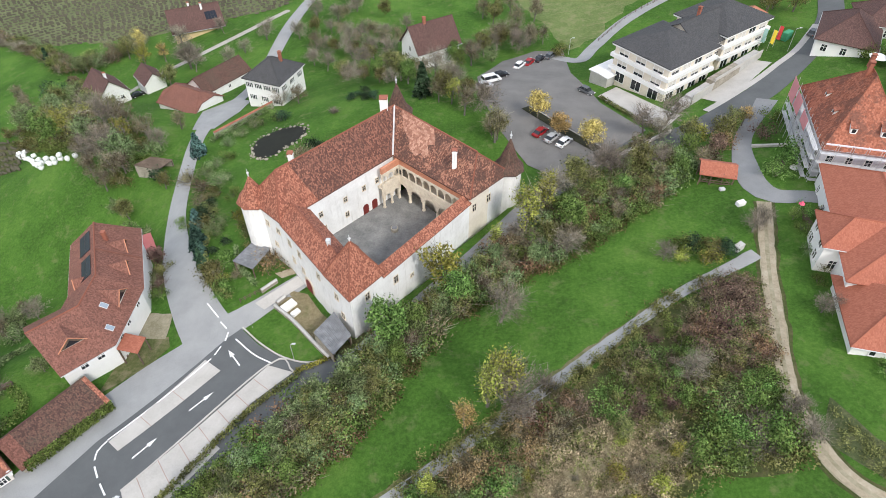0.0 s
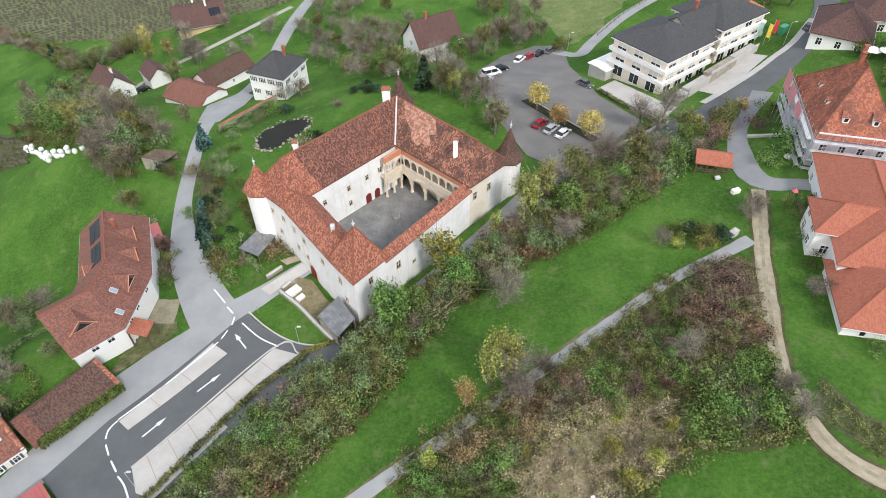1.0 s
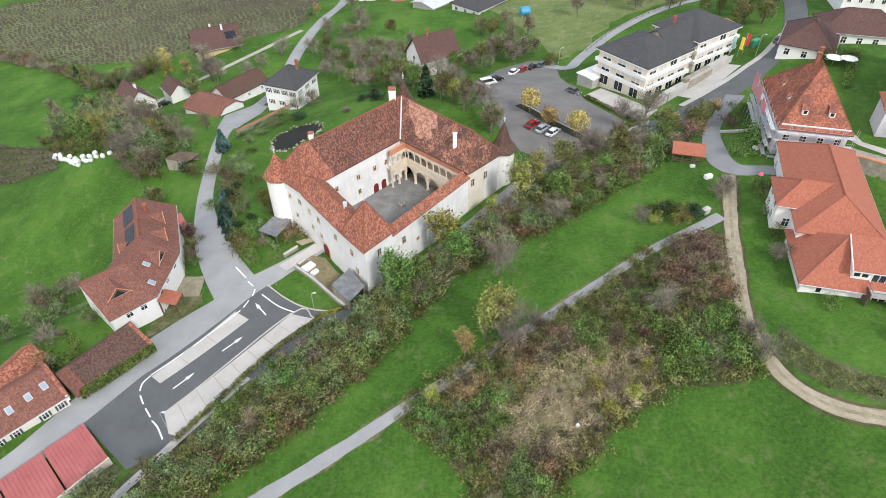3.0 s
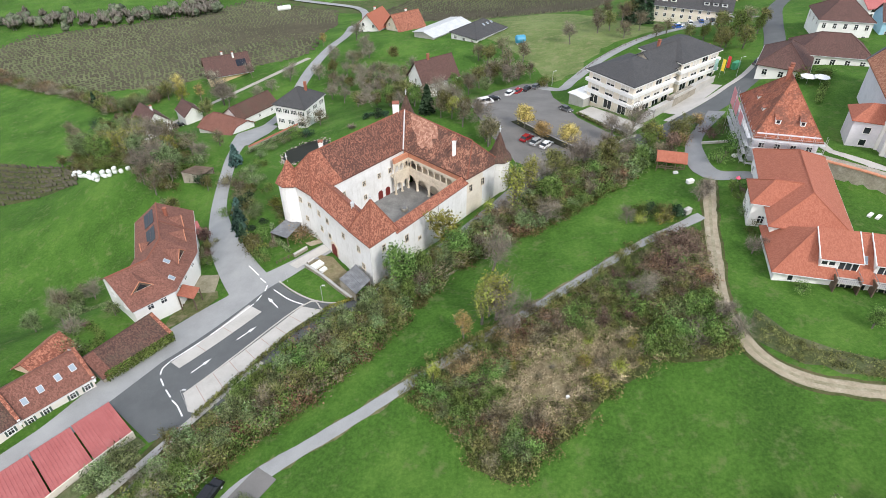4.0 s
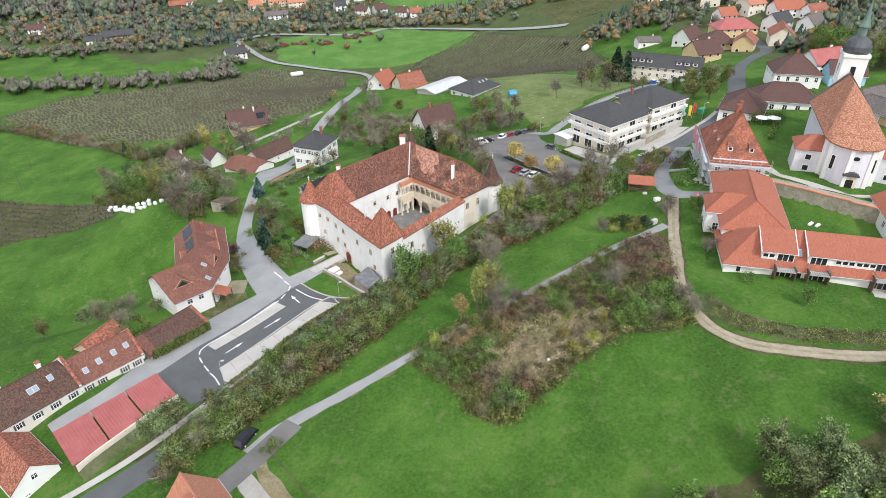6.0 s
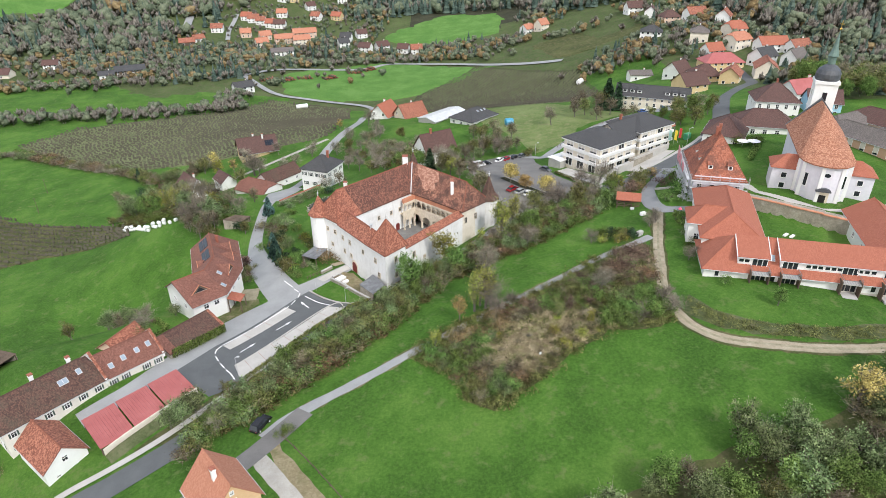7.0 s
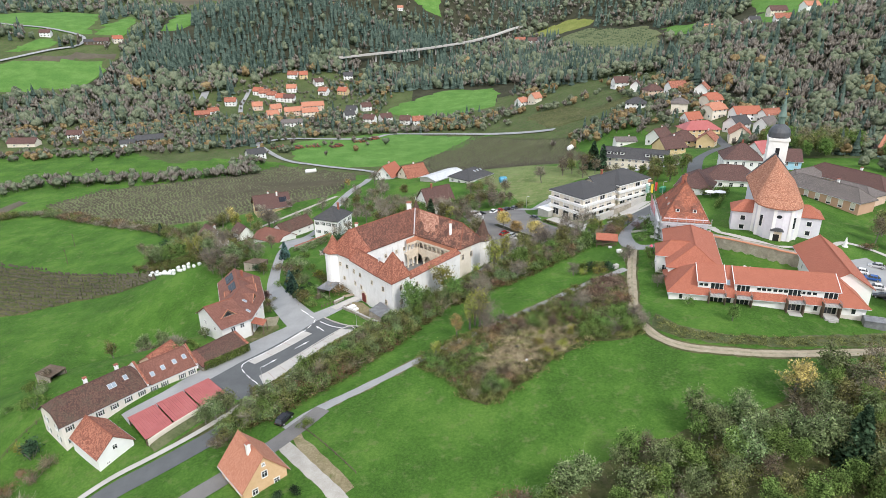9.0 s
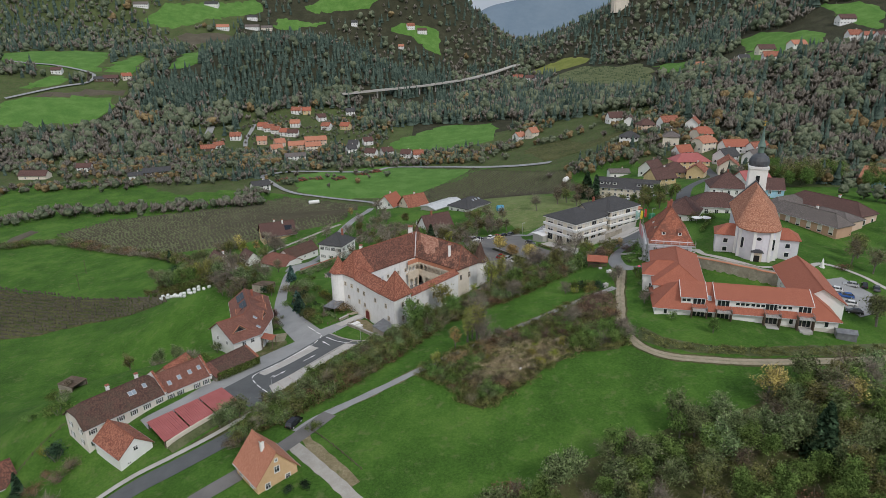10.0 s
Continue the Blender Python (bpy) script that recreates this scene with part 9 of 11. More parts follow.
for x, y, t, L, W, he, hr, c in ((-176, 655, 20, 20, 11, 6, 10, "sp"), (-158, 680, 20, 26, 11, 6.5, 10.5, "sp"), (-156, 652, 20, 18, 11, 6, 10, "sc"), (-165, 596, 15, 22, 18, 5, 7.5, "tw"), (-161, 438, 35, 15, 10, 5, 8.5, "gw"), (-276, 495, 25, 24, 15, 5, 8, "gk"), (-290, 480, 25, 12, 10, 4, 6.5, "gw"),
                                 (-361, 523, 10, 13, 9, 5, 8.5, "bw"), (-394, 494, 0, 26, 11, 4, 8, "bc"), (-278, 640, 20, 16, 10, 4, 7.5, "rk"), (-271, 656, 40, 12, 9, 4, 7.5, "rw"),
                                 (-487, 854, 15, 20, 12, 5, 9, "bk"), (-470, 866, 40, 13, 10, 6, 10, "oc"), (-500, 848, 20, 16, 10, 4, 7, "gk"), (-565, 855, 10, 14, 10, 6, 10, "bw"), (-474, 1342, 10, 26, 13, 7, 12, "sw"), (-420, 1377, 10, 30, 14, 6, 11, "tw"), (-391, 1389, 10, 24, 13, 6, 10, "tc"),
                                 (-429, 1416, 10, 22, 12, 7, 11, "gw"), (-521, 1428, 0, 30, 13, 7, 12, "gw"), (-648, 1352, 10, 30, 13, 7, 12, "tw"), (-73, 1467, 20, 18, 13, 8, 14, "rw"), (-46, 1460, 10, 22, 13, 8, 13, "bw"), (-92, 1398, 0, 12, 10, 6, 10, "sw"), (-203, 1455, 0, 14, 11, 7, 12, "gw"),
                                 (349, 781, 10, 16, 11, 5, 9, "sw"), (402, 714, 0, 20, 13, 6.5, 11.5, "bc"), (419, 674, 10, 18, 13, 8, 12.5, "sw"), (380, 654, -10, 17, 12, 6, 11, "rw"), (372, 705, 0, 12, 10, 6, 10, "gw"), (360, 700, 0, 10, 9, 5, 8, "bw"), (472, 656, 0, 14, 11, 7, 12, "rw"), (479, 641, 0, 13, 10, 6, 10, "rw"), (486, 626, 5, 14, 10, 6, 10, "bw"), (504, 729, 0, 20, 13, 7, 12, "bw"),
                                 (88, 619, 40, 12, 10, 6, 10, "sw"), (102, 614, 40, 12, 10, 7, 12, "sc"), (148, 1163, 10, 20, 13, 8, 13, "rw"), (168, 1140, 0, 22, 14, 7, 12, "bw"), (185, 1130, 0, 16, 12, 6, 10, "gw")):
    far_house(x, y, t, L, W, he, hr, c)
# the village on the right
for x, y, t, L, W, he, hr, c, k in ((181, 565, 10, 15, 11, 6, 11, "bw", "gable"), (187, 530, 70, 13, 10, 6, 10.5, "bw", "gable"), (190, 488, 10, 15, 11, 6, 10.5, "bp", "hip"), (204, 470, 15, 16, 11, 6.5, 11, "rw", "gable"), (211, 430, 60, 13, 10, 6.5, 11, "rw", "gable"), (163, 445, -20, 16, 12, 6.5, 10.5, "gw", "hip"), (181, 394, 70, 13, 12, 7.5, 11, "tc", "hip"),
                                    (202, 388, 20, 13, 11, 6.5, 11, "oc", "half"), (195, 364, 25, 14, 11, 7, 11, "sc", "half"), (212, 352, 5, 18, 12, 5.5, 9.5, "ow", "gable"), (172, 330, 5, 24, 13, 6, 10.5, "my", "hip"), (151, 300, -5, 16, 13, 6, 11, "by", "hip"), (146, 330, 40, 14, 11, 5.5, 10.5, "bw", "gable"), (129, 262, 20, 14, 12, 6.5, 11.5, "by", "gable"),
                                    (129, 350, 0, 14, 10, 4, 6, "tw", "gable"), (197, 329, 30, 14, 11, 6, 10.5, "gw", "gable"), (213, 322, 35, 13, 10, 6, 10.5, "tw", "gable"), (221, 207, -50, 14, 11, 6.5, 11, "sb", "gable"), (186, 300, 70, 17, 12, 6.5, 11, "rc", "gable"), (160, 285, 60, 14, 10, 6, 10, "ry", "gable"), (240, 300, 10, 20, 9, 3.5, 5, "tw", "gable"), (176, 355, 20, 12, 9, 6, 10, "ow", "gable"),
                                    (150, 195, 20, 15, 10, 5, 9, "mw", "gable"), (226, 345, 20, 14, 10, 5, 9, "rw", "gable")):
    far_house(x, y, t, L, W, he, hr, c, k)


def hill_castle():
    x, y = 385, 1345
    ob = thing("ruin", (x, y, g(x, y)), 20, "small pale castle on the wooded crest", "castle")
    bm = bmesh.new()
    add_box(bm, -16, 16, -8, 8, -6, 20)
    part("wall", bm, M_CREAM, ob)
    bm = bmesh.new()
    add_box(bm, -19, -8, -6, 6, -6, 34)
    part("tower", bm, M_CREAM, ob)
    roof_part("roof", [[(-17, -9, 20), (17, -9, 20), (8, 0, 27), (-10, 0, 27)], [(17, 9, 20), (-17, 9, 20), (-10, 0, 27), (8, 0, 27)], [(17, -9, 20), (17, 9, 20), (8, 0, 27)]], M_TILE_TAUPE, ob)


hill_castle()


def viaduct():
    line = smooth_line([(-150, 850), (-116, 889), (-58, 963), (3, 1065), (76, 1179), (119, 1229), (170, 1290)], 12)
    ob = thing("bridge", (0, 0, 0), 0, "long pale concrete road bridge on piers across the wooded valley", "bridge")
    bm = bmesh.new()
    prev = None
    zs = [g(c.x, c.y) + 13 for c in line]
    z0 = np.convolve(np.pad(zs, 6, "edge"), np.ones(13) / 13, "valid")
    for i, c in enumerate(line):
        d = (line[min(i + 1, len(line) - 1)] - line[max(i - 1, 0)]).normalized()
        s = Vector((-d.y, d.x, 0)) * 5
        z = z0[i]
        cur = [bm.verts.new((c.x + s.x * k, c.y + s.y * k, z + dz)) for k, dz in ((-1, -1.4), (-1, 1.0), (-0.95, 1.0), (-0.95, 0), (0.95, 0), (0.95, 1.0), (1, 1.0), (1, -1.4))]
        if prev:
            for k in range(8):
                bm.faces.new((prev[k], cur[k], cur[(k + 1) % 8], prev[(k + 1) % 8]))
        prev = cur
    part("deck", bm, M_PAVER, ob)
    for i in range(2, len(line) - 1, 4):
        c = line[i]
        bm = bmesh.new()
        add_box(bm, c.x - 1.2, c.x + 1.2, c.y - 1.2, c.y + 1.2, g(c.x, c.y) - 2, z0[i] - 1.3)
        part("pier", bm, M_CONCRETE, ob)


viaduct()


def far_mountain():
    """A wooded mountain beyond the gap in the hills, its haze painted blue."""
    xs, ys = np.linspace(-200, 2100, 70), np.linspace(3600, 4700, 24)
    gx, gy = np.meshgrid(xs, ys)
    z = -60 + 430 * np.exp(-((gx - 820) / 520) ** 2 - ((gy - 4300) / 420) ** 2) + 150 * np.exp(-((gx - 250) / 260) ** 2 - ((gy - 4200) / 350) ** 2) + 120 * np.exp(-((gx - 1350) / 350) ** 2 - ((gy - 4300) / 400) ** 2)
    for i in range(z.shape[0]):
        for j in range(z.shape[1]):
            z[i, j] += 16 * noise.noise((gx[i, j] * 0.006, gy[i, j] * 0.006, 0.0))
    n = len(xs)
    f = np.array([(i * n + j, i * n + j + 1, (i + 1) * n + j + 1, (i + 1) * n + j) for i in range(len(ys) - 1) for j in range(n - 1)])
    # forest colour shifted to blue: the haze of distance is in the paint
    m = surface("haze_blue_forest", (0.13, 0.19, 0.25), (0.16, 0.22, 0.28), (0.19, 0.25, 0.31), 0.02, 0.004, 1.0, 0.0)
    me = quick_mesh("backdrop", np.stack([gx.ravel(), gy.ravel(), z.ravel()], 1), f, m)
    tagged(new("backdrop", me), "distant wooded mountain beyond the valley gap, haze painted in as blue", "mountain", "", "structure")


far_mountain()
build_woods()

# ---- road markings ----
def on_ground(pts, lift):
    return [(x, y, g(x, y) + lift) for x, y in pts]


def arrow(tail, head, w=0.13, lift=0.24):
    t, h = Vector(tail), Vector(head)
    d = (h - t).normalized()
    n = Vector((-d.y, d.x))
    L = (h - t).length
    pts = [t + n * w, t + d * L * 0.62 + n * w * 0.8, t + d * L * 0.62 + n * 0.42, h, t + d * L * 0.62 - n * 0.42, t + d * L * 0.62 - n * w * 0.8, t - n * w]
    me = mesh_of("road_marking", on_ground([(p.x, p.y) for p in pts], lift), [tuple(range(6, -1, -1))], [M_PAINTLINE])
    tagged(new("road_marking", me), "white painted arrow on the asphalt", "road marking", "white road arrows", "structure")


arrow((-46.3, 44.9), (-43.6, 48.2))
arrow((-39.9, 52.7), (-36.8, 55.8))
arrow((-33.6, 60.6), (-36.4, 64.0))
for pts in ([(-51.3, 47.9), (-52.1, 46.3), (-51.9, 44.7)], [(-51.5, 43.7), (-50.3, 41.9)], [(-49.6, 41.0), (-48.1, 39.2)], [(-51.3, 48.1), (-45.5, 54.9), (-39.0, 62.5)], [(-38.6, 63.2), (-37.9, 64.9)],
            [(-37.4, 66.0), (-37.3, 67.8)], [(-39.3, 70.2), (-37.8, 68.6)], [(-42.9, 74.7), (-39.9, 71.2)], [(-35.6, 66.2), (-31.6, 62.6), (-28.0, 60.4)], [(-47.6, 38.5), (-46.2, 37.2), (-44.5, 34.8)]):
    ribbon("road_marking", pts, 0.26, M_PAINTLINE, 0.25, "white painted line on the asphalt", "road marking", 2, 0.7)
for k in range(7):
    u = (k + 0.7) / 7.6
    a, b = Vector((-46.0, 39.8)).lerp(Vector((-28.6, 60.1)), u), Vector((-42.6, 35.0)).lerp(Vector((-25.0, 57.4)), u)
    ribbon("bay_line", [tuple(a), tuple(a.lerp(b, 0.5)), tuple(b)], 0.10, M_PINKPAVER, 0.27, "reddish paver line between parking bays", "bay line", 2, 1.0)
for k in (0.3, 0.62):
    a, b = Vector((-51.1, 47.8)).lerp(Vector((-40.0, 62.4)), k), Vector((-49.0, 46.2)).lerp(Vector((-36.7, 59.9)), k)
    ribbon("bay_line", [tuple(a), tuple(a.lerp(b, 0.5)), tuple(b)], 0.10, M_PINKPAVER, 0.27, "reddish paver line between parking bays", "bay line", 2, 1.0)


def kerb(pts, label):
    line = smooth_line(pts, 1.0)
    bm = bmesh.new()
    prev = None
    for i, c in enumerate(line):
        d = (line[min(i + 1, len(line) - 1)] - line[max(i - 1, 0)]).normalized()
        s = Vector((-d.y, d.x, 0)) * 0.12
        z = g(c.x, c.y)
        cur = [bm.verts.new((c.x + s.x * k, c.y + s.y * k, z + dz)) for k, dz in ((-1, -0.1), (-1, 0.32), (1, 0.32), (1, -0.1))]
        if prev:
            for k in range(4):
                bm.faces.new((prev[k], cur[k], cur[(k + 1) % 4], prev[(k + 1) % 4]))
        prev = cur
    me = bpy.data.meshes.new("kerb")
    bmesh.ops.recalc_face_normals(bm, faces=bm.faces[:])
    bm.to_mesh(me)
    bm.free()
    me.materials.append(M_PAVER)
    tagged(new("kerb", me), label, "kerb", "", "structure")


kerb([(-34.9, 68.6), (-31.0, 64.9), (-26.3, 61.5), (-21.4, 59.9), (-17.5, 61.3)], "pale kerb round the lawn before the gate")
kerb([(-46.1, 39.8), (-28.7, 60.2), (-24.0, 58.3)], "pale kerb of the parking bays")


# ---- hedges and walls ----
def hedge(pts, high, wide, mat, label, n_per=110):
    rng = np.random.default_rng(len(pts) + int(high * 10))
    line = smooth_line(pts, 0.5)
    c = np.array([(p.x, p.y) for p in line])
    k = rng.integers(0, len(c), len(c) * n_per // 2)
    off = rng.uniform(-wide / 2, wide / 2, (len(k), 2))
    xy = c[k] + off
    z = heights(xy[:, 0], xy[:, 1]) + high * rng.uniform(0.05, 1, len(k)) ** 0.7
    v, f = leaf_cards(np.stack([xy[:, 0], xy[:, 1], z], 1), 0.15, rng)
    tagged(new("hedge", quick_mesh("hedge", v, f, mat)), label, "hedge", "", "")


hedge([(-42.2, 34.6), (-36.6, 42.7), (-30.0, 51.3), (-23.2, 57.4)], 1.0, 1.0, L_OLIVE, "low trimmed olive hedge beside the parking bays")
hedge([(-23.4, 58.2), (-20.5, 59.4), (-18.6, 60.4)], 0.9, 0.9, L_YELLOW, "low yellow-green hedge by the kerb")
hedge([(-47.6, 93.5), (-47.2, 88.5), (-44.5, 81.5), (-41.0, 77.0), (-38.8, 75.5)], 1.4, 1.5, L_OLIVE, "shaggy olive hedge along the garden edge")
hedge([(-40.5, 88), (-38.6, 83), (-34.6, 78)], 1.3, 1.0, L_GREY, "grey-green hedge beside the gate yard")
hedge([(-58.5, 132.5), (-53.5, 138.5), (-47.2, 147.5)], 1.6, 1.6, L_GREY, "grey-green hedge along the garden wall")
hedge([(-70, 57), (-66, 52.5), (-71, 46)], 1.6, 1.6, L_GREEN, "green garden hedge by the barn")
hedge([(-60.2, 42.9), (-56.4, 48.2), (-52.5, 53.6)], 2.6, 0.6, L_GREEN, "ivy growing up the barn wall", 300)


def stone_wall(pts, high, thick, label, mat, cap=None, sink=0.6):
    ob = thing("stone_wall", (0, 0, 0), 0, label, "wall")
    line = smooth_line(pts, 2.0)
    for a, b in zip(line, line[1:]):
        d = (b - a).normalized()
        n = Vector((-d.y, d.x, 0)) * thick / 2
        z0, z1 = g(a.x, a.y), g(b.x, b.y)
        bm = bmesh.new()
        v = [bm.verts.new((p.x + s * n.x, p.y + s * n.y, z + e)) for p, z in ((a, z0), (b, z1)) for s, e in ((-1, -sink), (1, -sink), (1, high), (-1, high))]
        for f in ((0, 1, 2, 3), (7, 6, 5, 4), (0, 4, 5, 1), (1, 5, 6, 2), (2, 6, 7, 3), (3, 7, 4, 0)):
            bm.faces.new([v[i] for i in f])
        part("wall_piece", bm, mat, ob)
        if cap:
            bm = bmesh.new()
            n2 = n * 1.35
            v = [bm.verts.new((p.x + s * n2.x, p.y + s * n2.y, z + e)) for p, z in ((a, z0), (b, z1)) for s, e in ((-1, high), (1, high), (0.15, high + 0.22), (-0.15, high + 0.22))]
            for f in ((0, 1, 2, 3), (7, 6, 5, 4), (0, 4, 5, 1), (1, 5, 6, 2), (2, 6, 7, 3), (3, 7, 4, 0)):
                bm.faces.new([v[i] for i in f])
            part("coping", bm, cap, ob)


stone_wall([(-58.2, 134.6), (-52.9, 141.0), (-46.5, 150.0)], 1.9, 0.6, "old rubble garden wall with brick coping", M_STONE, M_BRICK)
stone_wall([(20.8, 99.2), (34.2, 106.8), (50.2, 117.2)], 0.75, 0.35, "low pale concrete wall below the car park", M_CONCRETE, M_PAVER)
stone_wall([(-29.9, 72.6), (-26.0, 69.0), (-21.1, 63.3), (-18.4, 60.2)], 0.9, 0.45, "weathered low stone wall of the gate yard", M_STONE, M_CONCRETE)
stone_wall([(-33.1, 76.3), (-30.6, 78.6)], 0.8, 0.5, "weathered stone parapet of the gate bridge", M_STONE, M_CONCRETE)
stone_wall([(-29.6, 73.2), (-28.4, 74.6)], 0.8, 0.5, "weathered stone parapet of the gate bridge", M_STONE, M_CONCRETE)


def retaining_wall():
    ob = thing("stone_wall", (0, 0, 0), 0, "rubble retaining wall below the church, capped with red tiles", "wall")
    pts = [Vector((81.5, 95.2)), Vector((87.6, 90.4)), Vector((93.7, 85.7)), Vector((99.8, 81.0)), Vector((106.0, 76.2))]
    n = Vector((-0.615, -0.788))
    for p, q, top in zip(pts, pts[1:], (15.9, 16.0, 15.9, 15.7)):
        bm = bmesh.new()
        add_prism(bm, [tuple(p + n * 2.6), tuple(q + n * 2.6), tuple(q - n * 0.3), tuple(p - n * 0.3)], 10.5, top)
        part("wall_piece", bm, M_STONE, ob)
        bm = bmesh.new()
        add_prism(bm, [tuple(p + n * 2.75), tuple(q + n * 2.75), tuple(q + n * 1.9), tuple(p + n * 1.9)], top, top + 0.25)
        part("coping", bm, M_TERRA, ob)


retaining_wall()
stone_wall([(63.5, 107.2), (67.5, 106.4), (70.5, 106.0)], 0.6, 0.5, "low pale garden stair wall", M_CONCRETE, None)
drape("yard", [(-29.4, 73.0), (-25.8, 69.4), (-21.0, 64.0), (-19.8, 68.8), (-24.3, 75.3), (-27.2, 76.4)], M_DRY, 0.10, "weedy stony yard before the gate wing", "yard", 2.0, ragged=0.3)
drape("path", [(-33.8, 73.8), (-31.8, 72.2), (-24.0, 78.8), (-25.6, 80.8)], M_PAVER, 0.22, "pale stone-paved approach to the gate", "path", 2.0)
drape("yard", [(-30.2, 79.4), (-26.4, 80.9), (-28.0, 82.0), (-31.6, 80.8)], M_DIRT, 0.12, "bare earth beside the gate", "yard", 2.0, ragged=0.3)
# garden path of walled lawn and pond
POND = [(-46.5, 125.9), (-46.0, 129.8), (-43.4, 132.2), (-40.0, 133.6), (-36.5, 133.2), (-33.2, 130.6), (-33.2, 127.6), (-36.2, 123.6), (-39.2, 121.0), (-42.2, 120.0), (-45.2, 122.4)]
drape("water", POND, M_WATER, 0.12, "dark garden pond with floating leaves", "pond", 3.0)


def stones(pts, n, label):
    ob = thing("pond_rim", (0, 0, 0), 0, label, "stones")
    rng = random.Random(4)
    line = smooth_line(pts + [pts[0]], 0.4)
    bm = bmesh.new()
    bmesh.ops.create_icosphere(bm, subdivisions=1, radius=0.5)
    for v in bm.verts:
        v.co *= rng.uniform(0.75, 1.2)
    me = bpy.data.meshes.new("stone")
    bm.to_mesh(me)
    bm.free()
    me.materials.append(M_STONE)
    for i in range(n):
        c = line[int(i * len(line) / n)]
        x, y = c.x + rng.gauss(0, 0.45), c.y + rng.gauss(0, 0.45)
        o = part_mesh("stone", me, ob, (x, y, g(x, y) + 0.15), rng.uniform(0, 6))
        k = rng.uniform(0.3, 0.95)
        o.scale = (k, k * rng.uniform(0.6, 1), k * 0.6)


stones(POND, 90, "ring of pale boulders round the garden pond")


# ---- sheet-metal roofs and sheds ----
def lean_roof(name, label, corners, zs, mat, seam=0.6, posts=True, wall=None):
    """A single-pitch metal roof on posts: corners in order, zs heights above ground there."""
    cx, cy = sum(c[0] for c in corners) / 4, sum(c[1] for c in corners) / 4
    zb = g(cx, cy)
    ob = thing(name, (cx, cy, zb), 0, label, "shed")
    p = [Vector((c[0] - cx, c[1] - cy, z)) for c, z in zip(corners, zs)]
    roof_part("roof", [p], mat, ob, 0.12)
    n = max(1, int((p[1] - p[0]).length / seam))
    for k in range(n + 1):
        a, b = p[0].lerp(p[1], k / n), p[3].lerp(p[2], k / n)
        bm = bmesh.new()
        add_tube(bm, a + Vector((0, 0, 0.03)), b + Vector((0, 0, 0.03)), 0.05, 0.05, 4)
        part("seam", bm, mat, ob)
    if posts:
        for q in p:
            i = q * 0.92
            bm = bmesh.new()
            add_box(bm, i.x - 0.1, i.x + 0.1, i.y - 0.1, i.y + 0.1, -1.5, q.z - 0.1)
            part("post", bm, M_WOOD, ob)
    if wall:
        bm = bmesh.new()
        for a, b in ((0, 1), (1, 2), (3, 0))[:wall]:
            pa, pb = p[a] * 0.94, p[b] * 0.94
            wall_quad(bm, (pa.x, pa.y), (pb.x, pb.y), -1.5, min(p[a].z, p[b].z) - 0.12, 0.15)
        part("back_wall", bm, M_STONE, ob)
    return ob


lean_roof("lean_to", "grey corrugated sheet-metal lean-to against the corner tower", [(-21.2, 63.9), (-18.3, 67.8), (-14.9, 62.9), (-17.4, 59.4)], (2.7, 3.2, 3.2, 2.7), M_GREYMETAL, 0.55, True, 3)
lean_roof("lean_to", "grey sheet-metal roof over the old garden shed", [(-39.2, 81.9), (-36.6, 86.2), (-32.6, 84.9), (-35.0, 79.8)], (2.5, 2.9, 2.9, 2.5), M_GREYMETAL, 0.55, True, 2)
for k in range(3):
    a0, a1 = Vector((-70.4, 22.1)), Vector((-57.4, 37.2))
    b0, b1 = Vector((-63.4, 15.1)), Vector((-51.0, 31.2))
    u0, u1 = k / 3 + 0.006, (k + 1) / 3 - 0.006
    c = [a0.lerp(a1, u0), a0.lerp(a1, u1 - 0.005), b0.lerp(b1, u1 - 0.005), b0.lerp(b1, u0)]
    zz = 0.6 + 0.1 * k - g(*(sum(c, Vector((0, 0))) / 4))
    tagged(lean_roof("carport", "open carport with red sheet-metal roof", [tuple(q) for q in c], (zz, zz, zz - 0.35, zz - 0.35), M_REDMETAL, 0.55, True, None), group="row of red-roofed carports")
lean_roof("hut", "old wooden hut with mossy board roof", [(-75.2, 123.2), (-71.8, 126.0), (-66.0, 124.8), (-68.6, 121.2)], (2.5, 2.9, 2.9, 2.5), M_WOOD, 0.8, True, 3)
lean_roof("hut", "old wooden hut in the west meadow", [(-103.5, 42.5), (-101.5, 46.0), (-96.5, 44.5), (-98.5, 40.5)], (2.3, 2.7, 2.7, 2.3), M_WOOD, 0.8, True, 3)
lean_roof("porch", "small orange roof over the farmhouse entrance", [(-54.0, 66.2), (-50.6, 65.8), (-50.8, 62.4), (-54.2, 62.8)], (4.2, 3.6, 3.6, 4.2), M_TILE_ORANGE, 5.0)
lean_roof("carport", "small carport with bright red roof behind the farmhouse", [(-66, 97.5), (-63, 99), (-60, 94), (-63, 92.5)], (2.8, 2.8, 2.6, 2.6), M_REDMETAL, 0.7)


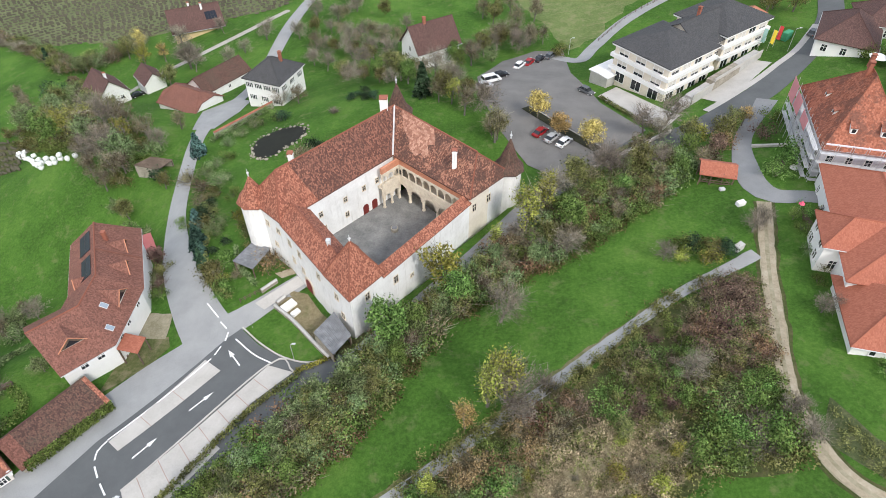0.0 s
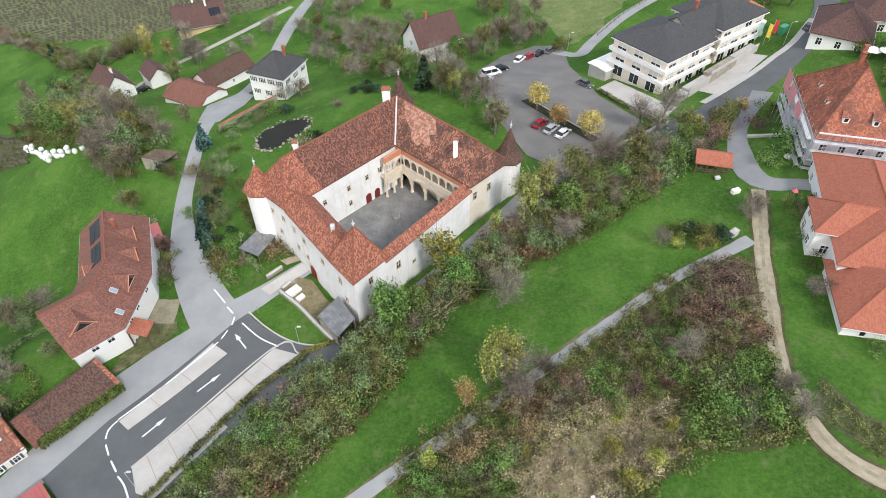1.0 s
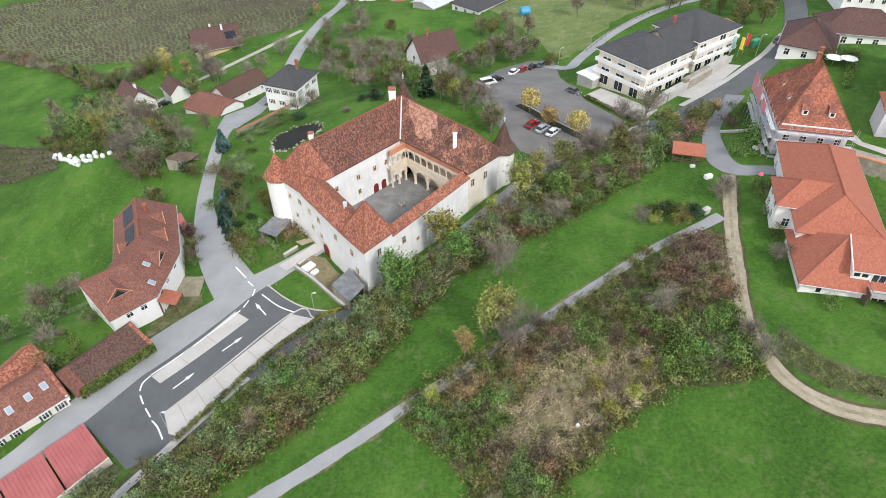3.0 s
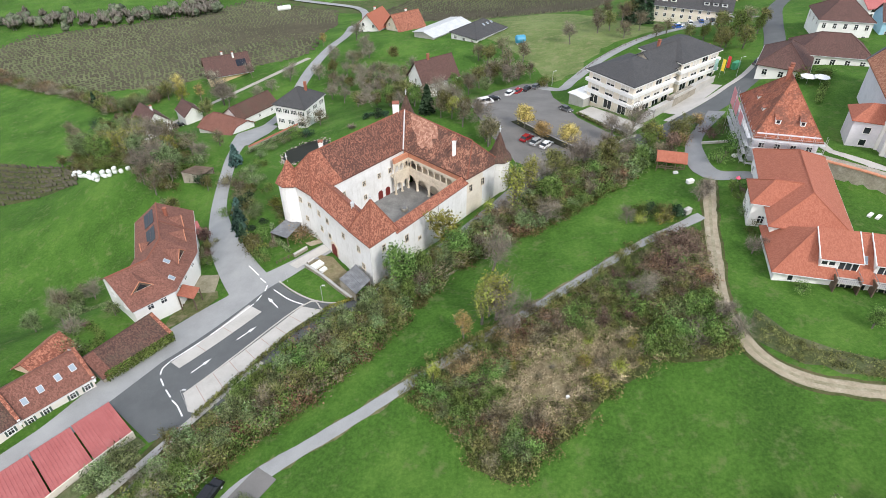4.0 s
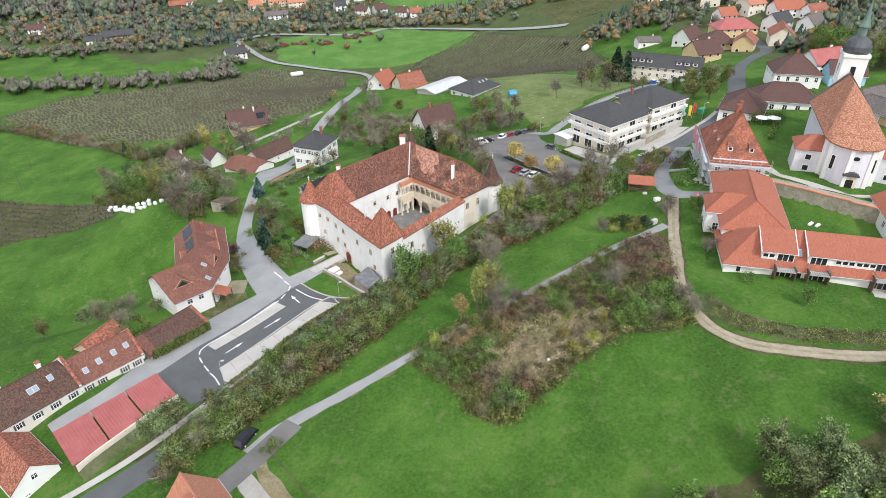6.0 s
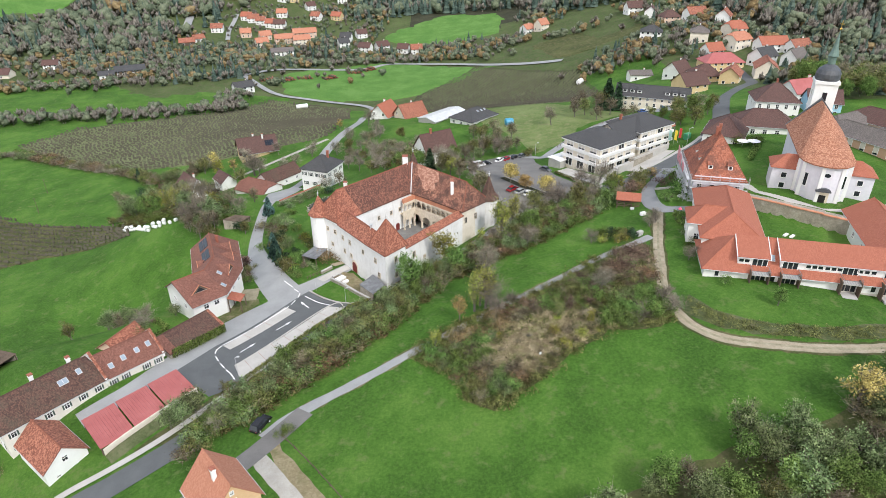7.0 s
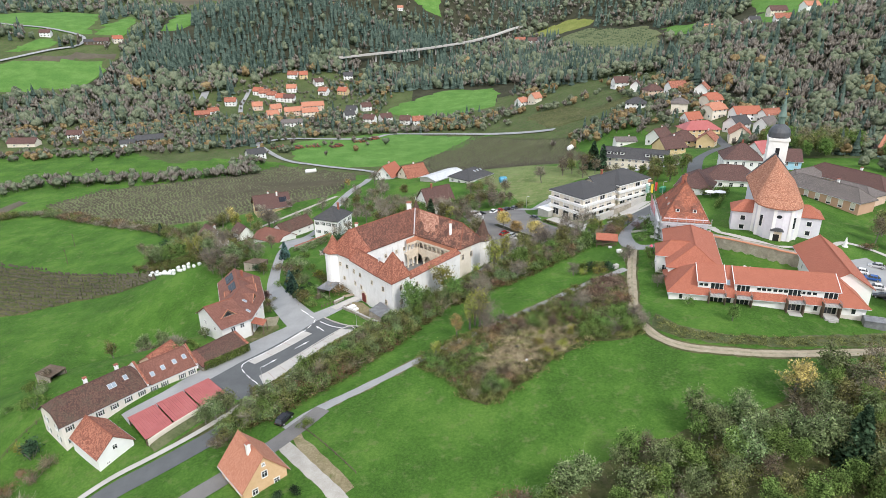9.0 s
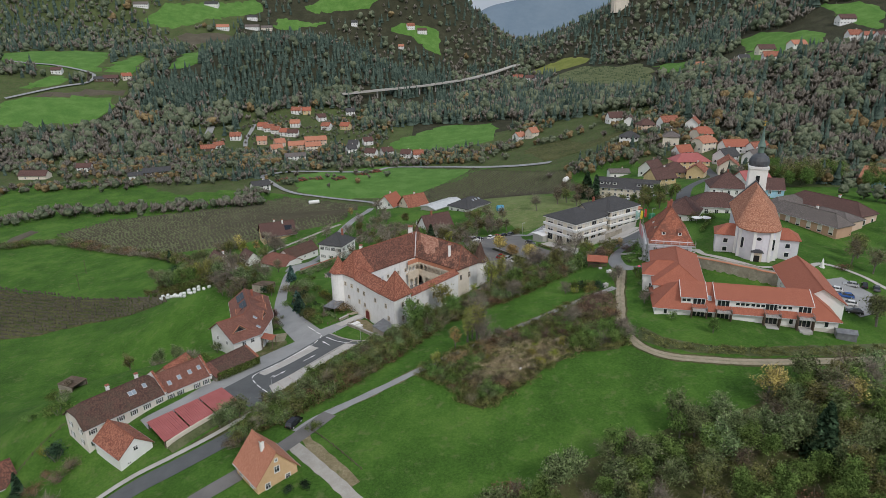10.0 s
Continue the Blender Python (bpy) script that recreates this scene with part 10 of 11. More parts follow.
def open_shed():
    x, y = 52.6, 96.6
    ob = thing("open_shed", (x, y, g(x, y)), -14, "small open timber shed with orange roof", "shed")
    roof_part("roof", [[(-3.4, -2.3, 2.5), (3.4, -2.3, 2.5), (3.4, 0.3, 3.9), (-3.4, 0.3, 3.9)], [(3.4, 2.3, 2.9), (-3.4, 2.3, 2.9), (-3.4, 0.3, 3.9), (3.4, 0.3, 3.9)]], M_TILE_ORANGE, ob)
    for px in (-3, -1, 1, 3):
        for py in (-1.8, 1.8):
            bm = bmesh.new()
            add_box(bm, px - 0.09, px + 0.09, py - 0.09, py + 0.09, -0.8, 2.8)
            part("post", bm, M_WOOD, ob)
    for px, q in ((-3, -1), (-1, -3), (1, 3), (3, 1), (-1, 1)):
        bm = bmesh.new()
        add_tube(bm, (px, -1.8, 0.1), (q, -1.8, 2.4), 0.06, 0.06, 4)
        part("brace", bm, M_WOOD, ob)
    for z in (0.5, 1.0):
        bm = bmesh.new()
        add_box(bm, -3, 3, -1.86, -1.76, z, z + 0.14)
        part("rail", bm, M_WOOD, ob)
    bm = bmesh.new()
    add_box(bm, -3.0, 3.0, 1.76, 1.84, 0, 2.4)
    part("back_boards", bm, M_WOOD, ob)


open_shed()


# ---- dormers and panels of the farmhouse, chimneys ----
def tri_dormer(parent_loc, turn, x, y, w, h, hr, sl, mat, label):
    """A triangular gable standing out of a roof with ridge height hr and slope sl, its front y from the ridge."""
    ob = thing("dormer", parent_loc, turn, label, "dormer")
    z = hr + y * sl + 0.12
    yb = -(hr - z - h) / sl - 0.1
    o = 0.15
    roof_part("roof", [[(x - w, y - o, z), (x, y - o, z + h), (x, yb, z + h), (x - w * 0.98, y, z)], [(x + w, y - o, z), (x, y - o, z + h), (x, yb, z + h), (x + w * 0.98, y, z)]], mat, ob, 0.16)
    bm = bmesh.new()
    add_prism(bm, [(x - w * 0.9, y), (x + w * 0.9, y), (x + w * 0.9, y + 0.2), (x - w * 0.9, y + 0.2)], z - 0.5, z + 0.12)
    part("sill", bm, M_TRIM, ob)
    me = mesh_of("gable_glass", [(x - w * 0.85, y, z + 0.1), (x + w * 0.85, y, z + 0.1), (x, y, z + h - 0.15)], [(0, 1, 2)], [M_WOOD])
    part_mesh("gable_board", me, ob)
    me = mesh_of("pane", [(x - w * 0.5, y - 0.03, z + 0.2), (x + w * 0.5, y - 0.03, z + 0.2), (x, y - 0.03, z + h * 0.66)], [(0, 1, 2)], [M_GLASS])
    part_mesh("pane", me, ob)
    for q in (-w, w):
        bm = bmesh.new()
        add_tube(bm, (x + q, y - o - 0.03, z), (x, y - o - 0.03, z + h), 0.10, 0.10, 4)
        part("bargeboard", bm, M_TERRA, ob)


UPPER, MIDDLE, LOWER = ((-63.15, 81.45, 0.0), 112.9), ((-60.35, 71.15, 0.0), 90.8), ((-63.45, 64.7, 0.0), 43.6)
S_UP, S_MID, S_LOW = 4.1 / 6.3, 4.1 / 6.7, 4.1 / 7.7
FARM_DORMER = "triangular dormer with wooden bargeboards on the farmhouse roof"
tri_dormer(LOWER[0], LOWER[1], 0.4, -5.0, 2.3, 2.1, 7.3, S_LOW, M_TILE_FARM, FARM_DORMER)
tri_dormer(MIDDLE[0], MIDDLE[1], 0.6, -4.8, 2.2, 2.1, 7.3, S_MID, M_TILE_FARM, FARM_DORMER)
for x in (-4.6, 1.4):
    tri_dormer(UPPER[0], UPPER[1], x, -4.6, 1.9, 1.9, 7.3, S_UP, M_TILE_FARM, FARM_DORMER)
tri_dormer(UPPER[0], UPPER[1] + 180, 5.4, -4.2, 1.3, 1.4, 7.3, 4.1 / 5.7, M_TILE_FARM, FARM_DORMER)


def solar(loc, turn, x0, x1, y0, y1, zfun, nx, ny, label):
    ob = thing("solar_panel", loc, turn, label, "solar panel")
    for i in range(nx):
        for j in range(ny):
            xa, xb = x0 + (x1 - x0) * i / nx + 0.03, x0 + (x1 - x0) * (i + 1) / nx - 0.03
            ya, yb = y0 + (y1 - y0) * j / ny + 0.03, y0 + (y1 - y0) * (j + 1) / ny - 0.03
            v = [(xa, ya, zfun(ya)), (xb, ya, zfun(ya)), (xb, yb, zfun(yb)), (xa, yb, zfun(yb))]
            v = v + [(a, b, c - 0.08) for a, b, c in v]
            me = mesh_of("module", v, [(0, 1, 2, 3), (7, 6, 5, 4), (0, 4, 5, 1), (1, 5, 6, 2), (2, 6, 7, 3), (3, 7, 4, 0)], [M_SOLAR])
            part_mesh("module", me, ob)


S_WEST = 4.1 / 5.7
solar(UPPER[0], UPPER[1], -6.2, -0.9, 0.9, 3.0, lambda y: 7.3 - y * S_WEST + 0.14, 6, 2, "black solar panels on the farmhouse roof")
solar(UPPER[0], UPPER[1], 0.5, 6.0, 0.9, 3.2, lambda y: 7.3 - y * S_WEST + 0.14, 6, 2, "black solar panels on the farmhouse roof")
SL3 = (8.8 - 3.6) / 6.5
solar((-90.5, 222.5, -18.2), 25, -6.5, -1.5, 1.2, 4.5, lambda y: 8.8 - y * SL3 + 0.14, 5, 3, "pale blue solar panels on the yellow farmhouse")
solar((-90.5, 222.5, -18.2), 25, 3.5, 7.5, -4.8, -2.4, lambda y: 8.8 + y * SL3 + 0.14, 4, 2, "pale blue solar panels on the yellow farmhouse")


# ---- scaffolding ----
def scaffold():
    ob = thing("scaffold", (78.2, 103.4, 12.2), 77, "grey steel tube scaffold with planks round the house", "scaffold")
    runs = [((-11.8, 7.8), (11.5, 7.8)), ((-11.9, -7.3), (-11.9, 7.6))]
    for (x0, y0), (x1, y1) in runs:
        n = int(math.hypot(x1 - x0, y1 - y0) / 2.3)
        for k in range(n + 1):
            x, y = x0 + (x1 - x0) * k / n, y0 + (y1 - y0) * k / n
            for o in (0, 0.9):
                ox, oy = (0, o) if y0 == y1 else (-o, 0)
                bm = bmesh.new()
                add_tube(bm, (x + ox, y + oy, -2.5), (x + ox, y + oy, 9.6), 0.045, 0.045, 5)
                part("standard", bm, M_STEEL, ob)
        for z in (1.6, 3.6, 5.6, 7.6):
            bm = bmesh.new()
            if y0 == y1:
                add_box(bm, x0, x1, y0, y0 + 0.85, z, z + 0.06)
            else:
                add_box(bm, x0 - 0.85, x0, y0, y1, z, z + 0.06)
            part("plank", bm, M_ZINC, ob)
            for dz in (0.5, 1.0):
                bm = bmesh.new()
                if y0 == y1:
                    add_tube(bm, (x0, y0 + 0.9, z + dz), (x1, y0 + 0.9, z + dz), 0.035, 0.035, 4)
                else:
                    add_tube(bm, (x0 - 0.9, y0, z + dz), (x0 - 0.9, y1, z + dz), 0.035, 0.035, 4)
                part("guard_rail", bm, M_STEEL, ob)
    for x, z0, z1 in ((9.5, 5.5, 9.8), (4.5, 6.0, 9.3), (-2.0, 6.6, 9.0)):
        bm = bmesh.new()
        add_box(bm, x - 2.2, x + 2.0, 8.75, 8.79, z0, z1)
        part("safety_net", bm, M_NET, ob, "pink safety net")


scaffold()


def shed_dormer(loc, turn, x, y, z, w, label, mat):
    ob = thing("dormer", loc, turn, label, "dormer")
    bm = bmesh.new()
    add_box(bm, x - w / 2, x + w / 2, y, y + 1.6, z - 0.6, z + 1.0)
    part("cheek_box", bm, M_WHITE, ob)
    roof_part("roof", [[(x - w / 2 - 0.15, y - 0.25, z + 1.0), (x + w / 2 + 0.15, y - 0.25, z + 1.0), (x + w / 2 + 0.15, y + 2.4, z + 1.9), (x - w / 2 - 0.15, y + 2.4, z + 1.9)]], mat, ob, 0.12)
    window(ob, x, y - 0.02, z - 0.1, 0, w * 0.6, 0.8, "plain", M_WHITE)


for x in (-3.2, 3.2):
    shed_dormer((78.2, 103.4, 12.2), 347, x * 0.8, -8.9, 10.4, 1.2, "small white dormer on the mottled roof", M_TILE_PATCHY)
for x in (-3.0, 3.4):
    shed_dormer((78.2, 103.4, 12.2), 257, x, -5.0, 10.6, 1.4, "small white dormer on the patched roof", M_TILE_PATCHY)
for x in (-13, -9.5, -6, 7, 10.5, 14):
    shed_dormer((103, 240, -1.0), -22, x, -4.2, 7.2, 2.2, "white dormer on the dark roof", M_TILE_GREY)


# ---- vehicles ----
CAR_PAINT = {}


def car(x, y, turn, colour, word, kind="car", scale=1.0):
    if word not in CAR_PAINT:
        CAR_PAINT[word] = plain(word + "_car_paint", colour, 0.25, 0.0, 0.03)
    z = g(x, y) + 0.14
    ob = thing(kind, (x, y, z), turn, "parked %s %s on the asphalt" % (word, kind), kind, "parked cars")
    L, Wd, H = (4.4, 1.78, 1.48) if kind == "car" else (4.7, 1.9, 1.75) if kind == "suv" else (5.2, 1.95, 2.05)
    L, Wd = L * scale, Wd * scale
    prof = {"car": [(-0.5, 0.32), (-0.495, 0.62), (-0.44, 0.86), (-0.36, 0.92), (0.24, 0.90), (0.44, 0.74), (0.495, 0.58), (0.5, 0.32)],
            "suv": [(-0.5, 0.38), (-0.495, 0.80), (-0.46, 1.02), (-0.36, 1.05), (0.22, 1.02), (0.45, 0.92), (0.495, 0.72), (0.5, 0.38)],
            "van": [(-0.5, 0.38), (-0.495, 1.1), (-0.48, 1.15), (-0.36, 1.15), (0.30, 1.12), (0.45, 0.98), (0.495, 0.75), (0.5, 0.38)]}[kind]
    bm = bmesh.new()
    sides = []
    for s, inset in ((-1, 0.0), (1, 0.0)):
        sides.append([bm.verts.new((px * L, s * (Wd / 2 - (0.10 if pz > 0.8 * H * 0.55 else 0.0)), pz)) for px, pz in prof])
    a, b = sides
    bm.faces.new(a), bm.faces.new(b[::-1])
    for i in range(len(prof)):
        j = (i + 1) % len(prof)
        bm.faces.new((a[i], b[i], b[j], a[j]))
    part("body", bm, CAR_PAINT[word], ob)
    cab = {"car": (-0.42, -0.28, 0.10, 0.27, 0.88), "suv": (-0.47, -0.38, 0.10, 0.25, 1.0), "van": (-0.49, -0.47, 0.18, 0.33, 1.1)}[kind]
    x0, x1, x2, x3, zc = cab
    bm = bmesh.new()
    lo = [bm.verts.new((px * L, s * (Wd / 2 - 0.10), zc - 0.03)) for px, s in ((x0, -1), (x3, -1), (x3, 1), (x0, 1))]
    hi = [bm.verts.new((px * L, s * (Wd / 2 - 0.27), H - 0.05)) for px, s in ((x1, -1), (x2, -1), (x2, 1), (x1, 1))]
    bm.faces.new(hi)
    for i in range(4):
        bm.faces.new((lo[i], lo[(i + 1) % 4], hi[(i + 1) % 4], hi[i]))
    part("glass_cabin", bm, M_GLASS, ob)
    bm = bmesh.new()
    add_box(bm, x1 * L - 0.03, x2 * L + 0.03, -Wd / 2 + 0.25, Wd / 2 - 0.25, H - 0.06, H)
    for px in (x1 + 0.02, (x1 + x2) / 2 + 0.05):
        for s in (-1, 1):
            add_tube(bm, (px * L, s * (Wd / 2 - 0.26), H - 0.05), (px * L * 1.0, s * (Wd / 2 - 0.09), zc - 0.02), 0.05, 0.05, 4)
    part("roof", bm, CAR_PAINT[word], ob)
    for px in (-0.31, 0.31):
        for s in (-1, 1):
            bm = bmesh.new()
            add_tube(bm, (px * L, s * (Wd / 2 - 0.2), 0.32), (px * L, s * (Wd / 2 + 0.01), 0.32), 0.33, 0.33, 12)
            wh = part("wheel", bm, M_TYRE, ob)
            bm = bmesh.new()
            add_tube(bm, (px * L, s * (Wd / 2), 0.32), (px * L, s * (Wd / 2 + 0.02), 0.32), 0.2, 0.2, 10)
            part("rim", bm, M_ZINC, wh)
    for s in (-1, 1):
        bm = bmesh.new()
        add_box(bm, 0.475 * L, 0.497 * L, s * Wd * 0.36 - 0.16, s * Wd * 0.36 + 0.16, 0.58, 0.72)
        part("headlight", bm, M_WHITE, ob)
        bm = bmesh.new()
        add_box(bm, -0.498 * L, -0.485 * L, s * Wd * 0.36 - 0.14, s * Wd * 0.36 + 0.14, 0.62, 0.80)
        part("tail_light", bm, M_REDDOOR, ob)


BLACK, WHITE_C, RED_C, SILVER, BLUE_C, GREY_C = (0.012, 0.012, 0.014), (0.75, 0.75, 0.75), (0.30, 0.015, 0.018), (0.42, 0.43, 0.44), (0.03, 0.10, 0.32), (0.10, 0.105, 0.11)
car(-34.8, 19.3, 68, BLACK, "black", "suv")
for x, y, t, c, w, k in ((10.3, 141.5, 20, SILVER, "silver", "car"), (12.4, 146, 25, WHITE_C, "white", "van"), (15.2, 150.5, 25, BLACK, "black", "car"), (21.2, 160, 55, WHITE_C, "white", "car"), (24.2, 162.6, 55, RED_C, "red", "car"), (27.4, 165, 55, BLACK, "black", "car"), (30.6, 167, 55, GREY_C, "grey", "car"),
                         (21.9, 119.3, 48, RED_C, "red", "car"), (24.2, 117.0, 48, SILVER, "silver", "car"), (26.6, 115.0, 48, WHITE_C, "white", "car"), (35.6, 139, -50, GREY_C, "grey", "car"), (97, 157.6, 50, GREY_C, "grey", "car"), (101.5, 161.5, 50, BLACK, "black", "car"),
                         (125.4, 74.2, 150, SILVER, "silver", "car"), (117.8, 69.9, 150, WHITE_C, "white", "car"), (119.0, 66.2, 150, BLUE_C, "blue", "car"), (117.2, 61.4, 150, WHITE_C, "white", "car"), (115.6, 56.4, 150, BLACK, "black", "car"), (129.8, 74.4, 60, BLACK, "black", "car"), (132.6, 72.8, 60, GREY_C, "grey", "car"), (127.4, 62.0, 160, BLACK, "black", "suv"),
                         (100, 226, 80, WHITE_C, "white", "car"), (104, 225, 80, BLUE_C, "blue", "car"), (108, 224.5, 80, BLACK, "black", "car"), (112, 223.6, 80, GREY_C, "grey", "car"), (116, 222.6, 100, WHITE_C, "white", "car"), (93, 219, 20, WHITE_C, "white", "car"), (91, 215, 20, BLUE_C, "blue", "car"), (-96.6, 176.5, 40, BLACK, "black", "car")):
    car(x, y, t, c, w, k)


# ---- bales, posts, small things ----
def bale_mesh():
    bm = bmesh.new()
    add_lathe(bm, [(0.35, -0.62), (0.58, -0.56), (0.65, -0.35), (0.66, 0.0), (0.65, 0.35), (0.58, 0.56), (0.35, 0.62)], 0, 0, 14)
    bmesh.ops.rotate(bm, verts=bm.verts, cent=(0, 0, 0), matrix=Matrix.Rotation(radians(90), 3, "X"))
    me = bpy.data.meshes.new("bale")
    bm.to_mesh(me)
    bm.free()
    me.materials.append(M_WRAP)
    me.polygons.foreach_set("use_smooth", np.ones(len(me.polygons), bool))
    return me


BALE = bale_mesh()
RB = random.Random(2)
for x, y in ((-125.9, 152.6), (-123.6, 150.2), (-121.0, 148.2), (-119.4, 146.4), (-117.4, 144.9), (-115.2, 142.8), (-113.2, 140.7), (-111.2, 138.4), (-109.4, 136.7), (-107.1, 134.8), (-105.6, 136.1), (-104.3, 134.9), (-102.6, 134.6), (-101.0, 135.2), (-98.5, 134.2), (-96.2, 134.4), (-124.3, 153.4), (-116.0, 145.6), (-111.0, 140.2), (-108.2, 137.2)):
    for up in ((0.0, 1.15) if RB.random() < 0.35 else (0.0,)):
        o = new("hay_bale", BALE)
        o.location, o.rotation_euler = (x, y, g(x, y) + 0.62 + up), (0, 0, RB.uniform(0, 3.1))
        tagged(o, "round hay bale in white plastic wrap", "hay bale", "row of wrapped hay bales")


def pole(x, y, h, label, r=0.09, arm=0.0, lamp=False, mat=None):
    ob = thing("street_lamp" if lamp else "pole", (x, y, g(x, y)), 0, label, "street lamp" if lamp else "pole")
    bm = bmesh.new()
    add_tube(bm, (0, 0, -0.3), (0, 0, h), r, r * 0.7, 7)
    part("post", bm, mat or M_WOOD, ob)
    if lamp:
        bm = bmesh.new()
        add_tube(bm, (0, 0, h), (arm, 0, h + 0.25), 0.04, 0.04, 5)
        add_box(bm, arm - 0.1, arm + 0.5, -0.14, 0.14, h + 0.2, h + 0.34)
        part("lamp_head", bm, M_ZINC, ob)
    elif arm:
        bm = bmesh.new()
        add_box(bm, -arm, arm, -0.06, 0.06, h - 0.5, h - 0.35)
        part("cross_arm", bm, M_WOOD, ob)


pole(-199, 222.5, 8, "tall wooden line pole in the meadow", 0.12, 0.6)
pole(-189, 197.4, 8, "tall wooden line pole in the meadow", 0.12, 0.6)
pole(-44.4, 36.8, 4.5, "grey street lamp beside the bays", 0.06, 0.5, True, M_STEEL)
pole(-33.2, 68.6, 2.4, "thin grey sign post at the junction", 0.04, 0, False, M_STEEL)
pole(-24.4, 60.8, 4.2, "grey street lamp by the kerb", 0.06, 0.4, True, M_STEEL)
pole(88, 150, 6, "grey street lamp on the village street", 0.07, 0.8, True, M_STEEL)
pole(36, 168, 5, "grey street lamp by the car park", 0.07, 0.6, True, M_STEEL)


def fence(pts, label, gap=1.6, high=1.0):
    ob = thing("fence", (0, 0, 0), 0, label, "fence")
    line = smooth_line(pts, gap)
    for i, c in enumerate(line):
        z = g(c.x, c.y)
        bm = bmesh.new()
        add_box(bm, c.x - 0.06, c.x + 0.06, c.y - 0.06, c.y + 0.06, z - 0.2, z + high)
        part("post", bm, M_WOOD, ob)
        if i:
            p = line[i - 1]
            for k in (0.45, 0.85):
                bm = bmesh.new()
                add_tube(bm, (p.x, p.y, g(p.x, p.y) + high * k), (c.x, c.y, z + high * k), 0.045, 0.045, 4)
                part("rail", bm, M_WOOD, ob)


fence([(-36.6, 74.4), (-35.0, 75.4), (-33.4, 76.4)], "dark wooden garden fence by the gate")
fence([(-84, 34), (-95, 24), (-100, 14)], "grey wooden fence behind the row house", 2.2)
fence([(46, 176), (58, 190), (76, 203)], "pale wooden pasture fence", 2.6)
fence([(-30, 16), (-24, 9.5), (-17, 1.5)], "low wooden posts along the track", 3.0, 0.7)


def boards(x, y, turn, w, d, h, mat, label, name="board_stack"):
    ob = thing(name, (x, y, g(x, y) + 0.1), turn, label, name.replace("_", " "))
    for k in range(max(1, int(h / 0.12))):
        bm = bmesh.new()
        add_box(bm, -w / 2 + 0.03 * (k % 3), w / 2 - 0.02 * (k % 2), -d / 2, d / 2, k * 0.12, k * 0.12 + 0.10)
        part("board", bm, mat, ob)


boards(-27.4, 72.6, 48, 2.6, 1.6, 0.6, M_WHITE, "stack of white sheeted boards in the yard")
boards(-25.9, 70.9, 48, 1.6, 0.9, 0.6, M_WHITE, "small stack of white boards in the yard")
boards(54.4, 87.8, 20, 1.6, 0.9, 0.9, M_WHITE, "white wrapped crate on the grass", "crate")
boards(52.8, 92.8, 10, 1.0, 0.7, 0.5, M_ZINC, "pale metal box on the grass", "crate")
boards(50.4, 76.6, 35, 1.8, 1.0, 1.2, M_CONCRETE, "upright pale boulder stone by the path", "stone_block")
boards(18.7, 31.0, 15, 0.5, 0.4, 0.8, M_WHITE, "white marker stump in the dry grass", "stump")
boards(68, 97.5, 30, 2.4, 1.2, 0.5, M_WHITE, "white building boards below the scaffold")
boards(66.2, 99, 60, 2.6, 0.8, 0.3, M_WOOD, "timber planks below the scaffold")
boards(-55.4, 64.2, 45, 2.0, 1.2, 0.5, M_WOOD, "wooden bench and pots by the farmhouse", "bench")
boards(-71.5, 57.5, 30, 2.2, 0.8, 0.7, M_WOOD, "grey firewood stack in the garden", "wood_stack")
house("garden_shed", "small grey garden shed beside the terrace lawn", 103.9, 41.4, -20, 4.6, 3.0, 2.0, 2.5, "gable", M_GREYMETAL, M_GREYMETAL, 0.15, base=11.2, category="shed", gutters=False)
house("kiosk", "small pavilion with orange roof near the office", 86.5, 172, 40, 6.0, 5.0, 2.8, 4.4, "hip", M_TILE_SALMON, M_COPPER, 0.5, base=8.0, category="kiosk", gutters=False)

FLAG_A, FLAG_B, FLAG_C, FLAG_D = plain("yellow_cloth", (0.72, 0.55, 0.05), 0.8), plain("red_cloth", (0.55, 0.05, 0.05), 0.8), plain("green_cloth", (0.06, 0.30, 0.16), 0.8), plain("pale_teal_cloth", (0.35, 0.55, 0.52), 0.8)


def flag(x, y, mat, label, h=6.0):
    ob = thing("flag", (x, y, g(x, y)), -20, label, "flag")
    bm = bmesh.new()
    add_tube(bm, (0, 0, -0.2), (0, 0, h), 0.05, 0.04, 6)
    part("pole", bm, M_STEEL, ob)
    vs, fs = [], []
    for i in range(9):
        z = h - 0.2 - i * 0.45
        for j in range(4):
            vs.append((0.06 + j * 0.30, 0.12 * math.sin(i * 0.9 + j * 1.3), z - 0.05 * j))
    for i in range(8):
        for j in range(3):
            a = i * 4 + j
            fs.append((a, a + 1, a + 5, a + 4))
    part_mesh("cloth", mesh_of("cloth", vs, fs, [mat]), ob)


flag(84.0, 152.6, FLAG_A, "tall yellow banner flag by the street")
flag(86.2, 154.4, FLAG_B, "tall red banner flag by the street")
flag(82.6, 154.6, FLAG_D, "tall pale banner flag by the street")
boards(90.6, 157.6, 40, 3.0, 1.4, 2.2, FLAG_C, "green display stand by the street", "display_stand")
boards(85.2, 163.5, 40, 4.0, 2.0, 2.4, FLAG_D, "pale teal shop stand by the office", "display_stand")


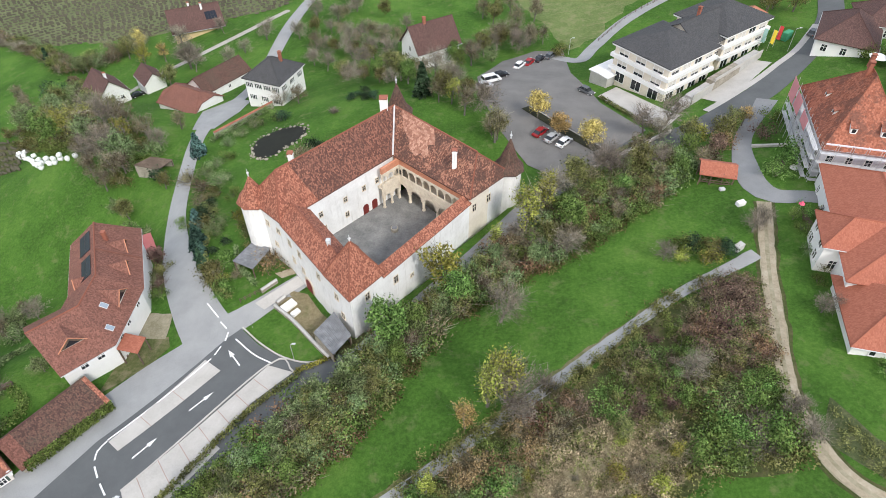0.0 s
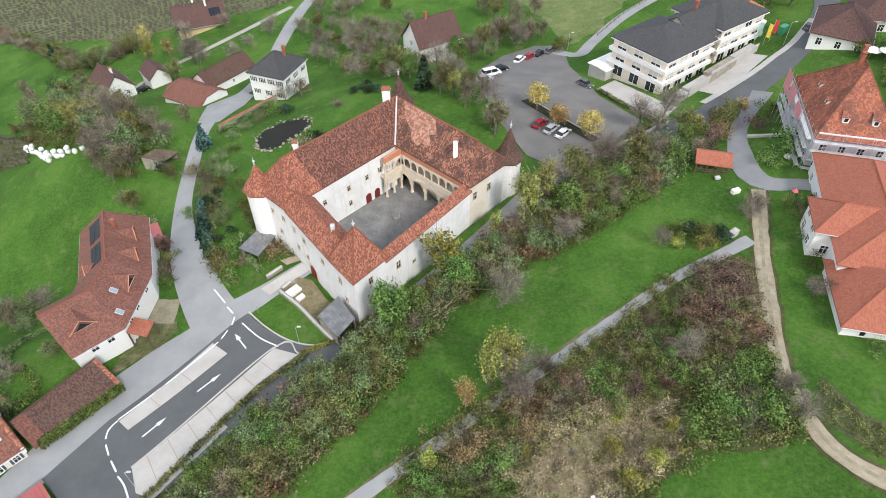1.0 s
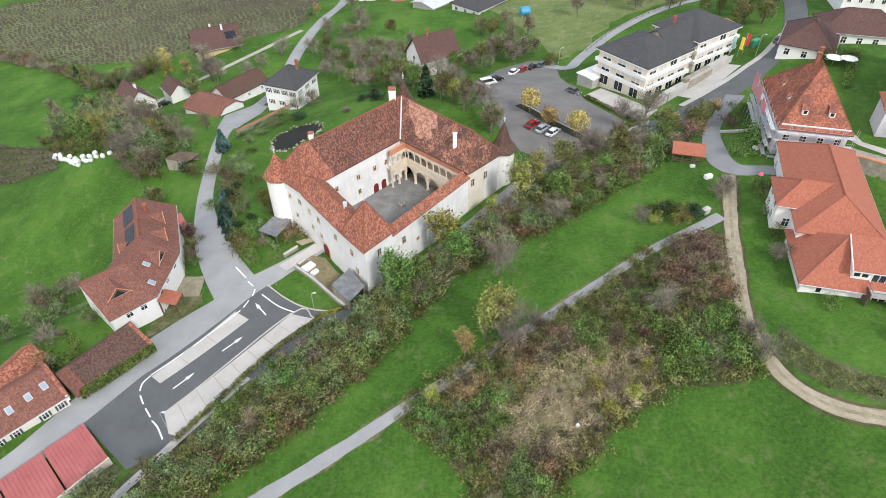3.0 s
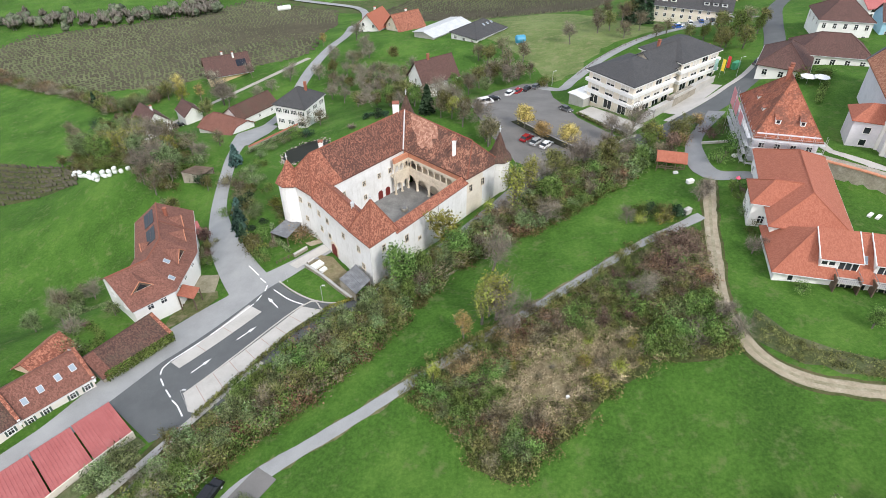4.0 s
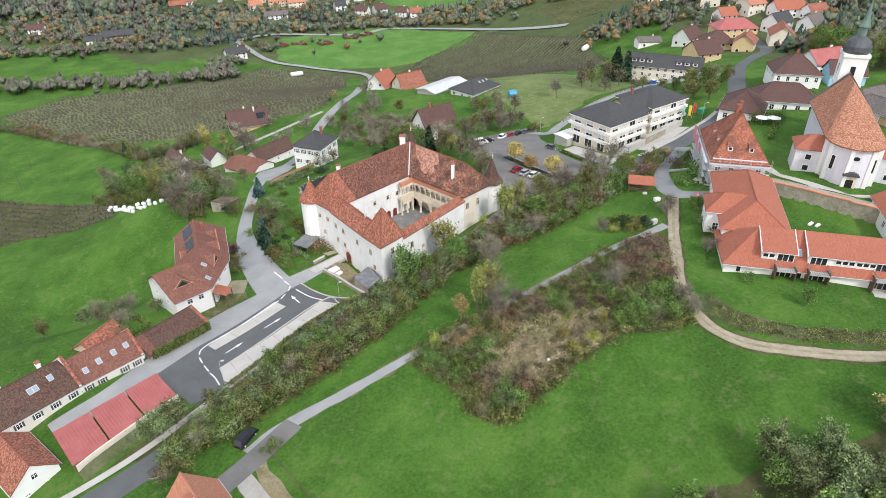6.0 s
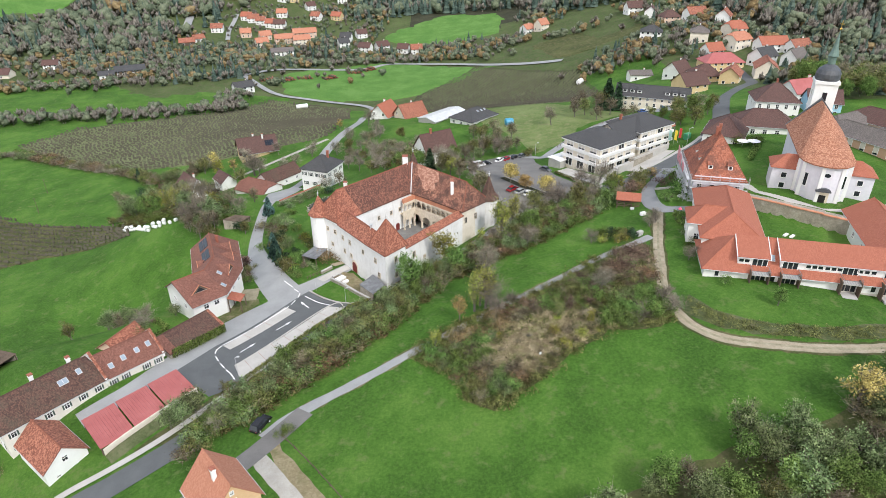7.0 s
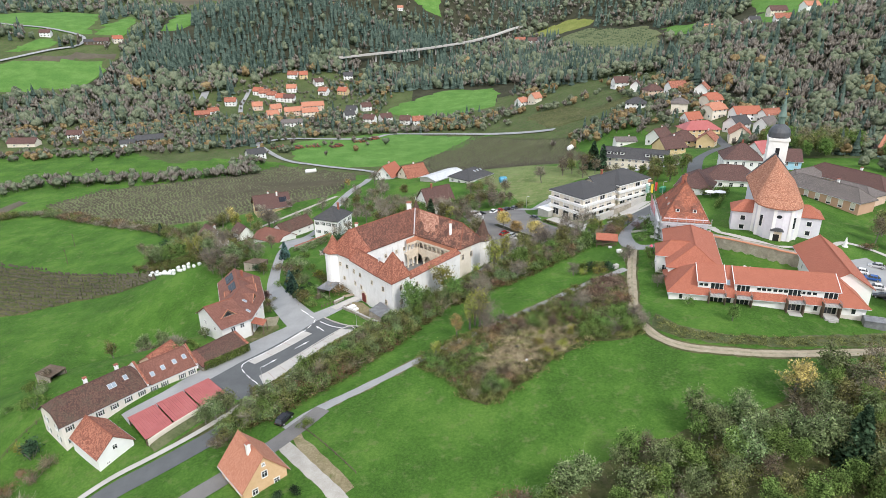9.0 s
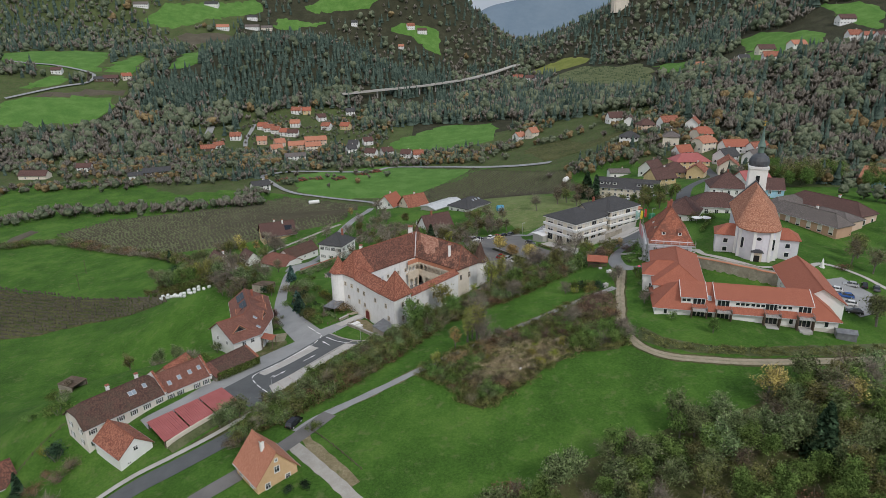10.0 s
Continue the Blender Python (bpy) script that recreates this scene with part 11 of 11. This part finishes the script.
def tank(x, y, turn, mat, label, L=4.5, r=1.1):
    ob = thing("tank", (x, y, g(x, y) + r + 0.4), turn, label, "tank")
    bm = bmesh.new()
    add_lathe(bm, [(0.3, -L / 2), (r * 0.8, -L / 2 + 0.15), (r, -L / 2 + 0.5), (r, L / 2 - 0.5), (r * 0.8, L / 2 - 0.15), (0.3, L / 2)], 0, 0, 14)
    bmesh.ops.rotate(bm, verts=bm.verts, cent=(0, 0, 0), matrix=Matrix.Rotation(radians(90), 3, "Y"))
    part("barrel", bm, mat, ob)
    for s in (-1, 1):
        bm = bmesh.new()
        add_box(bm, s * L * 0.3 - 0.15, s * L * 0.3 + 0.15, -r * 0.7, r * 0.7, -r - 0.45, -r * 0.6)
        part("foot", bm, M_CONCRETE, ob)


tank(-106.6, 399.8, 25, M_WHITE, "white cylindrical water tank in the vineyard", 9, 1.6)
tank(29.8, 211.7, 10, plain("blue_plastic", (0.05, 0.28, 0.45), 0.4), "blue round pool tank in the pasture", 4, 1.6)
tank(97.7, 382.8, 60, M_WHITE, "white round-ended caravan in the vineyard", 9, 1.8)


def log_pile(x, y, turn, n, label):
    ob = thing("log_pile", (x, y, g(x, y) + 0.5), turn, label, "log pile")
    rng = random.Random(n)
    for i in range(n):
        bm = bmesh.new()
        x0, z0 = rng.uniform(-7, 7), rng.uniform(0.2, 2.2)
        add_tube(bm, (x0, -3.5 + rng.uniform(-0.5, 0.5), z0), (x0 + rng.uniform(-0.6, 0.6), 3.5, z0 + rng.uniform(-0.2, 0.2)), 0.45, 0.38, 6)
        part("log", bm, M_BRICK if i % 3 == 0 else M_WOOD, ob)


for i, (x, y) in enumerate(((-150.9, 476.7), (-135.2, 479.6), (-121.8, 490.5), (-101.0, 496.3), (-81.9, 520.0), (-70.1, 533.6))):
    log_pile(x, y, 20 + 25 * (i % 2), 26, "heap of stacked tree trunks in the field")


def statue():
    x, y = 123.5, 86.9
    bm = bmesh.new()
    add_lathe(bm, [(0.9, -0.4), (0.9, 0.25), (0.6, 0.3), (0.5, 1.3), (0.34, 2.0), (0.22, 2.6), (0.05, 3.1)], 0, 0, 8)
    me = bpy.data.meshes.new("monument")
    bm.to_mesh(me)
    bm.free()
    me.materials.append(M_WHITE)
    o = new("monument", me)
    o.location = (x, y, g(x, y))
    tagged(o, "small white stone monument on the church lawn", "monument")


statue()


def parasol(x, y, mat, label, size=1.0):
    ob = thing("parasol", (x, y, g(x, y)), 0, label, "parasol")
    bm = bmesh.new()
    add_tube(bm, (0, 0, 0), (0, 0, 2.6), 0.04, 0.04, 6)
    part("pole", bm, M_STEEL, ob)
    bm = bmesh.new()
    add_lathe(bm, [(2.1 * size, 2.25), (2.12 * size, 2.3), (1.0 * size, 2.62), (0.05, 2.85)], 0, 0, 8)
    part("canopy", bm, mat, ob)


parasol(100.6, 134.6, M_WHITE, "white square garden parasol behind the shop house")
parasol(103.4, 133.0, M_WHITE, "white square garden parasol behind the shop house")
for x, y in ((86.8, 74.0), (88.2, 73.4)):
    boards(x, y, 40, 1.9, 0.7, 0.4, M_WHITE, "white garden lounger on the lawn", "lounger")
parasol(62.8, 84.0, plain("pink_cloth", (0.75, 0.12, 0.2), 0.8), "small pink parasol among the garden beds", 0.25)
for x, y, t in ((63.5, 80.5, 74), (62.8, 76.5, 74), (63.8, 83, 74)):
    boards(x, y, t, 2.8, 1.0, 0.5, M_WOOD, "raised wooden garden bed by the terrace", "garden_bed")

hedge([(38.4, 135.4), (43.0, 126.6), (48.0, 117.4)], 1.1, 0.9, L_OLIVE, "brown-green hedge along the office terrace")
hedge([(46.4, 116.6), (40.5, 112.2), (33, 107.6)], 1.0, 1.2, L_OLIVE, "brown-green hedge below the car park")
hedge([(-71.2, 54.6), (-78, 64), (-80, 74), (-72, 84)], 1.5, 2.0, L_GREY, "shaggy hedge round the farmhouse garden")
hedge([(-22.5, 144), (-19.5, 141.2), (-16.8, 141.6)], 1.1, 0.9, L_DARK, "clipped dark box hedge in the castle garden")


def office_ramp():
    """The stone-faced ramp along the office front, with a stair at its foot."""
    ob = thing("ramp", (0, 0, 0), 0, "long pale stone ramp wall with stair before the office", "ramp")
    a, b = Vector((54.0, 125.6)), Vector((81.4, 149.4))
    d = (b - a).normalized()
    n = Vector((-d.y, d.x))
    L = (b - a).length
    for u0, u1, h in ((0.16, 0.40, 1.7), (0.40, 0.72, 2.0), (0.72, 1.0, 1.4)):
        p, q = a + d * L * u0, a + d * L * u1
        bm = bmesh.new()
        add_prism(bm, [tuple(p), tuple(q - d * 0.01), tuple(q - d * 0.01 + n * 2.2), tuple(p + n * 2.2)], min(g(*p), g(*q)) - 1.0, max(g(*p), g(*q)) + h)
        part("ramp_body", bm, M_STONE if h > 1.9 else M_CONCRETE, ob)
        bm = bmesh.new()
        add_prism(bm, [tuple(p - n * 0.05), tuple(q - n * 0.05), tuple(q + n * 0.2), tuple(p + n * 0.2)], max(g(*p), g(*q)) + h, max(g(*p), g(*q)) + h + 0.75)
        part("parapet", bm, M_PAVER, ob)
    for k in range(9):
        p, q = a + d * (L * 0.02 + k * 0.5), a + d * (L * 0.02 + k * 0.5 + 0.49)
        bm = bmesh.new()
        add_prism(bm, [tuple(p), tuple(q), tuple(q + n * 2.2), tuple(p + n * 2.2)], g(*p) - 1.0, g(*a) + 0.2 + k * 0.18)
        part("step", bm, M_CONCRETE, ob)


office_ramp()


def well():
    ob = thing("well", (-9.5, 90.6, 3.0), 20, "small dark stone well in the courtyard", "well")
    bm = bmesh.new()
    add_lathe(bm, [(0.75, -0.3), (0.75, 0.7), (0.6, 0.72)], 0, 0, 12)
    part("basin", bm, M_STONE, ob)
    bm = bmesh.new()
    add_lathe(bm, [(0.55, 0.74), (0.5, 0.9), (0.1, 1.0)], 0, 0, 12)
    part("cover", bm, M_GREYMETAL, ob)


well()
# garden walls and firewalls of the row houses, and the carports' front wall
stone_wall([(-63.0, 15.4), (-51.0, 31.0)], 1.7, 0.2, "cream rendered front wall of the carports", M_CREAM, None)


def grass_bank():
    a, b, n = Vector((-62.8, 14.9)), Vector((-50.6, 31.0)), Vector((0.779, -0.627))
    bm = bmesh.new()
    prev = None
    for k in range(17):
        p = a.lerp(b, k / 16)
        fall = min(1.0, 0.7 + k / 4, 0.3 + (16 - k) / 4)
        cur = [bm.verts.new((p.x + n.x * u, p.y + n.y * u, g(p.x + n.x * u, p.y + n.y * u) + h * fall + dz)) for u, h, dz in ((0.15, 0.9, 0.0), (0.8, 0.8, 0.03), (1.6, 0.45, 0.03), (2.4, 0.0, 0.0))]
        if prev:
            for i in range(3):
                bm.faces.new((prev[i], prev[i + 1], cur[i + 1], cur[i]))
        prev = cur
    me = bpy.data.meshes.new("bank")
    bmesh.ops.recalc_face_normals(bm, faces=bm.faces[:])
    bm.to_mesh(me)
    bm.free()
    me.materials.append(M_BANK)
    tagged(new("bank", me), "rough grass bank against the carport wall", "grass", "", "structure")


grass_bank()


def firewall(cx, cy, turn, half, he, hr, base):
    ob = thing("parapet_wall", (cx, cy, base), turn, "raised firewall with tile coping between the row houses", "firewall")
    bm = bmesh.new()
    for y0, y1, z0, z1 in ((-half, 0, he, hr), (0, half, hr, he)):
        v = [bm.verts.new((x, y, z)) for x in (-0.22, 0.22) for y, z in ((y0, z0 - 1.2), (y1, z1 - 1.2), (y1, z1 + 0.4), (y0, z0 + 0.4))]
        for f in ((0, 1, 2, 3), (7, 6, 5, 4), (0, 4, 5, 1), (1, 5, 6, 2), (2, 6, 7, 3), (3, 7, 4, 0)):
            bm.faces.new([v[i] for i in f])
    part("wall", bm, M_PLASTER, ob)
    roof_part("coping", [[(-0.3, -half - 0.1, he + 0.40), (0.3, -half - 0.1, he + 0.40), (0.3, 0, hr + 0.48), (-0.3, 0, hr + 0.48)], [(-0.3, half + 0.1, he + 0.40), (0.3, half + 0.1, he + 0.40), (0.3, 0, hr + 0.48), (-0.3, 0, hr + 0.48)]], M_TILE_BRIGHT, ob, 0.1)


firewall(-74.0, 35.6, 52, 5.4, 5.6, 9.6, -3.4)
firewall(-65.3, 44.7, 48, 4.9, 3.6, 7.1, -1.6)
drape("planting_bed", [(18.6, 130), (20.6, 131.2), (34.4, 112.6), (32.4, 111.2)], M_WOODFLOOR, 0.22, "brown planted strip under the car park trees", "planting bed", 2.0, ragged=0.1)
kerb([(20.8, 131.2), (34.6, 112.6)], "pale kerb of the planted strip in the car park")
hedge([(97.5, 121.5), (101, 127), (104.5, 132)], 1.8, 1.8, L_GREEN, "clipped dark green hedge behind the shop house", 160)
